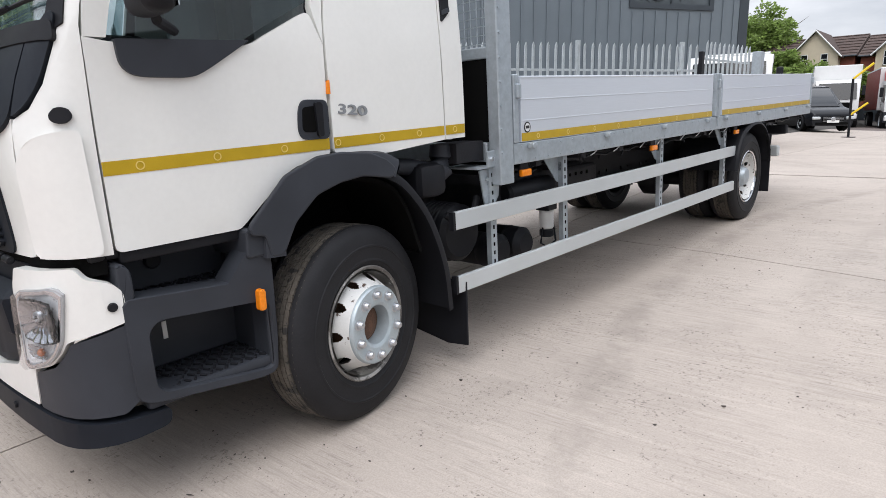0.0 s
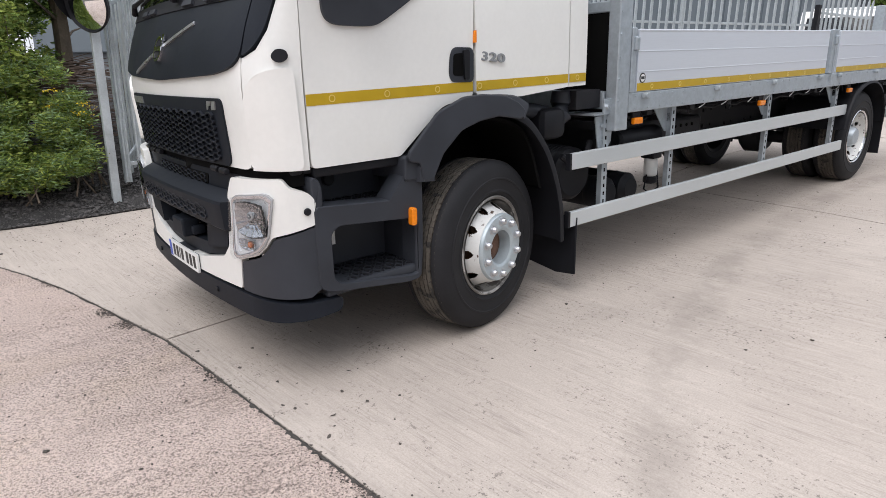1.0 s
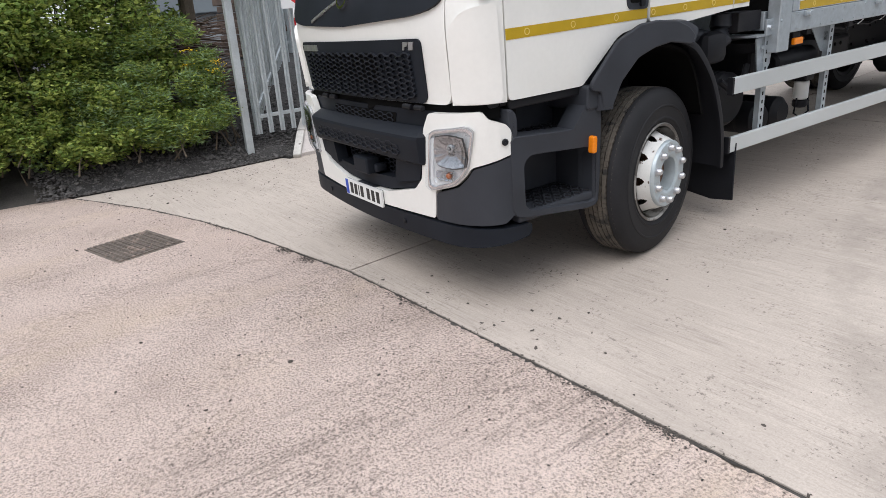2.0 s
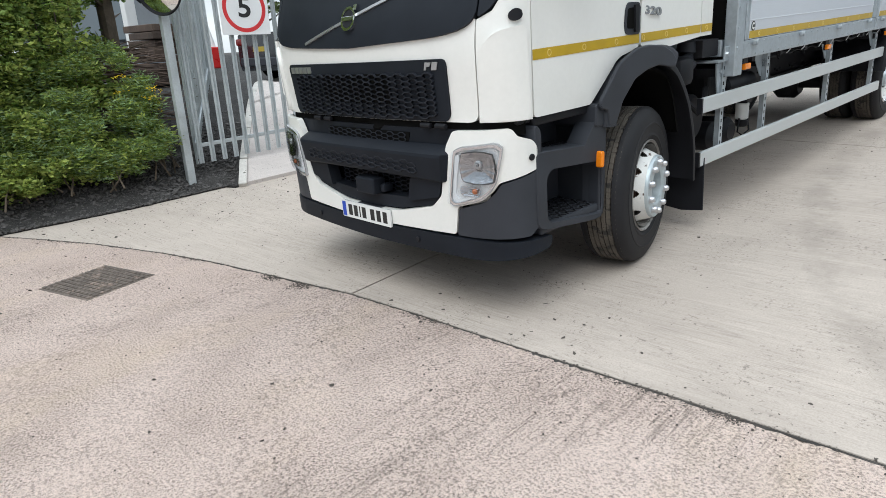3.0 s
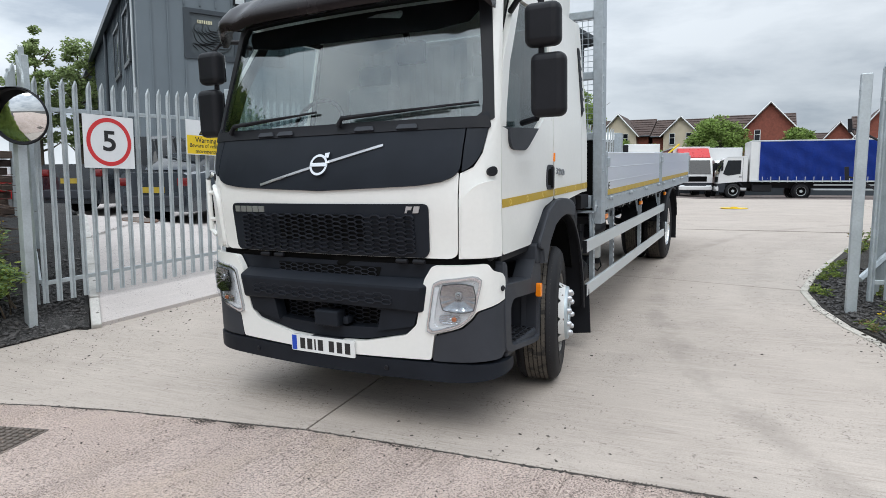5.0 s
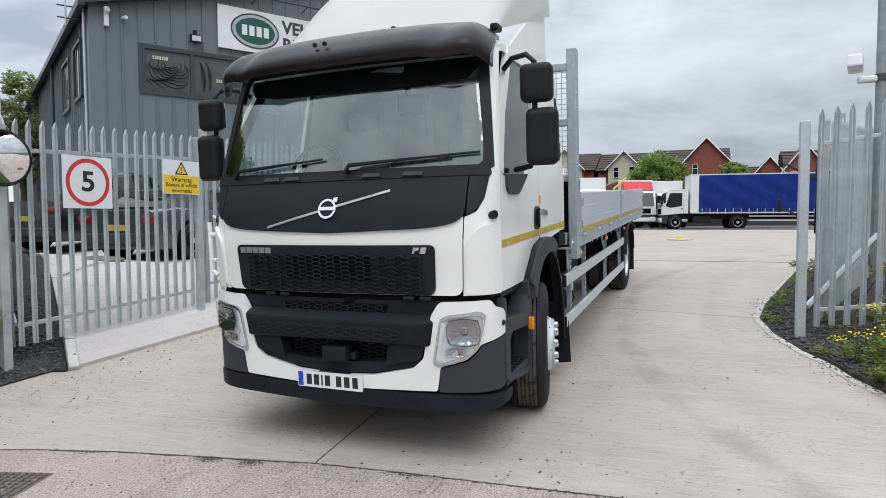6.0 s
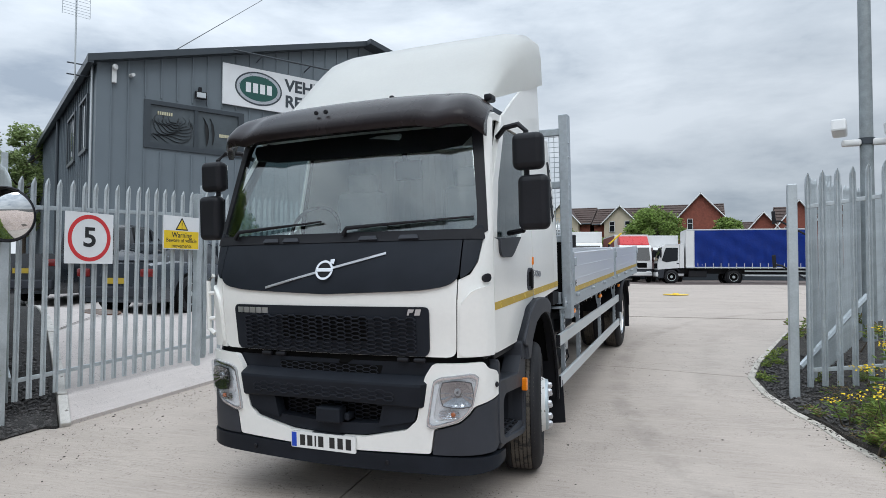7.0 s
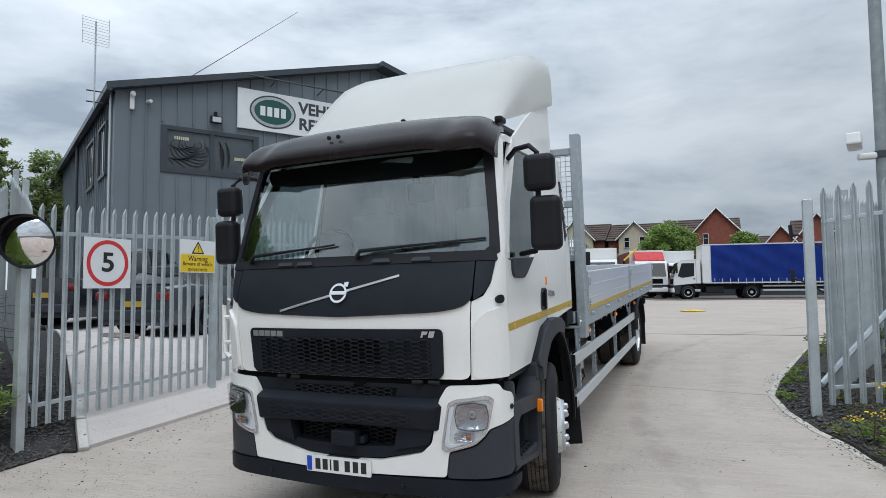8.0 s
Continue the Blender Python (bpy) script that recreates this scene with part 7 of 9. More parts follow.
# lighting pole with cameras
pole = thing("camera_pole", "tall grey steel pole carrying cameras", "pole")
px, py = 4.80, 7.6
pz = right_bank(px, py)
finish(tube(B(), [(px, py, pz - 0.1), (px, py, pz + 1.5), (px, py, pz + 9)], [0.10, 0.095, 0.08], 20), "pole_shaft", "pole", pole)
bm = cyl(B(), (px, py, 3.72), 0.115, 0.10, "z", 20)
finish(bm, "pole_band", "clad_dark", pole)
for dx, dy, tx in ((-0.34, -0.05, -0.25), (0.30, -0.05, 0.3)):
    finish(box(B(), (px + dx * 0.62, py + dy, 3.70), (0.26, 0.12, 0.10), 0.03), "camera_bracket", "upvc", pole)
    finish(box(B(), (px + dx * 1.15, py - 0.18, 3.92), (0.20, 0.32, 0.20), 0.03, Euler((radians(-12), 0, tx)).to_matrix()), "camera_housing", "upvc", pole)


# ---- leaves and plants ----
def leafy(name, colour, glow):
    """Leaf: each one its own tone, light coming a little through."""
    m = bpy.data.materials.new(name)
    m.use_nodes = True
    t = m.node_tree
    b = t.nodes["Principled BSDF"]
    b.inputs["Roughness"].default_value, b.inputs["Specular IOR Level"].default_value = 0.55, 0.3
    geo = t.nodes.new("ShaderNodeNewGeometry")
    ramp = t.nodes.new("ShaderNodeValToRGB")
    e = ramp.color_ramp.elements
    e[0].color, e[1].color = (*[c * 0.5 for c in colour], 1), (*[c * 1.5 for c in colour], 1)
    mid_e = e.new(0.55)
    mid_e.color = (*colour, 1)
    t.links.new(geo.outputs["Random Per Island"], ramp.inputs[0])
    t.links.new(ramp.outputs[0], b.inputs["Base Color"])
    tr = t.nodes.new("ShaderNodeBsdfTranslucent")
    mix = t.nodes.new("ShaderNodeMixShader")
    mix.inputs[0].default_value = glow
    t.links.new(ramp.outputs[0], tr.inputs[0])
    t.links.new(b.outputs[0], mix.inputs[1])
    t.links.new(tr.outputs[0], mix.inputs[2])
    t.links.new(mix.outputs[0], t.nodes["Material Output"].inputs[0])
    return m


M["leaf"] = leafy("leaf_green", (0.17, 0.25, 0.062), 0.45)
M["leaf_b"] = leafy("leaf_yellow_green", (0.31, 0.37, 0.09), 0.45)
M["leaf_dark"] = leafy("leaf_dark_green", (0.11, 0.17, 0.05), 0.4)
M["leaf_soft"] = leafy("leaf_grey_green", (0.25, 0.35, 0.17), 0.45)
M["leaf_poplar"] = leafy("leaf_poplar_green", (0.30, 0.37, 0.16), 0.5)
M["leaf_tree"] = leafy("leaf_tree_green", (0.24, 0.33, 0.09), 0.45)
M["leaf_dry"] = leafy("leaf_dry", (0.20, 0.15, 0.07), 0.2)


def leaf_mesh(name, places, sizes, m, parent, seed, long=1.6, label=""):
    """Folded leaves, four corners each, at the places given."""
    rg = np.random.default_rng(seed)
    n = len(places)
    d = rg.normal(size=(n, 3))
    d[:, 2] = np.abs(d[:, 2]) * 0.5 - 0.2
    d /= np.linalg.norm(d, axis=1)[:, None]
    s = np.cross(d, rg.normal(size=(n, 3)))
    s /= np.linalg.norm(s, axis=1)[:, None]
    up = np.cross(s, d)
    z = np.asarray(sizes)[:, None]
    p = np.asarray(places)
    v = np.stack([p, p + d * z * 0.5 * long + s * z * 0.42 + up * z * 0.12, p + d * z * long, p + d * z * 0.5 * long - s * z * 0.42 + up * z * 0.12], 1).reshape(-1, 3)
    k = np.arange(n)[:, None] * 4
    faces = np.concatenate([k + [0, 1, 2], k + [0, 2, 3]], 0)
    me = bpy.data.meshes.new(name)
    me.from_pydata(v.tolist(), [], faces.tolist())
    me.materials.append(M[m])
    ob = new(name, me)
    ob.parent = parent
    ob["kind"] = "stuff"
    if label:
        ob["label"] = label
    return ob


def clumps(rg, centres, count, spread):
    """Points gathered on the outside of many small clumps."""
    c = np.asarray(centres)
    pick = rg.integers(0, len(c), count)
    off = rg.normal(size=(count, 3))
    off /= np.linalg.norm(off, axis=1)[:, None]
    r = spread * rg.uniform(0.55, 1.05, (count, 1)) * rg.uniform(0.6, 1.2, len(c))[pick][:, None]
    return c[pick] + off * r * [1, 1, 0.8]


def tree(name, label, at, height, crown_w, crown_lo, seed, m="leaf", leaves=9000, size=0.16, blobs=60):
    top = thing(name, label, "tree", pose(*at))
    rs, rg = random.Random(seed), np.random.default_rng(seed)
    bm = tube(B(), [(0, 0, -0.3), (0.05, 0, height * 0.25), (-0.05, 0.05, height * 0.55), (0, 0, height * 0.9)], [height * 0.022, height * 0.017, height * 0.011, 0.02], 9)
    tips = []
    for k in range(14):
        z = height * rs.uniform(0.22, 0.75)
        a = rs.uniform(0, 6.28)
        r = crown_w * rs.uniform(0.25, 0.5)
        tip = (r * math.cos(a), r * math.sin(a), z + r * rs.uniform(0.4, 1.0))
        tube(bm, [(0, 0, z), (tip[0] * 0.5, tip[1] * 0.5, z + (tip[2] - z) * 0.35), tip], [height * 0.008, height * 0.005, 0.01], 6)
        tips.append(tip)
    finish(bm, "trunk", "bark", top)
    cs = []
    while len(cs) < blobs:
        p = rg.normal(size=3)
        p /= np.linalg.norm(p)
        p *= rg.uniform(0.35, 1.0) ** 0.5
        z = crown_lo + (height - crown_lo) * (0.5 + 0.5 * p[2])
        taper = 1 - 0.35 * max(0, p[2])
        cs.append((p[0] * crown_w / 2 * taper * rg.uniform(0.8, 1.1), p[1] * crown_w / 2 * taper, z))
    pts = clumps(rg, cs, leaves, crown_w * 0.13)
    leaf_mesh("crown", pts, size * rg.uniform(0.6, 1.3, leaves), m, top, seed)
    return top


def shrub(name, label, centres, spread, leaves, size, seed, mats=("leaf",), stems=30, base=None, category="bush", long=1.6):
    """Stems from the ground to leafy clumps."""
    top = thing(name, label, category)
    rs, rg = random.Random(seed), np.random.default_rng(seed)
    bm = B()
    for k in range(stems):
        c = rs.choice(centres)
        f = (c[0] + rs.uniform(-0.25, 0.25), c[1] + rs.uniform(-0.25, 0.25), base(c[0], c[1]) - 0.05)
        tube(bm, [f, ((f[0] + c[0]) / 2 + rs.uniform(-0.1, 0.1), (f[1] + c[1]) / 2 + rs.uniform(-0.1, 0.1), (f[2] + c[2]) / 2), c], [0.012, 0.008, 0.003], 5)
    tagged(finish(bm, "stems", "bark", top), kind="stuff")
    for k, m in enumerate(mats):
        n = leaves // len(mats)
        pts = clumps(rg, centres, n, spread)
        leaf_mesh("foliage", pts, size * rg.uniform(0.5, 1.35, n), m, top, seed + k, long)
    return top


# dense hedge on the bank beside the gate
rs = random.Random(21)
def hedge_centres(n, xa, xb, ya, yb, top_of, seed, low=0.0):
    r = random.Random(seed)
    out = []
    for _ in range(n):
        x, y = r.uniform(xa, xb), r.uniform(ya, yb)
        g = bank(x, y)
        out.append((x, y, g + low + (top_of(x, y) - low) * r.random() ** 0.45))
    return out


def tall(x, y):
    front = -4.4 - 0.50 * max(0.0, min(1.0, (y + 1.7) / 0.9))
    return max(0.25, min(3.7, 0.45 + 4.6 * (front - x)))


shrub("hedge", "dense mixed green hedge with bramble on the bank", hedge_centres(620, -6.6, -4.5, -4.6, -0.05, tall, 5), 0.24, 150000, 0.043, 31, ("leaf", "leaf_b", "leaf", "leaf_b"), 90, bank)
shrub("hedge", "tall tangled hedge growing behind the bramble", hedge_centres(360, -8.2, -5.7, -4.8, 0.28, lambda x, y: 4.0 - 1.2 * max(0, y + 0.4), 6, 0.3), 0.30, 80000, 0.062, 41, ("leaf_dark", "leaf", "leaf_b"), 60, bank)
shrub("weed_clump", "low feathery grey-green weeds at the hedge foot", hedge_centres(110, -5.3, -4.3, -1.3, 0.3, lambda x, y: min(1.15, 0.35 + 1.2 * (-4.3 - x)), 7), 0.15, 46000, 0.019, 51, ("leaf_b", "leaf", "leaf_soft"), 50, bank, "weeds", 3.4)
shrub("bramble", "yellow-green bramble trailing down the bank", hedge_centres(150, -5.2, -4.22, -4.6, -0.9, lambda x, y: min(1.5, 0.22 + 1.5 * (-4.2 - x)), 8), 0.15, 42000, 0.034, 55, ("leaf_b", "leaf_b", "leaf"), 12, bank)
shrub("bramble", "low green growth hiding the foot of the hedge", hedge_centres(210, -5.5, -4.45, -4.4, -0.35, lambda x, y: min(0.75, 0.12 + 1.1 * (-4.4 - x)), 18), 0.16, 46000, 0.034, 58, ("leaf", "leaf_b", "leaf_soft"), 6, bank)
# old stem standing in the end of the hedge
stem = thing("hedge_tree", "brown ivy-clad stem standing in the end of the hedge", "tree")
bm = tube(B(), [(-6.30, 0.42, bank(-6.3, 0.42) - 0.1), (-6.28, 0.45, 1.3), (-6.33, 0.47, 2.1), (-6.27, 0.44, 3.0), (-6.2, 0.4, 4.2)], [0.13, 0.11, 0.10, 0.085, 0.05], 10)
rt = random.Random(77)
for v in bm.verts:
    v.co += Vector((rt.uniform(-1, 1), rt.uniform(-1, 1), 0)) * 0.014
for z, a, l in ((1.5, 0.4, 0.7), (1.9, 2.6, 0.8), (2.2, -0.7, 0.9), (2.5, 1.6, 0.7), (2.8, 3.9, 0.9), (3.2, 0.9, 0.8)):
    q = Vector((math.cos(a), math.sin(a), 0.35)) * l
    o = Vector((-6.29, 0.45, z))
    tube(bm, [o, o + q * 0.5 + Vector((0, 0, 0.06)), o + q], [0.024, 0.015, 0.005], 6)
finish(bm, "trunk", "bark", stem)
gl = np.random.default_rng(78)
leaf_mesh("foliage", clumps(gl, [(-6.2 + rt.uniform(-0.4, 0.35), 0.2 + rt.uniform(-0.5, 0.42), rt.uniform(2.2, 4.0)) for _ in range(26)], 4200, 0.16), 0.045 * gl.uniform(0.6, 1.3, 4200), "leaf", stem, 79)
# dead sticks piled behind the hedge
stk = thing("brushwood", "brown dead branches stacked beside the gate post", "branches")
bm = B()
for k in range(150):
    x, y, z = rs.uniform(-6.4, -5.5), rs.uniform(0.1, 0.75), rs.uniform(0.0, 0.95)
    z += bank(x, y)
    l = rs.uniform(0.5, 1.1)
    tube(bm, [(x - 0.35 * l, y - 0.5 * l, z + rs.uniform(-0.1, 0.1)), (x, y, z + rs.uniform(-0.03, 0.05)), (x + 0.3 * l, y + 0.45 * l, z + rs.uniform(-0.12, 0.12))], [0.009, 0.008, 0.003], 4)
tagged(finish(bm, "stick", "wood", stk), kind="stuff")


def ragwort(at, height, seed, base, n=7, label="tall weed with flat yellow flower heads"):
    """A stem with feathery leaves and a flat head of small flowers."""
    top = thing("ragwort", label, "weed", group="ragwort plants")
    r, rg = random.Random(seed), np.random.default_rng(seed)
    bm, fl, lv = B(), [], []
    x, y = at
    g = base(x, y)
    for k in range(n):
        dx, dy = r.uniform(-0.16, 0.16), r.uniform(-0.16, 0.16)
        h = height * r.uniform(0.7, 1.05)
        tube(bm, [(x + dx * 0.3, y + dy * 0.3, g - 0.03), (x + dx * 0.7, y + dy * 0.7, g + h * 0.55), (x + dx, y + dy, g + h)], [0.006, 0.005, 0.003], 5)
        for _ in range(26):
            t = r.uniform(0.05, 0.9)
            lv.append((x + dx * t + r.gauss(0, 0.04), y + dy * t + r.gauss(0, 0.04), g + h * t))
        for _ in range(20):
            fl.append((x + dx + r.gauss(0, 0.045), y + dy + r.gauss(0, 0.045), g + h + r.uniform(-0.02, 0.03)))
    tagged(finish(bm, "stems", "bark", top), kind="stuff")
    leaf_mesh("foliage", lv, 0.027 * rg.uniform(0.6, 1.4, len(lv)), "leaf", top, seed, 3.4)
    bm = B()
    for p in fl:
        m = Matrix.Translation(p) @ Euler((r.uniform(-0.6, 0.6), r.uniform(-0.6, 0.6), r.uniform(0, 6))).to_matrix().to_4x4() @ Matrix.Diagonal((0.011, 0.011, 0.004, 1))
        bmesh.ops.create_icosphere(bm, subdivisions=1, radius=1, matrix=m)
    tagged(finish(bm, "flowers", "flower", top), kind="stuff")


ragwort((-4.72, 0.30), 0.82, 1, bank)
ragwort((-4.86, 0.12), 0.95, 2, bank, 5)
for k, (x, y, h) in enumerate(((4.25, 3.9, 0.75), (4.55, 3.35, 0.8), (4.05, 2.62, 0.3), (3.98, 3.5, 0.5), (4.2, 3.05, 0.5), (4.9, 3.8, 0.8), (4.45, 2.75, 0.7))):
    ragwort((x, y), h, 10 + k, right_bank, 3 if x < 4.1 else 6)


def bed_centres(n, seed, xa, xb, ya, yb, top_of):
    r = random.Random(seed)
    return [(x, y, right_bank(x, y) + top_of * r.random()) for x, y in ((r.uniform(xa, xb), r.uniform(ya, yb)) for _ in range(n))]


shrub("weed_clump", "green weeds in the planting bed", bed_centres(46, 3, 3.8, 5.2, 2.2, 3.4, 0.30), 0.10, 8500, 0.015, 61, ("leaf", "leaf_b"), 50, right_bank, "weeds", 3.2)
shrub("weed_clump", "dry straggling grass and weeds in the bed", bed_centres(90, 8, 3.65, 5.6, 2.0, 4.3, 0.10), 0.12, 6500, 0.013, 66, ("leaf_dry", "leaf", "leaf_dry"), 40, right_bank, "weeds", 3.6)
shrub("weed_clump", "sparse weeds behind the gate", bed_centres(50, 5, 3.7, 6.5, 4.8, 8.5, 0.4), 0.10, 6000, 0.024, 63, ("leaf", "leaf_dry", "leaf_b"), 40, right_bank, "weeds", 2.8)
def tuft(label, spots, leaves, seed, mats):
    """Low ground weeds, leaves only, hugging the soil."""
    top = thing("weed_clump", label, "weeds")
    rg = np.random.default_rng(seed)
    spots = [(x, y, right_bank(x, y) + h) for x, y, h in spots]
    for k, m in enumerate(mats):
        leaf_mesh("foliage", clumps(rg, spots, leaves, 0.07), 0.016 * rg.uniform(0.5, 1.4, leaves), m, top, seed + k, 3.0)


tuft("low green weeds along the kerb corner", [(3.12, 5.25, 0.03), (3.2, 5.1, 0.02), (3.22, 5.9, 0.04), (3.3, 6.2, 0.05), (3.38, 6.5, 0.06), (3.5, 6.75, 0.06), (3.4, 6.1, 0.03)], 420, 71, ("leaf", "leaf_b"))
tuft("small green weed at the kerb edge", [(3.43, 3.8, 0.01), (3.47, 3.68, 0.01), (3.5, 3.55, 0.01)], 110, 74, ("leaf", "leaf_dry"))
tuft("bushy green weed at the end of the kerb", [(3.74, 2.62, 0.05), (3.8, 2.5, 0.1), (3.85, 2.7, 0.14), (3.82, 2.4, 0.06), (3.9, 2.55, 0.2), (3.95, 2.7, 0.25)], 520, 77, ("leaf", "leaf_b", "leaf_dry"))
ragwort((3.68, 3.25), 0.28, 31, right_bank, 2)
ragwort((3.9, 2.66), 0.5, 32, right_bank, 2)

# ---- the grey metal-clad unit ----
UX = Vector((0.515, 0.857, 0)).normalized()
VX = Vector((-0.868, 0.497, 0)).normalized()
unit = thing("warehouse", "two-storey grey metal-clad industrial unit with gable and sign", "building")
F0 = 1.0
W_U, D_U, EAVE, RIDGE = 20.4, 34.0, 8.80, 11.50


def ub(a, b, z):
    """A place of the unit: a along the gable, b back, z up."""
    return Vector((-16.5, 11.06, 0)) + UX * a + VX * b + Vector((0, 0, z))


def upanel(name, pts, m, parent, thick=0.15, label=""):
    """A wall piece between corners given in unit places, thickened backwards."""
    bm = bmesh.new()
    f = bm.faces.new([bm.verts.new(ub(*p)) for p in pts])
    f.normal_update()
    n = f.normal.copy()
    got = bmesh.ops.extrude_face_region(bm, geom=[f])["geom"]
    for v in got:
        if isinstance(v, bmesh.types.BMVert):
            v.co -= n * thick
    return finish(bm, name, m, parent, label)


WINS = [(1.62, 4.85, 6.15, 7.62), (14.85, 18.5, 6.15, 7.62)]
# gable wall, cut round the windows
cols_u = [0, 1.62, 4.85, W_U / 2, 14.85, 18.5, W_U]
def top_at(a):
    return EAVE + (RIDGE - EAVE) * (1 - abs(a - W_U / 2) / (W_U / 2))


gable = upanel("wall", [(0, 0, F0 - 1), (1.62, 0, F0 - 1), (1.62, 0, top_at(1.62)), (0, 0, EAVE)], "cladding", unit, label="grey ribbed gable wall")
for a, b in ((1.62, 4.85), (4.85, W_U / 2), (W_U / 2, 14.85), (14.85, 18.5), (18.5, W_U)):
    w = next((q for q in WINS if abs(q[0] - a) < 0.01), None)
    if w:
        upanel("wall_below", [(a, 0, F0 - 1), (b, 0, F0 - 1), (b, 0, w[2]), (a, 0, w[2])], "cladding", gable)
        upanel("wall_above", [(a, 0, w[3]), (b, 0, w[3]), (b, 0, top_at(b)), (a, 0, top_at(a))], "cladding", gable)
    else:
        upanel("wall_piece", [(a, 0, F0 - 1), (b, 0, F0 - 1), (b, 0, top_at(b)), (a, 0, top_at(a))], "cladding", gable)


def ubox(a0, a1, b0, b1, z0, z1, bm=None):
    bm = bm or B()
    m = axes(ub(0, 0, 0), UX, VX)
    q = [[UX * a + VX * b for a, b in ((a0, b0), (a1, b0), (a1, b1), (a0, b1))]]
    base = [ub(a, b, z0) for a, b in ((a0, b0), (a1, b0), (a1, b1), (a0, b1))]
    tops = [ub(a, b, z1) for a, b in ((a0, b0), (a1, b0), (a1, b1), (a0, b1))]
    lo, hi = [bm.verts.new(p) for p in base], [bm.verts.new(p) for p in tops]
    bm.faces.new(lo[::-1])
    bm.faces.new(hi)
    for k in range(4):
        bm.faces.new((lo[k], lo[(k + 1) % 4], hi[(k + 1) % 4], hi[k]))
    return bm


for k in range(38):
    a = 0.42 + 0.535 * k
    if a > W_U - 0.2:
        break
    w = next((q for q in WINS if q[0] - 0.3 < a < q[1] + 0.3), None)
    for z0, z1 in ([(0.5, w[2] - 0.25), (w[3] + 0.2, top_at(a) - 0.05)] if w else [(0.5, top_at(a) - 0.05)]):
        finish(ubox(a - 0.022, a + 0.022, -0.05, 0.0, z0, z1), "seam", "cladding", gable)
finish(ubox(-0.03, 0.42, -0.03, 0.002, 0.5, EAVE - 0.05), "corner_flashing", "cladding", unit)
finish(ubox(W_U - 0.42, W_U + 0.03, -0.03, 0.002, 0.5, EAVE - 0.05), "corner_flashing", "clad_dark", unit)
for a0, a1, z0, z1 in WINS:
    win = upanel("window", [(a0, 0.02, z0), (a1, 0.02, z0), (a1, 0.02, z1), (a0, 0.02, z1)], "film_pane", unit, 0.03, "window, grey for the reflected sky, with dark swirling film on it")
    for p in ((a0 - 0.16, a0 + 0.05, z0 - 0.15, z1 + 0.1), (a1 - 0.05, a1 + 0.16, z0 - 0.15, z1 + 0.1)):
        finish(ubox(p[0], p[1], -0.06, 0.0, p[2], p[3]), "window_frame", "clad_dark", win)
    for p in ((a0, a1, z1 - 0.05, z1 + 0.1), (a0, a1, z0 - 0.15, z0 + 0.05)):
        finish(ubox(p[0], p[1], -0.058, 0.0, p[2], p[3]), "window_frame", "clad_dark", win)
    m_a = (a0 + a1) / 2
    finish(ubox(m_a - 0.06, m_a + 0.06, -0.05, 0.0, z0, z1), "mullion", "clad_dark", win)
    # dark swirls printed on the film: wavy rings about a centre, and a bent stroke in the other half
    ca, cz, hh = a0 + 0.26 * (a1 - a0), (z0 + z1) / 2 - 0.1, (z1 - z0) / 2
    for k in range(11):
        q = 0.14 + 0.085 * k
        pts = []
        for j in range(29):
            t = math.pi * (1.02 + 0.96 * j / 28) if k % 2 else math.pi * (0.85 + 1.3 * j / 28)
            w = 1 + 0.10 * math.sin(5 * t + k)
            a, z = ca + 1.25 * q * w * math.cos(t), cz + 0.35 + 0.95 * q * w * math.sin(t)
            if a0 + 0.08 < a < m_a - 0.10 and z0 + 0.08 < z < z1 - 0.08:
                pts.append(ub(a, -0.006, z))
            elif len(pts) > 2:
                break
            else:
                pts = []
        if len(pts) > 2:
            finish(tube(B(), pts, [0.008 + 0.022 * math.sin(math.pi * j / (len(pts) - 1)) for j in range(len(pts))], 6, flat=0.3), "window_film", "ink", win)
    for dx, thick in ((0.0, 0.09), (0.22, 0.05)):
        pts = [ub(m_a + 0.25 + dx + 0.50 * t - 0.35 * t * t, -0.006, z1 - 0.25 - (z1 - z0 - 0.4) * abs(t - 0.25 * dx) ** 1.2) for t in [k / 9 for k in range(10)]]
        finish(tube(B(), pts, [0.012 + thick * math.sin(math.pi * k / 9) for k in range(10)], 6, flat=0.2), "window_film", "ink", win)
    # cream bars painted on the panes as reflections of strip lights inside
    for a in (a0 + 0.3, a1 - 0.75):
        for k in range(7):
            finish(ubox(a + 0.075 * k, a + 0.05 + 0.075 * k, -0.004, 0.012, z1 - 0.38 - (0.55 if a > a0 + 1 else 0), z1 - 0.26 - (0.55 if a > a0 + 1 else 0)), "film_stripe", "cream_film", win)
# left side wall, with windows and pipes
sidew = upanel("side_wall", [(0.0, 0.15, F0 - 1), (0.0, D_U, F0 - 1), (0.0, D_U, EAVE), (0.0, 0.15, EAVE)], "cladding", unit, -0.15, "grey ribbed side wall")
k = 0
while 0.7 + 0.55 * k < D_U:
    b = 0.7 + 0.55 * k
    finish(ubox(-0.05, 0.0, b - 0.022, b + 0.022, 0.5, EAVE - 0.05), "seam", "cladding", sidew)
    k += 1
for b0, b1 in ((1.65, 3.3), (4.75, 6.8)):
    win = finish(ubox(-0.03, -0.01, b0, b1, 6.1, 7.9), "window", "pane", unit, "dark side window in grey frame")
    for p in ((b0 - 0.10, b0, 6.0, 8.0), (b1, b1 + 0.10, 6.0, 8.0), (b0, b1, 7.9, 8.0), (b0, b1, 5.95, 6.1)):
        finish(ubox(-0.10, -0.0, p[0], p[1], p[2], p[3]), "window_frame", "clad_dark", win)
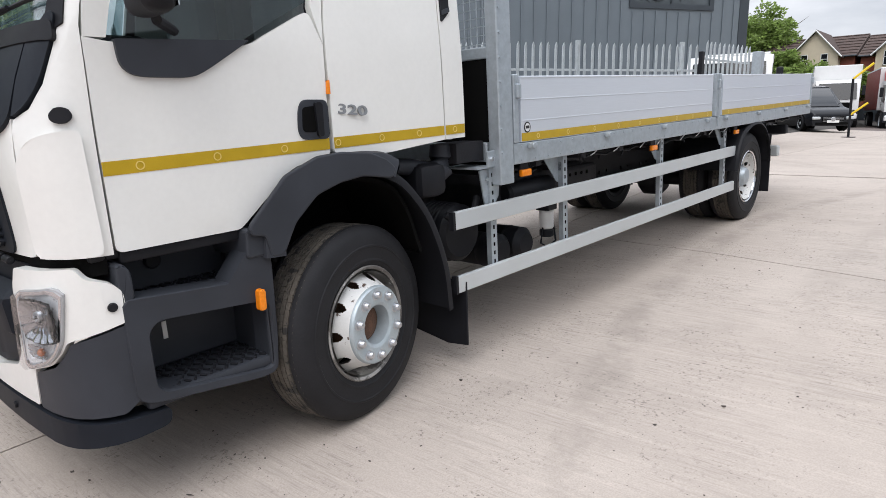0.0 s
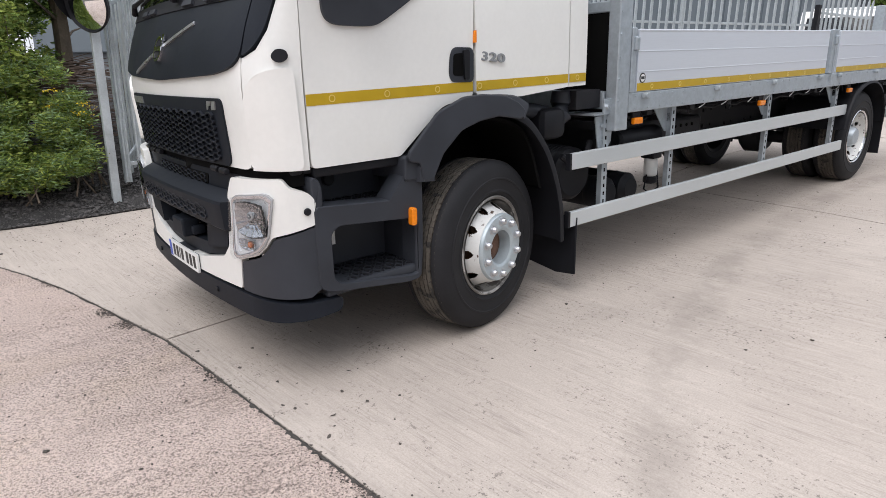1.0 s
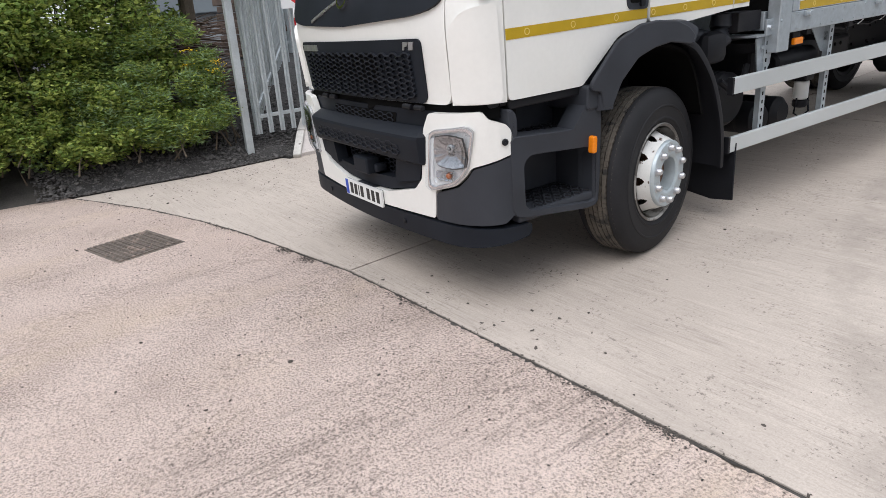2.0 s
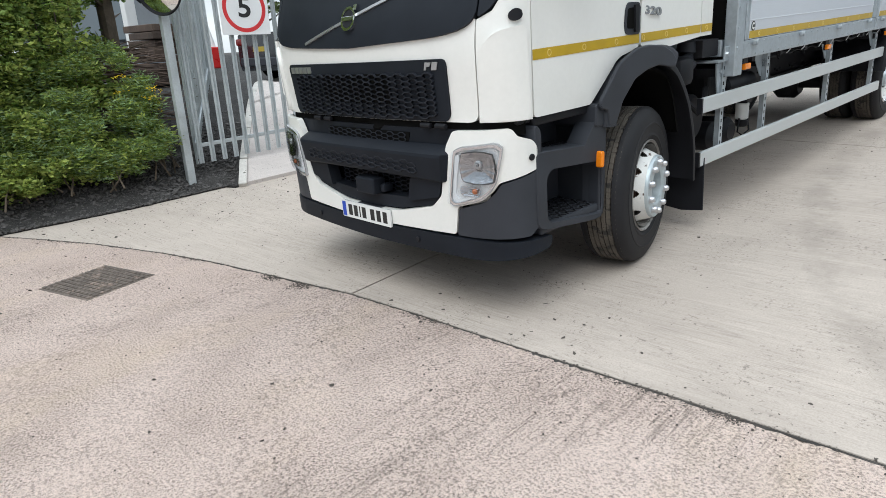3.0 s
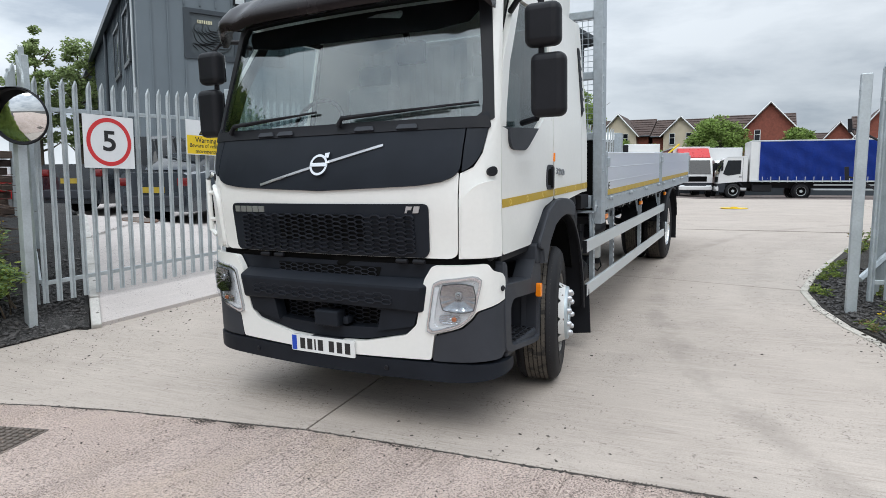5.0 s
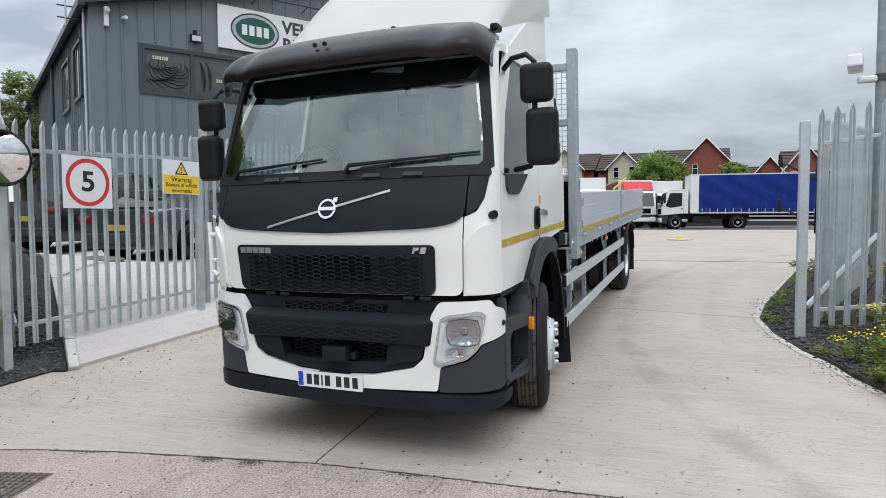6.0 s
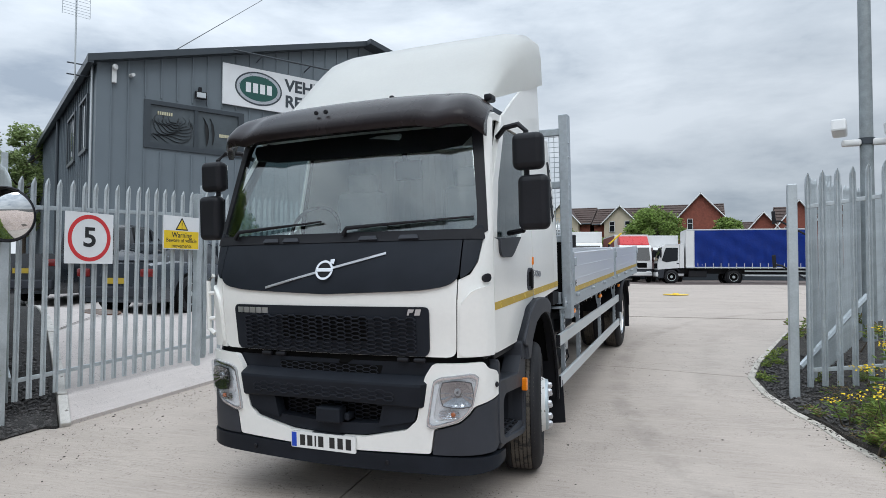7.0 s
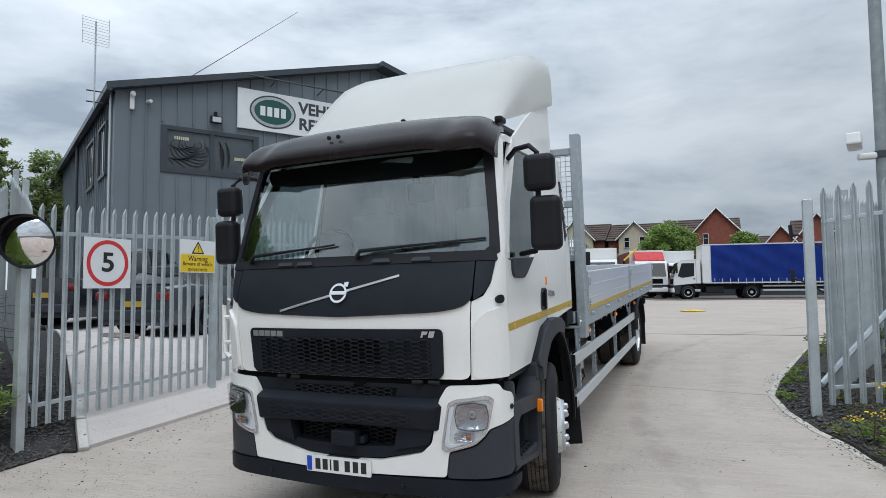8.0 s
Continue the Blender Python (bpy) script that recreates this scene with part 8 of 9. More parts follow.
for b in (0.3, 10.1, 24):
    finish(tube(B(), [ub(-0.12, b, 0.8), ub(-0.12, b, EAVE - 0.1)], 0.07 if b > 1 else 0.04, 10), "drain_pipe", "rail" if b < 1 else "clad_dark", unit)
# other walls and roof
upanel("back_wall", [(0, D_U, 0), (W_U, D_U, 0), (W_U, D_U, EAVE), (W_U / 2, D_U, RIDGE), (0, D_U, EAVE)], "cladding", unit, -0.15)
upanel("side_wall", [(W_U, 0, 0), (W_U, D_U, 0), (W_U, D_U, EAVE), (W_U, 0, EAVE)], "cladding", unit, 0.15)
for sgn, a_e in ((1, -0.35), (-1, W_U + 0.35)):
    ez = EAVE - 0.35 * (RIDGE - EAVE) / (W_U / 2)
    upanel("roof", [(a_e, -0.35, ez + 0.12), (W_U / 2, -0.35, RIDGE + 0.12), (W_U / 2, D_U + 0.3, RIDGE + 0.12), (a_e, D_U + 0.3, ez + 0.12)], "clad_dark", unit, sgn * 0.14, "grey metal roof")
    # verge flashing and gutter
    upanel("verge", [(a_e, -0.37, ez - 0.08), (W_U / 2, -0.37, RIDGE - 0.06), (W_U / 2, -0.37, RIDGE + 0.16), (a_e, -0.37, ez + 0.16)], "clad_dark", unit, 0.37 if sgn > 0 else 0.37)
    finish(ubox(min(a_e, a_e + 0.18 * sgn), max(a_e, a_e + 0.18 * sgn), -0.36, D_U + 0.3, ez - 0.12, ez + 0.10), "gutter", "clad_dark", unit)
# sign board, lamp bar, flood lamp, cameras, aerial
board = finish(ubox(4.15, 10.4, -0.14, -0.07, 7.98, 9.55), "sign_board", "sign", unit, "white company sign board")
fm = axes(ub(5.55, -0.142, 8.77), UX, (0, 0, 1))
for rx, ry, m, dd in ((0.94, 0.66, "clad_dark", 0.012), (0.88, 0.60, "silver", 0.016), (0.76, 0.49, "green", 0.022)):
    finish(prism(B(), ring_pts((0, 0), rx, ry, 40), dd, fm), "logo_oval", m, board)
for k in range(4):
    finish(prism(B(), [(-0.52 + 0.28 * k, -0.19), (-0.32 + 0.28 * k, -0.19), (-0.32 + 0.28 * k, 0.19), (-0.52 + 0.28 * k, 0.19)], 0.03, fm), "logo_bar", "sign", board)
fm2 = axes(ub(6.62, -0.145, 8.77), UX, (0, 0, 1))
letters("words", "VEHICLE\nRENTAL", 0.66, "clad_dark", fm2 @ Matrix.Translation((0, 0.0, 0)), board, 0.004, align="LEFT", bold=0.022)
finish(tube(B(), [ub(4.4, -0.6, 9.95), ub(10.2, -0.6, 9.95)], 0.035, 8), "sign_lamp_bar", "clad_dark", unit)
for a in (5.5, 7.5, 9.5):
    finish(tube(B(), [ub(a, 0.0, 9.85), ub(a, -0.6, 9.95)], 0.025, 6), "lamp_bar_arm", "clad_dark", unit)
fl = finish(ubox(3.15, 3.55, -0.25, -0.10, 8.0, 8.25), "flood_lamp", "black", unit)
finish(ubox(3.19, 3.51, -0.255, -0.25, 8.03, 8.22), "flood_lens", "rail", fl)
finish(ubox(3.3, 3.4, -0.12, 0.0, 8.2, 8.45), "flood_arm", "black", fl)
finish(cyl(B(), ub(0.5, -0.2, 8.62), 0.10, 0.12, "x", 16, 0.03), "dome_camera", "upvc", unit)
finish(ubox(0.42, 0.56, -0.14, 0.0, 8.1, 8.6), "camera_arm", "upvc", unit)
finish(tube(B(), [ub(1.0, -0.05, 8.45), ub(1.05, -0.35, 8.42)], 0.06, 10), "bullet_camera", "upvc", unit)
aer = finish(tube(B(), [ub(-0.55, 1.0, 8.2), ub(-0.55, 1.0, 11.4)], 0.03, 8), "aerial_mast", "rail", unit, "television aerial on a mast")
for z in (8.45, 8.85):
    finish(tube(B(), [ub(0, 1.0, z), ub(-0.8, 1.0, z)], 0.025, 6), "mast_arm", "clad_dark", aer)
for dz in (-0.25, 0.28):
    bm = B()
    for k in range(5):
        tube(bm, [ub(-0.55 - 0.42, 0.95, 11.0 + dz - 0.2 + 0.1 * k), ub(-0.55 + 0.42, 0.95, 11.0 + dz - 0.2 + 0.1 * k - 0.06)], 0.008, 5)
    for e in (-0.42, 0.42):
        tube(bm, [ub(-0.55 + e, 0.95, 11.0 + dz - 0.24), ub(-0.55 + e, 0.95, 11.0 + dz + 0.24)], 0.012, 5)
    finish(bm, "aerial_grid", "rail", aer)
cab_l = thing("overhead_cable", "thin dark overhead cable rising from the roof", "cable")
finish(tube(B(), [(-16.19, 13.96, 10.0), (-23.71, 28.48, 19.23), (-27.5, 35.8, 23.9)], 0.018, 5), "wire", "ink", cab_l)

# ---- fence behind the lorry, set square with the unit ----
palisade("palisade_fence", "galvanised palisade fence behind the lorry", (-4.40, 9.90), (-2.05, 13.55), 0.80, 0.80, 2.40, 0.165, rails=(0.35, 1.85), posts=((0.35, 0.05), (0.92, 0.05)))
pg = palisade("palisade_gate", "closed galvanised palisade gate behind the lorry", (-1.93, 13.75), (-1.45, 15.1), 0.78, 0.72, 2.50, 0.15, rails=(0.35, 2.12), category="gate")
finish(span(B(), (-2.02, 13.55, 0.5), (-1.93, 13.68, 3.05), 0.01), "lock_box", "black", pg)
finish(span(B(), (-1.48, 15.35, 0.4), (-1.28, 15.6, 3.12), 0.01), "gate_post", "galv", pg)
palisade("palisade_fence", "galvanised palisade fence along the car park edge", (-4.40, 7.5), (-4.42, 9.8), 0.55, 0.8, 2.40, 0.152, rails=(0.35, 1.95))


# ---- vehicles ----
def road_wheel(parent, c, r, w, rim_m="rail", axis="x", n=28):
    t = finish(revolve(B(), [(-w / 2, r * 0.62), (-w / 2, r * 0.92), (-w / 2 + 0.03, r), (w / 2 - 0.03, r), (w / 2, r * 0.92), (w / 2, r * 0.62)], c, n, axis, True), "tyre", "rubber", parent)
    bm = revolve(B(), [(-w / 2 + 0.01, r * 0.62), (-w / 2 + 0.05, r * 0.55), (w / 2 - 0.05, r * 0.55), (w / 2 - 0.01, r * 0.62)], c, n, axis)
    cyl(bm, c, r * 0.20, w - 0.03, axis, 14, 0.01)
    for k in range(10):
        a = 2 * math.pi * k / 10
        o = (0, math.cos(a), math.sin(a)) if axis == "x" else (math.sin(a), 0, math.cos(a))
        tube(bm, [[p + q * r * 0.15 for p, q in zip(c, o)], [p + q * r * 0.58 for p, q in zip(c, o)]], 0.022, 5)
    finish(bm, "rim", rim_m, t)
    # near-black disc in place of the shade behind the spokes
    finish(cyl(B(), c, r * 0.57, w * 0.55, axis, 20), "wheel_dark", "void", t)


def lofted(bm, stations):
    """Joins closed rings of points, end to end, with caps."""
    rings = [[bm.verts.new(p) for p in ring] for ring in stations]
    n = len(rings[0])
    for a, b in zip(rings, rings[1:]):
        for k in range(n):
            bm.faces.new((a[k], a[(k + 1) % n], b[(k + 1) % n], b[k]))
    bm.faces.new(rings[0])
    bm.faces.new(rings[-1][::-1])
    return bm


def car(name, label, at, yaw, length, width, body, roof, paint, wheel_r, wheels, tail=True, category="car", plate_m="plate_yellow", front_face=False):
    """body, roof: (y, z) lines along the car for the shoulder and the roof; y 0 is the rear."""
    root = thing(name, label, category, Matrix.Translation(at) @ Matrix.Rotation(radians(yaw), 4, "Z"))
    h = width / 2
    st = []
    for y, z in body:
        e = 0.90 if y in (body[0][0], body[-1][0]) else 1.0
        st.append([(h * e * 0.93, y, 0.22), (h * e, y, 0.38), (h * e, y, z * 0.78), (h * e * 0.95, y, z * 0.96), (h * e * 0.85, y, z), (-h * e * 0.85, y, z), (-h * e * 0.95, y, z * 0.96), (-h * e, y, z * 0.78), (-h * e, y, 0.38), (-h * e * 0.93, y, 0.22)])
    finish(lofted(B(), st), "body", paint, root, sharp=50)
    zb = [np.interp(y, [p[0] for p in body], [p[1] for p in body]) - 0.02 for y, _ in roof]
    st = []
    for (y, z), b in zip(roof, zb):
        st.append([(h * 0.87, y, b), (h * 0.72, y, max(z - 0.07, b + 0.005)), (h * 0.6, y, max(z, b + 0.01)), (-h * 0.6, y, max(z, b + 0.01)), (-h * 0.72, y, max(z - 0.07, b + 0.005)), (-h * 0.87, y, b)])
    glass_m = finish(lofted(B(), st), "glasshouse", "pane", root, sharp=50)
    st = [[(h * 0.73, y, z - 0.09), (h * 0.61, y, z + 0.012), (-h * 0.61, y, z + 0.012), (-h * 0.73, y, z - 0.09)] for y, z in roof[1:-1]]
    finish(lofted(B(), st), "roof", paint, root, sharp=50)
    for sgn in (1, -1):
        ys = [p[0] for p in roof]
        for y in np.linspace(ys[0] + 0.25, ys[-1] - 0.25, 4):
            b, z = np.interp(y, ys, zb), np.interp(y, ys, [p[1] for p in roof])
            finish(tube(B(), [(sgn * h * 0.88, y, b), (sgn * h * 0.73, y, z - 0.06)], 0.03, 5), "pillar", paint, root)
        for y in wheels:
            # near-black disc that paints the arch's shade round the tyre
            bm = cyl(B(), (sgn * (h - 0.09), y, wheel_r + 0.02), wheel_r * 1.13, 0.2, "x", 28)
            finish(bm, "wheel_arch", "void", root)
            road_wheel(root, (sgn * (h - 0.07), y, wheel_r), wheel_r, 0.22)
        finish(box(B(), (sgn * (h + 0.09), wheels[1] - 0.75, body[len(body) // 2][1] + 0.06), (0.16, 0.10, 0.13), 0.03), "door_mirror", paint, root)
        if tail:
            finish(box(B(), (sgn * h * 0.78, body[0][0] + 0.02, body[0][1] * 0.82), (h * 0.32, 0.10, 0.16), 0.03), "tail_lamp", "tail_red", root)
        if front_face:
            finish(box(B(), (sgn * h * 0.74, body[-1][0] + 0.01, body[-1][1] * 0.80), (h * 0.36, 0.12, 0.13), 0.04), "head_lamp", "rail", root)
    if front_face:
        y = body[-1][0]
        g = finish(box(B(), (0, y + 0.02, body[-1][1] * 0.72), (h * 0.95, 0.05, 0.26), 0.03), "grille", "void", root)
        for k in range(4):
            finish(box(B(), (0, y + 0.05, body[-1][1] * 0.72 - 0.09 + 0.06 * k), (h * 0.9, 0.015, 0.014)), "grille_bar", "chrome", g)
        finish(cyl(B(), (0, y + 0.06, body[-1][1] * 0.72), 0.10, 0.03, "y", 20, 0.01), "round_badge", "chrome", g)
        finish(box(B(), (0, y + 0.05, 0.42), (0.52, 0.02, 0.11)), "number_plate", "plate", root)
        finish(box(B(), (0, y + 0.02, 0.33), (h * 1.5, 0.06, 0.10), 0.02), "lower_intake", "void", root)
    else:
        finish(box(B(), (0, body[0][0] - 0.01, body[0][1] * 0.66), (0.52, 0.02, 0.11)), "number_plate", plate_m, root)
        finish(box(B(), (0, body[0][0] + 0.0, 0.42), (h * 1.6, 0.10, 0.20), 0.03), "bumper", "plastic", root)
    return root


PARK = bank(-8, 6)
car("parked_car", "dark grey saloon car parked beyond the gate", (-7.85, 4.75, bank(-7.9, 5.5) + 0.02), 8, 4.6, 1.85, [(0, 0.95), (0.6, 1.02), (1.6, 0.98), (3.2, 0.96), (4.2, 0.85), (4.6, 0.62)],
    [(0.35, 1.02), (1.0, 1.36), (1.7, 1.46), (2.5, 1.42), (3.3, 0.98)], "car_grey", 0.36, (0.95, 3.75))
car("pickup", "dark pickup truck parked beyond the gate", (-11.0, 5.1, bank(-11, 6) + 0.02), 10, 5.3, 1.9, [(0, 1.08), (1.5, 1.10), (2.0, 1.12), (4.0, 1.14), (5.0, 1.05), (5.3, 0.8)],
    [(1.6, 1.12), (1.75, 1.78), (2.4, 1.86), (3.2, 1.82), (4.0, 1.14)], "car_navy", 0.40, (1.1, 4.3), category="pickup")
car("black_van", "black people carrier with chrome grille facing the yard", (-6.3, 36.6, yard(-5, 35) + 0.0), 217, 5.1, 1.95, [(0, 1.25), (1.0, 1.28), (3.6, 1.18), (4.3, 1.08), (4.9, 0.95), (5.1, 0.72)],
    [(0.1, 1.25), (0.35, 2.0), (2.4, 2.12), (3.1, 2.02), (4.25, 1.12)], "car_black", 0.36, (0.95, 4.15), tail=False, category="van", front_face=True)


def wagon(name, label, at, yaw, box_len, box_h, box_m, cab_m="upvc", curtain=False, box_w=2.5, roof_pod=None, category="lorry", bed_z=1.15, axle=0.72):
    """A box or curtain lorry; x runs from the cab's front backwards."""
    root = thing(name, label, category, Matrix.Translation(at) @ Matrix.Rotation(radians(yaw), 4, "Z"))
    def fin(nm, bm, m, parent=root, label=""):
        return finish(bm, nm, m, parent, label)
    side_o = [(0.03, 0.98), (0.06, 1.55), (0.38, 2.62), (0.55, 2.76), (1.75, 2.80), (1.80, 2.6), (1.80, 1.10), (1.40, 1.10), (0.55, 1.02)]
    cab = fin("cab", prism(B(), rounded(side_o, [0.02, 0.1, 0.15, 0.1, 0.06, 0.05, 0.03, 0.05, 0.02]), 2.25, axes((0, 0, 0), (1, 0, 0), (0, 0, 1))), cab_m)
    fin("cab_skirt", prism(B(), [(0.06, 0.40), (0.04, 0.96), (0.50, 1.0), (0.46, 0.62), (0.40, 0.38)], 2.2, axes((0, 0, 0), (1, 0, 0), (0, 0, 1))), "plastic")
    fin("wheel_arch", prism(B(), [(0.50, 0.75), (0.55, 1.0), (0.75, 1.08), (1.40, 1.08), (1.62, 0.80), (1.50, 0.78), (1.30, 1.0), (0.72, 1.0)], 2.16, axes((0, 0, 0), (1, 0, 0), (0, 0, 1))), "black")
    for sgn in (1, -1):
        fin("door_gap", span(B(), (1.50, sgn * 1.124, 1.12), (1.515, sgn * 1.130, 2.70)), "black", cab)
        fin("door_handle", box(B(), (1.38, sgn * 1.13, 1.42), (0.16, 0.03, 0.06), 0.01), "black", cab)
        fin("roof_gutter", span(B(), (0.55, sgn * 1.10, 2.72), (1.78, sgn * 1.135, 2.75)), "rail", cab)
        fin("fuel_tank" if sgn > 0 else "battery_crate", span(B(), (2.1, sgn * 0.62, 0.45), (3.3, sgn * 1.12, 0.92), 0.06), "chassis")
    for sgn in (1, -1):
        w = fin("side_window", prism(B(), rounded([(0.30, 1.62), (0.62, 1.50), (1.38, 1.62), (1.40, 2.52), (0.58, 2.52)], 0.05), 0.02, axes((0, sgn * 1.13, 0), (1, 0, 0), (0, 0, 1))), "pane")
        fin("mirror", box(B(), (0.22, sgn * 1.32, 2.1), (0.12, 0.18, 0.55), 0.04), "black")
        for x in (0.95, 1.9 + box_len * axle):
            road_wheel(root, (x, sgn * 1.05, 0.48), 0.48, 0.3, "rail", "y")
        fin("mudguard", revolve(B(), [(-0.15, 0.56), (0.15, 0.56), (0.15, 0.52), (-0.15, 0.52)], (1.9 + box_len * axle, sgn * 1.07, 0.48), 24, "y", True), "black")
        for z in (0.55, 0.85):
            fin("side_guard", span(B(), (1.9 + box_len * axle + 0.7, sgn * 1.14, z), (1.9 + box_len, sgn * 1.18, z + 0.10), 0.01), "rail")
        fin("head_lamp", box(B(), (0.03, sgn * 0.88, 0.72), (0.06, 0.34, 0.2), 0.03), "rail")
    bm = bmesh.new()
    lo = [bm.verts.new(p) for p in ((0.055, -1.0, 1.62), (0.055, 1.0, 1.62), (0.345, 0.96, 2.56), (0.345, -0.96, 2.56))]
    f = bm.faces.new(lo)
    got = bmesh.ops.extrude_face_region(bm, geom=[f])["geom"]
    for v in got:
        if isinstance(v, bmesh.types.BMVert):
            v.co.x -= 0.03
    fin("windscreen", bm, "pane")
    fin("grille", box(B(), (0.02, 0, 1.25), (0.05, 1.5, 0.36), 0.02), "void")
    fin("bumper", box(B(), (0.02, 0, 0.62), (0.2, 2.2, 0.30), 0.05), cab_m)
    fin("chassis", span(B(), (0.4, -0.45, 0.70), (1.9 + box_len, 0.45, bed_z - 0.05)), "chassis")
    x0, x1, z1 = 1.95, 1.95 + box_len, bed_z + box_h
    body = fin("load_body", span(B(), (x0, -box_w / 2, bed_z), (x1, box_w / 2, z1), 0.02), box_m if not curtain else "upvc")
    fin("headboard_panel", span(B(), (x0 - 0.04, -box_w / 2 - 0.01, bed_z - 0.05), (x0 + 0.5 if curtain else x0 + 0.06, box_w / 2 + 0.01, z1 + 0.03), 0.02), "upvc", body)
    fin("roof_rail", span(B(), (x0, -box_w / 2 - 0.02, z1 - 0.03), (x1, box_w / 2 + 0.02, z1 + 0.05), 0.01), "rail", body)
    if curtain:
        for sgn in (1, -1):
            bm = bmesh.new()
            rows = []
            nx, nz = 90, 16
            r = random.Random(8)
            for i in range(nx + 1):
                x = x0 + 0.52 + (x1 - x0 - 0.56) * i / nx
                rows.append([])
                for j in range(nz + 1):
                    z = bed_z + 0.02 + (z1 - bed_z - 0.06) * j / nz
                    low = (1 - j / nz) ** 2
                    d = 0.05 * low * math.sin(x * 9.0) * math.sin(x * 1.7 + j * 0.3) + 0.02 * math.sin(x * 3.1 + j * 0.8)
                    rows[-1].append(bm.verts.new((x, sgn * (box_w / 2 + 0.045 + d), z)))
            for a, b in zip(rows, rows[1:]):
                for j in range(nz):
                    bm.faces.new((a[j], b[j], b[j + 1], a[j + 1]))
            bmesh.ops.solidify(bm, geom=bm.faces[:], thickness=0.01)
            cu = fin("curtain", bm, "blue_curtain", body, "blue tensioned curtain")
            for k in range(int(box_len / 0.5)):
                x = x0 + 0.7 + 0.5 * k
                fin("strap", span(B(), (x, sgn * (box_w / 2 + 0.09), bed_z - 0.10), (x + 0.04, sgn * (box_w / 2 + 0.10), bed_z + 0.28)), "rail", cu)
            fin("side_beam", span(B(), (x0, sgn * (box_w / 2 + 0.02), bed_z - 0.06), (x1, sgn * (box_w / 2 + 0.10), bed_z + 0.03)), "rail", body)
    if roof_pod:
        fin("roof_pod", prism(B(), rounded([(0.5, 2.72), (1.85, 2.72), (1.85, 3.45), (1.3, 3.45)], 0.1), 2.1, axes((0, 0, 0), (1, 0, 0), (0, 0, 1)), 0.06), roof_pod)
    return root


ZF = yard(0, 45)
wagon("curtain_lorry", "white-cabbed lorry with blue curtain body side on", (-0.55, 43.7, ZF), 10, 8.2, 2.6, "blue_curtain", "upvc", True, axle=0.38)
wagon("box_lorry", "dark grey box lorry parked behind the blue one", (0.2, 48.5, ZF), 108, 6.0, 2.6, "clad_dark", "upvc", False)
wagon("box_lorry", "white lorry with red roof fairing facing the yard", (-1.85, 43.6, yard(-1.85, 43.6)), 106, 6.0, 2.4, "red_trailer", "upvc", False, roof_pod="red")
wagon("box_lorry", "white-bodied lorry nose-on at the back of the yard", (-5.3, 43.0, yard(-5.3, 43)), 104, 7.0, 2.5, "upvc", "upvc", False)
wagon("box_lorry", "white box lorry beyond the palisade fence", (13.0, 33.0, yard(6, 33)), 30, 6.0, 2.6, "upvc", "upvc", False)
# white van behind the rear gate
wagon("box_van", "white van standing behind the gate", (-3.05, 18.3, 0.62), 105, 2.6, 2.05, "upvc", "upvc", False, box_w=2.0, category="van", bed_z=0.85)

# height barrier post, and yellow cover in the yard
bar = thing("warning_post", "black post with yellow arms standing in the yard", "post")
bx, by = -1.72, 28.0
bz = yard(bx, by)
finish(tube(B(), [(bx, by, bz), (bx - 0.05, by, bz + 2.2)], 0.045, 10), "post_shaft", "black", bar)
finish(tube(B(), [(bx - 0.05, by, bz + 2.2), (bx + 0.55, by + 0.1, bz + 2.75)], 0.042, 8), "post_arm", "sign_yellow", bar)
finish(tube(B(), [(bx - 0.02, by, bz + 0.85), (bx + 0.5, by + 0.1, bz + 1.3)], 0.038, 8), "post_arm", "sign_yellow", bar)
finish(cyl(B(), (bx, by, bz + 0.01), 0.25, 0.03, "z", 20, 0.005), "post_base", "black", bar)
cov = thing("yellow_cover", "round flat yellow plastic cover lying on the yard", "cover", pose(1.55, 21.6, yard(1.5, 21.6) + 0.012))
finish(cyl(B(), (0, 0, 0.012), 0.46, 0.03, "z", 32, 0.01), "cover_plate", "sign_yellow", cov)
finish(cyl(B(), (0, 0, 0.04), 0.12, 0.04, "z", 20, 0.01), "cover_boss", "sign_yellow", cov)

# barrier arms of black steel by the right post
for k, z in enumerate((1.35, 3.45)):
    arm = thing("barrier_arm", "black steel arm beside the gate opening", "barrier", group="barrier arms")
    zz = yard(6.0, 33) + z - 0.2
    finish(tube(B(), [(5.75, 29.6, zz), (6.0, 29.6, zz - 0.05), (7.2, 29.6, zz - 0.8)], 0.05, 6), "arm", "black", arm)
    finish(box(B(), (5.7, 29.6, zz + 0.15), (0.16, 0.12, 0.6), 0.02, Euler((0, radians(-4), 0)).to_matrix()), "arm_head", "black", arm)
    finish(span(B(), (7.15, 29.5, 0.5), (7.3, 29.7, zz)), "arm_post", "black", arm)


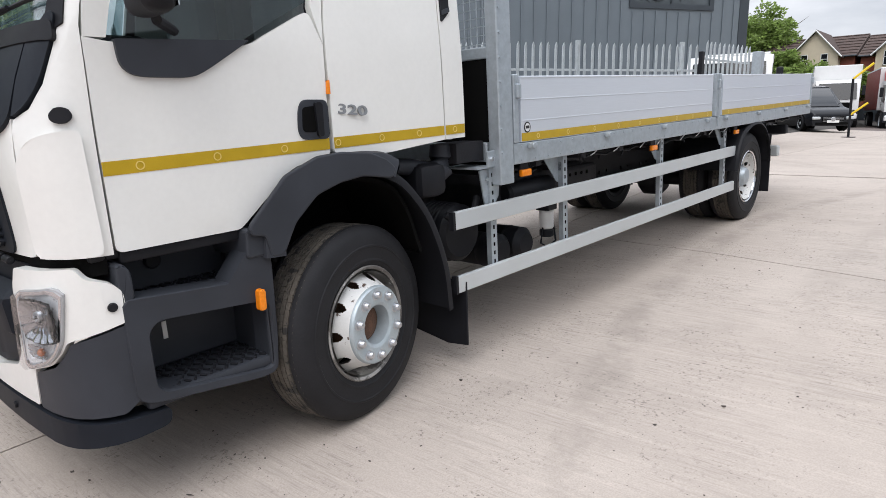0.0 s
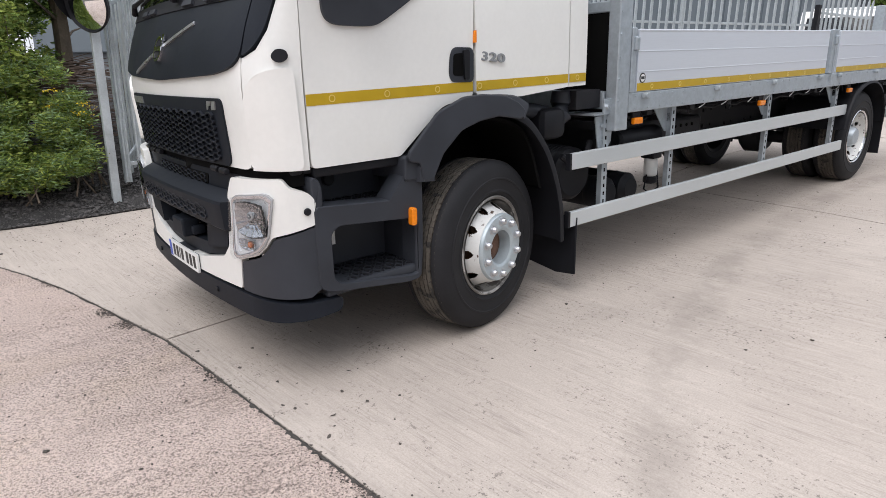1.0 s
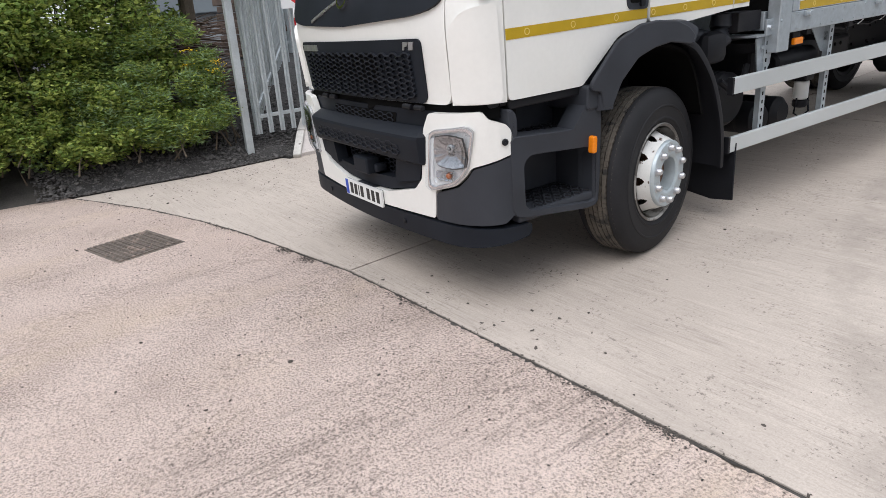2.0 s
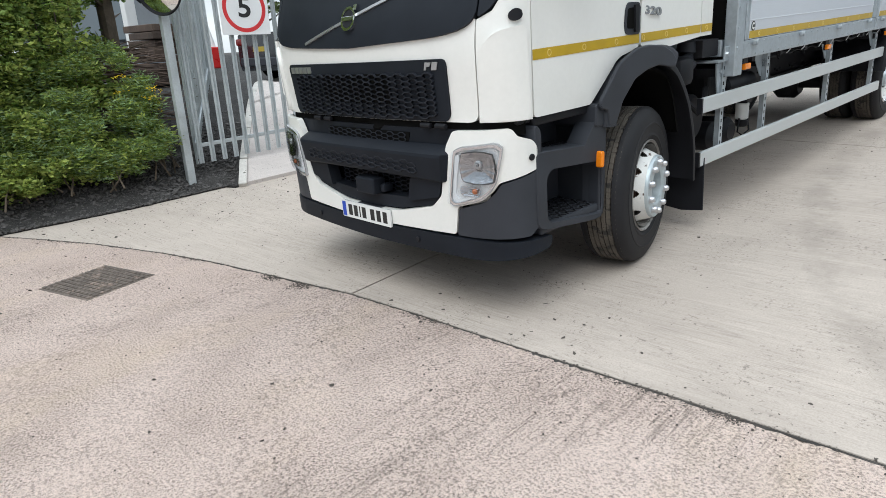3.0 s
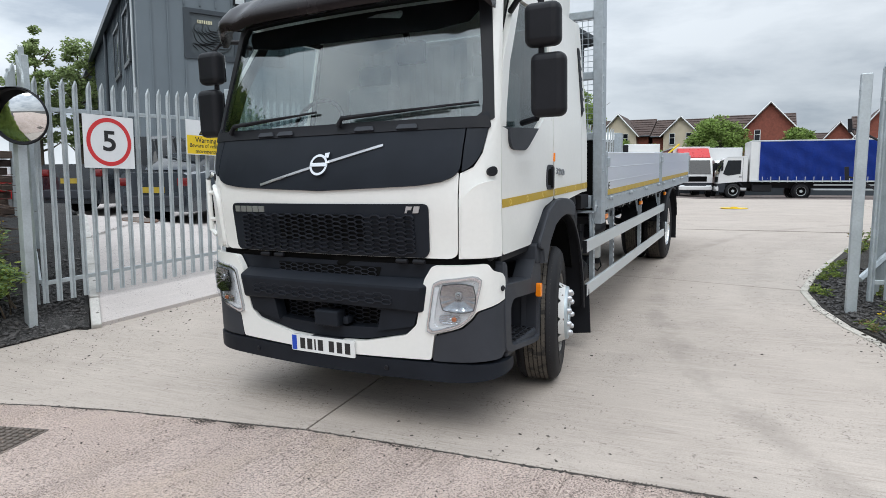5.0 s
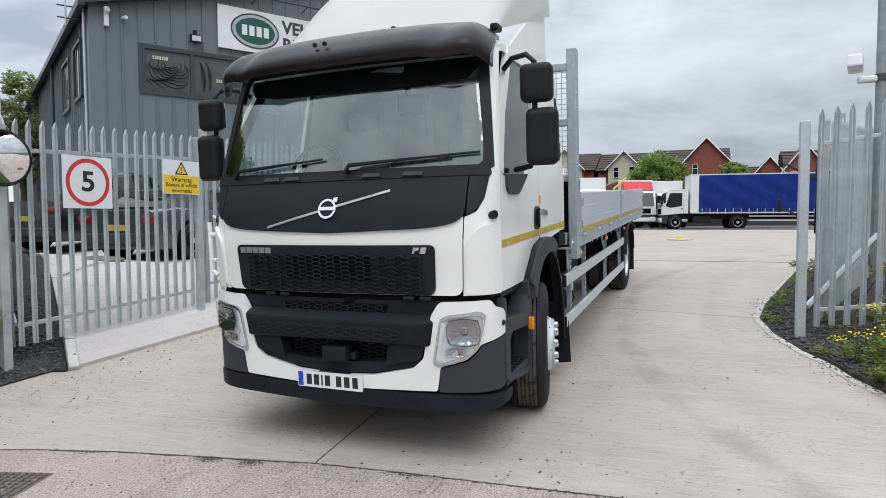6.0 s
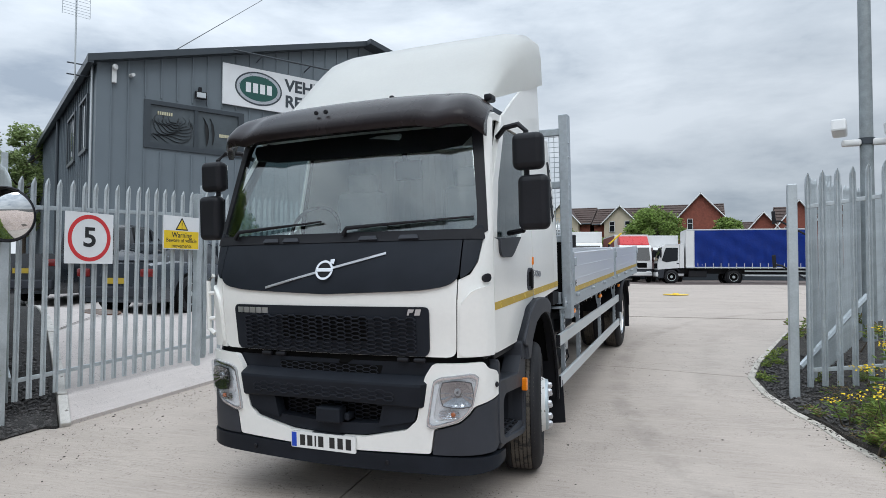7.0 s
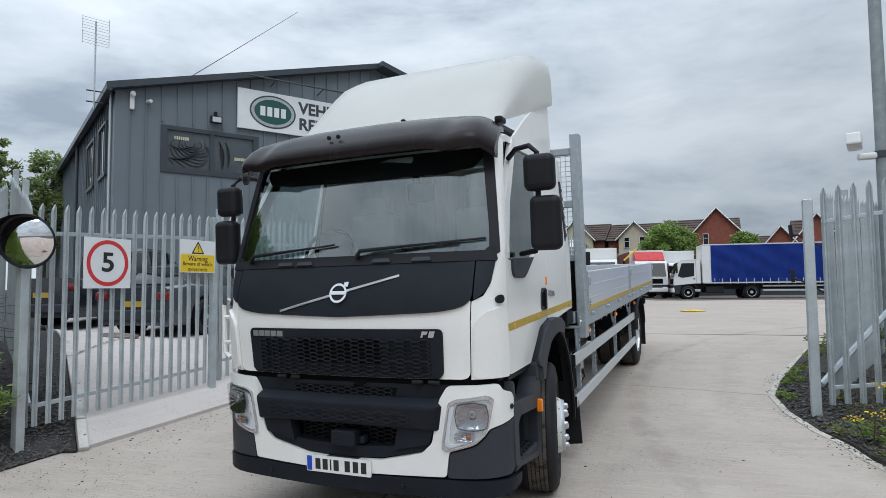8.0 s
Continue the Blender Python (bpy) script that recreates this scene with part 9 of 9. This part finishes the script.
# ---- houses beyond the yard ----
def house(name, label, xa, xb, y, eave, ridge, wall, gables, depth=8.0, z0=0.4):
    """A pair of houses with a long roof and gables that face the yard: gables (centre, half width, peak, wall)."""
    root = thing(name, label, "house", group="houses beyond the yard")
    w = finish(span(B(), (xa, y, z0), (xb, y + depth, eave)), "wall", wall, root)
    bm = prism(B(), [(y - 0.35, eave - 0.1), (y + depth / 2, ridge), (y + depth + 0.35, eave - 0.1), (y + depth + 0.35, eave - 0.25), (y - 0.35, eave - 0.25)], xb - xa + 0.3, axes(((xa + xb) / 2, 0, 0), (0, 1, 0), (0, 0, 1)))
    rf = finish(bm, "roof", "rooftile", root, "brown tiled roof")
    for k in range(7):
        t = (k + 0.5) / 7
        finish(tube(B(), [(xa - 0.1, y - 0.35 + (depth / 2 + 0.35) * t, eave - 0.06 + (ridge - eave + 0.1) * t), (xb + 0.1, y - 0.35 + (depth / 2 + 0.35) * t, eave - 0.06 + (ridge - eave + 0.1) * t)], 0.03, 4), "tile_course", "rooftile", rf)
    finish(tube(B(), [(xa - 0.15, y - 0.4, eave - 0.18), (xb + 0.15, y - 0.4, eave - 0.18)], 0.07, 6), "gutter", "clad_dark", rf)
    for c, h, peak, m in gables:
        bm = prism(B(), [(c - h, z0), (c + h, z0), (c + h, eave), (c, peak), (c - h, eave)], depth / 2, axes((0, y - 0.9 + depth / 4, 0), (1, 0, 0), (0, 0, 1)))
        g = finish(bm, "gable", m, root, "rendered gable" if m == "render" else "red brick gable")
        for s in (1, -1):
            bm = bmesh.new()
            a, b = Vector((c + s * (h + 0.3), 0, eave - 0.30 * (peak - eave) / h)), Vector((c, 0, peak + 0.02))
            q = [a, b, b + Vector((0, 0, 0.13)), a + Vector((0, 0, 0.13))]
            lo = [bm.verts.new((p.x, y - 1.2, p.z)) for p in q]
            hi = [bm.verts.new((p.x, y + depth / 2, p.z)) for p in q]
            bm.faces.new(lo)
            bm.faces.new(hi[::-1])
            for k in range(4):
                bm.faces.new((lo[k], lo[(k + 1) % 4], hi[(k + 1) % 4], hi[k]))
            finish(bm, "gable_roof", "rooftile", g)
            bm = tube(B(), [(a.x, y - 1.22, a.z + 0.05), (b.x, y - 1.22, b.z + 0.05)], 0.06, 4)
            finish(bm, "barge_board", "upvc", g)
        for wx in ((-0.75, 0.75) if m == "render" else (-1.0,)):
            win = finish(span(B(), (c + wx - 0.24, y - 0.95, eave - 1.0), (c + wx + 0.24, y - 0.88, eave + 0.05)), "window", "pane", g)
            for p in ((-0.27, -0.22, -1.03, 0.08), (0.22, 0.27, -1.03, 0.08), (-0.27, 0.27, 0.03, 0.08), (-0.27, 0.27, -1.03, -0.98), (-0.27, 0.27, -0.4, -0.36)):
                finish(span(B(), (c + wx + p[0], y - 0.98, eave + p[2]), (c + wx + p[1], y - 0.94, eave + p[3])), "window_frame", "upvc", win)
    n = max(1, int((xb - xa) / 3.0))
    for k in range(n):
        wx = xa + (k + 0.5) * (xb - xa) / n
        if any(abs(wx - c) < h + 0.6 for c, h, _, _ in gables):
            continue
        win = finish(span(B(), (wx - 0.55, y - 0.04, eave - 1.35), (wx + 0.55, y + 0.02, eave - 0.3)), "window", "pane", root)
        for p in ((-0.6, -0.52), (0.52, 0.6), (-0.04, 0.04)):
            finish(span(B(), (wx + p[0], y - 0.07, eave - 1.4), (wx + p[1], y - 0.03, eave - 0.25)), "window_frame", "upvc", win)
        for p in ((-1.4, -1.3), (-0.35, -0.25)):
            finish(span(B(), (wx - 0.6, y - 0.07, eave + p[0]), (wx + 0.6, y - 0.03, eave + p[1])), "window_frame", "upvc", win)
    return root


house("house", "brown-roofed house with a cream gable", -18.0, -8.05, 61.5, 6.7, 8.6, "brick", [(-10.85, 1.75, 8.6, "render")])
house("house", "brown-roofed house pair with cream gable and brick wall", -7.65, -3.0, 61.5, 6.6, 8.45, "brick", [(-4.95, 1.55, 8.15, "render")])
house("house", "red brick house with a large gable", -2.4, 4.7, 63.5, 6.8, 8.8, "brick", [(2.6, 2.3, 9.3, "brick")])
house("house", "low red brick houses with brown roofs", 4.9, 9.4, 66.5, 5.2, 7.0, "brick", [(8.4, 1.9, 7.5, "brick")])
house("house", "red brick house at the end of the row", 9.9, 16.0, 66.5, 6.0, 8.5, "brick", [(11.5, 2.0, 8.6, "brick")])
house("house", "brick house far behind the row", -26.0, -17.6, 62.5, 6.0, 8.4, "brick", [(-21, 2.0, 8.3, "render")])

tree("tree", "round green tree in front of the houses", (-1.5, 56.0, 0.6), 7.0, 5.2, 2.4, 3, "leaf_tree", 16000, 0.18, 90)
tree("tree", "green tree behind the blue lorry", (4.9, 58.0, 0.6), 5.8, 3.2, 2.6, 4, "leaf_tree", 7500, 0.18)
tree("tree", "bushy green tree behind the parked vans", (-7.0, 55.8, 0.6), 4.6, 3.4, 2.0, 5, "leaf_tree", 6500, 0.18)
tree("tree", "low green tree beside the cream house", (-9.6, 57.0, 0.6), 5.0, 4.4, 1.6, 6, "leaf_tree", 8500, 0.18)
tree("tree", "tall leafy green tree behind the white van", (-16.6, 66.5, 0.6), 11.2, 7.6, 2.6, 7, "leaf_tree", 22000, 0.24, 120)
tree("tree", "broad green tree beyond the yard", (-13.2, 59.5, 0.6), 6.6, 4.6, 1.8, 8, "leaf_tree", 12000, 0.20, 80)
tree("tree", "slender pale-green tree beside the unit", (-33.0, 19.5, 1.4), 8.9, 2.9, 2.0, 9, "leaf_poplar", 9000, 0.13, 70)
tree("tree", "slender green tree beside the unit", (-33.0, 17.1, 1.4), 8.8, 2.7, 2.0, 10, "leaf_poplar", 9000, 0.13, 70)

# boundary wall behind the parked lorries, coloured dark for the shade seen under them
wl = thing("boundary_wall", "boundary fence behind the lorries, dark grey for the shade under them", "wall", kind="structure")
finish(span(B(), (-30, 58.4, 0.4), (30, 58.65, 2.4)), "wall_body", "clad_dark", wl)

# grey cabin and timber stack behind the hedge
cabn = thing("site_cabin", "grey and white steel cabin behind the hedge", "cabin", Matrix.Translation((-17.2, 5.3, 1.2)) @ Matrix.Rotation(radians(20), 4, "Z"))
finish(span(B(), (-6, -1.2, 0.9), (-0.2, 1.10, 5.0), 0.03), "cabin_body", "cladding", cabn)
finish(span(B(), (-0.2, -0.95, 0.9), (0.0, 1.10, 5.0), 0.02), "cabin_end", "clad_light", cabn)
finish(span(B(), (-0.2, -1.30, 0.6), (0.004, -0.95, 5.0), 0.02), "cabin_corner", "upvc", cabn)
finish(span(B(), (-6, -0.9, -0.6), (-0.004, 1.10, 0.9)), "cabin_base", "clad_light", cabn)
pile = thing("timber_stack", "stack of weathered timber beams on the bank", "timber")
r2 = random.Random(9)
for k in range(8):
    for j in range(3):
        z = bank(-9.2, 2.4) + 0.07 + 0.135 * k
        bm = box(B(), (0, 0, 0), (0.9 + r2.uniform(-0.1, 0.2), 0.26, 0.12), 0.01)
        finish(bm, "beam", "wood", pile, at=Matrix.Translation((-9.4 + r2.uniform(-0.06, 0.06), 2.0 + 0.32 * j, z)) @ Matrix.Rotation(radians(r2.uniform(-8, 8) + 8), 4, "Z"))
# fire point: red bins and cone beyond the gate
bn = thing("red_bin", "red plastic bin with white and red cone on it", "bin")
finish(span(B(), (-12.4, 4.2, 1.25), (-12.0, 4.6, 1.75), 0.03), "bin_body", "red", bn)
finish(revolve(B(), [(0, 0.14), (0.15, 0.11), (0.5, 0.03), (0.5, 0.0005)], (-12.2, 4.4, 1.75), 16, "z"), "cone", "upvc", bn)
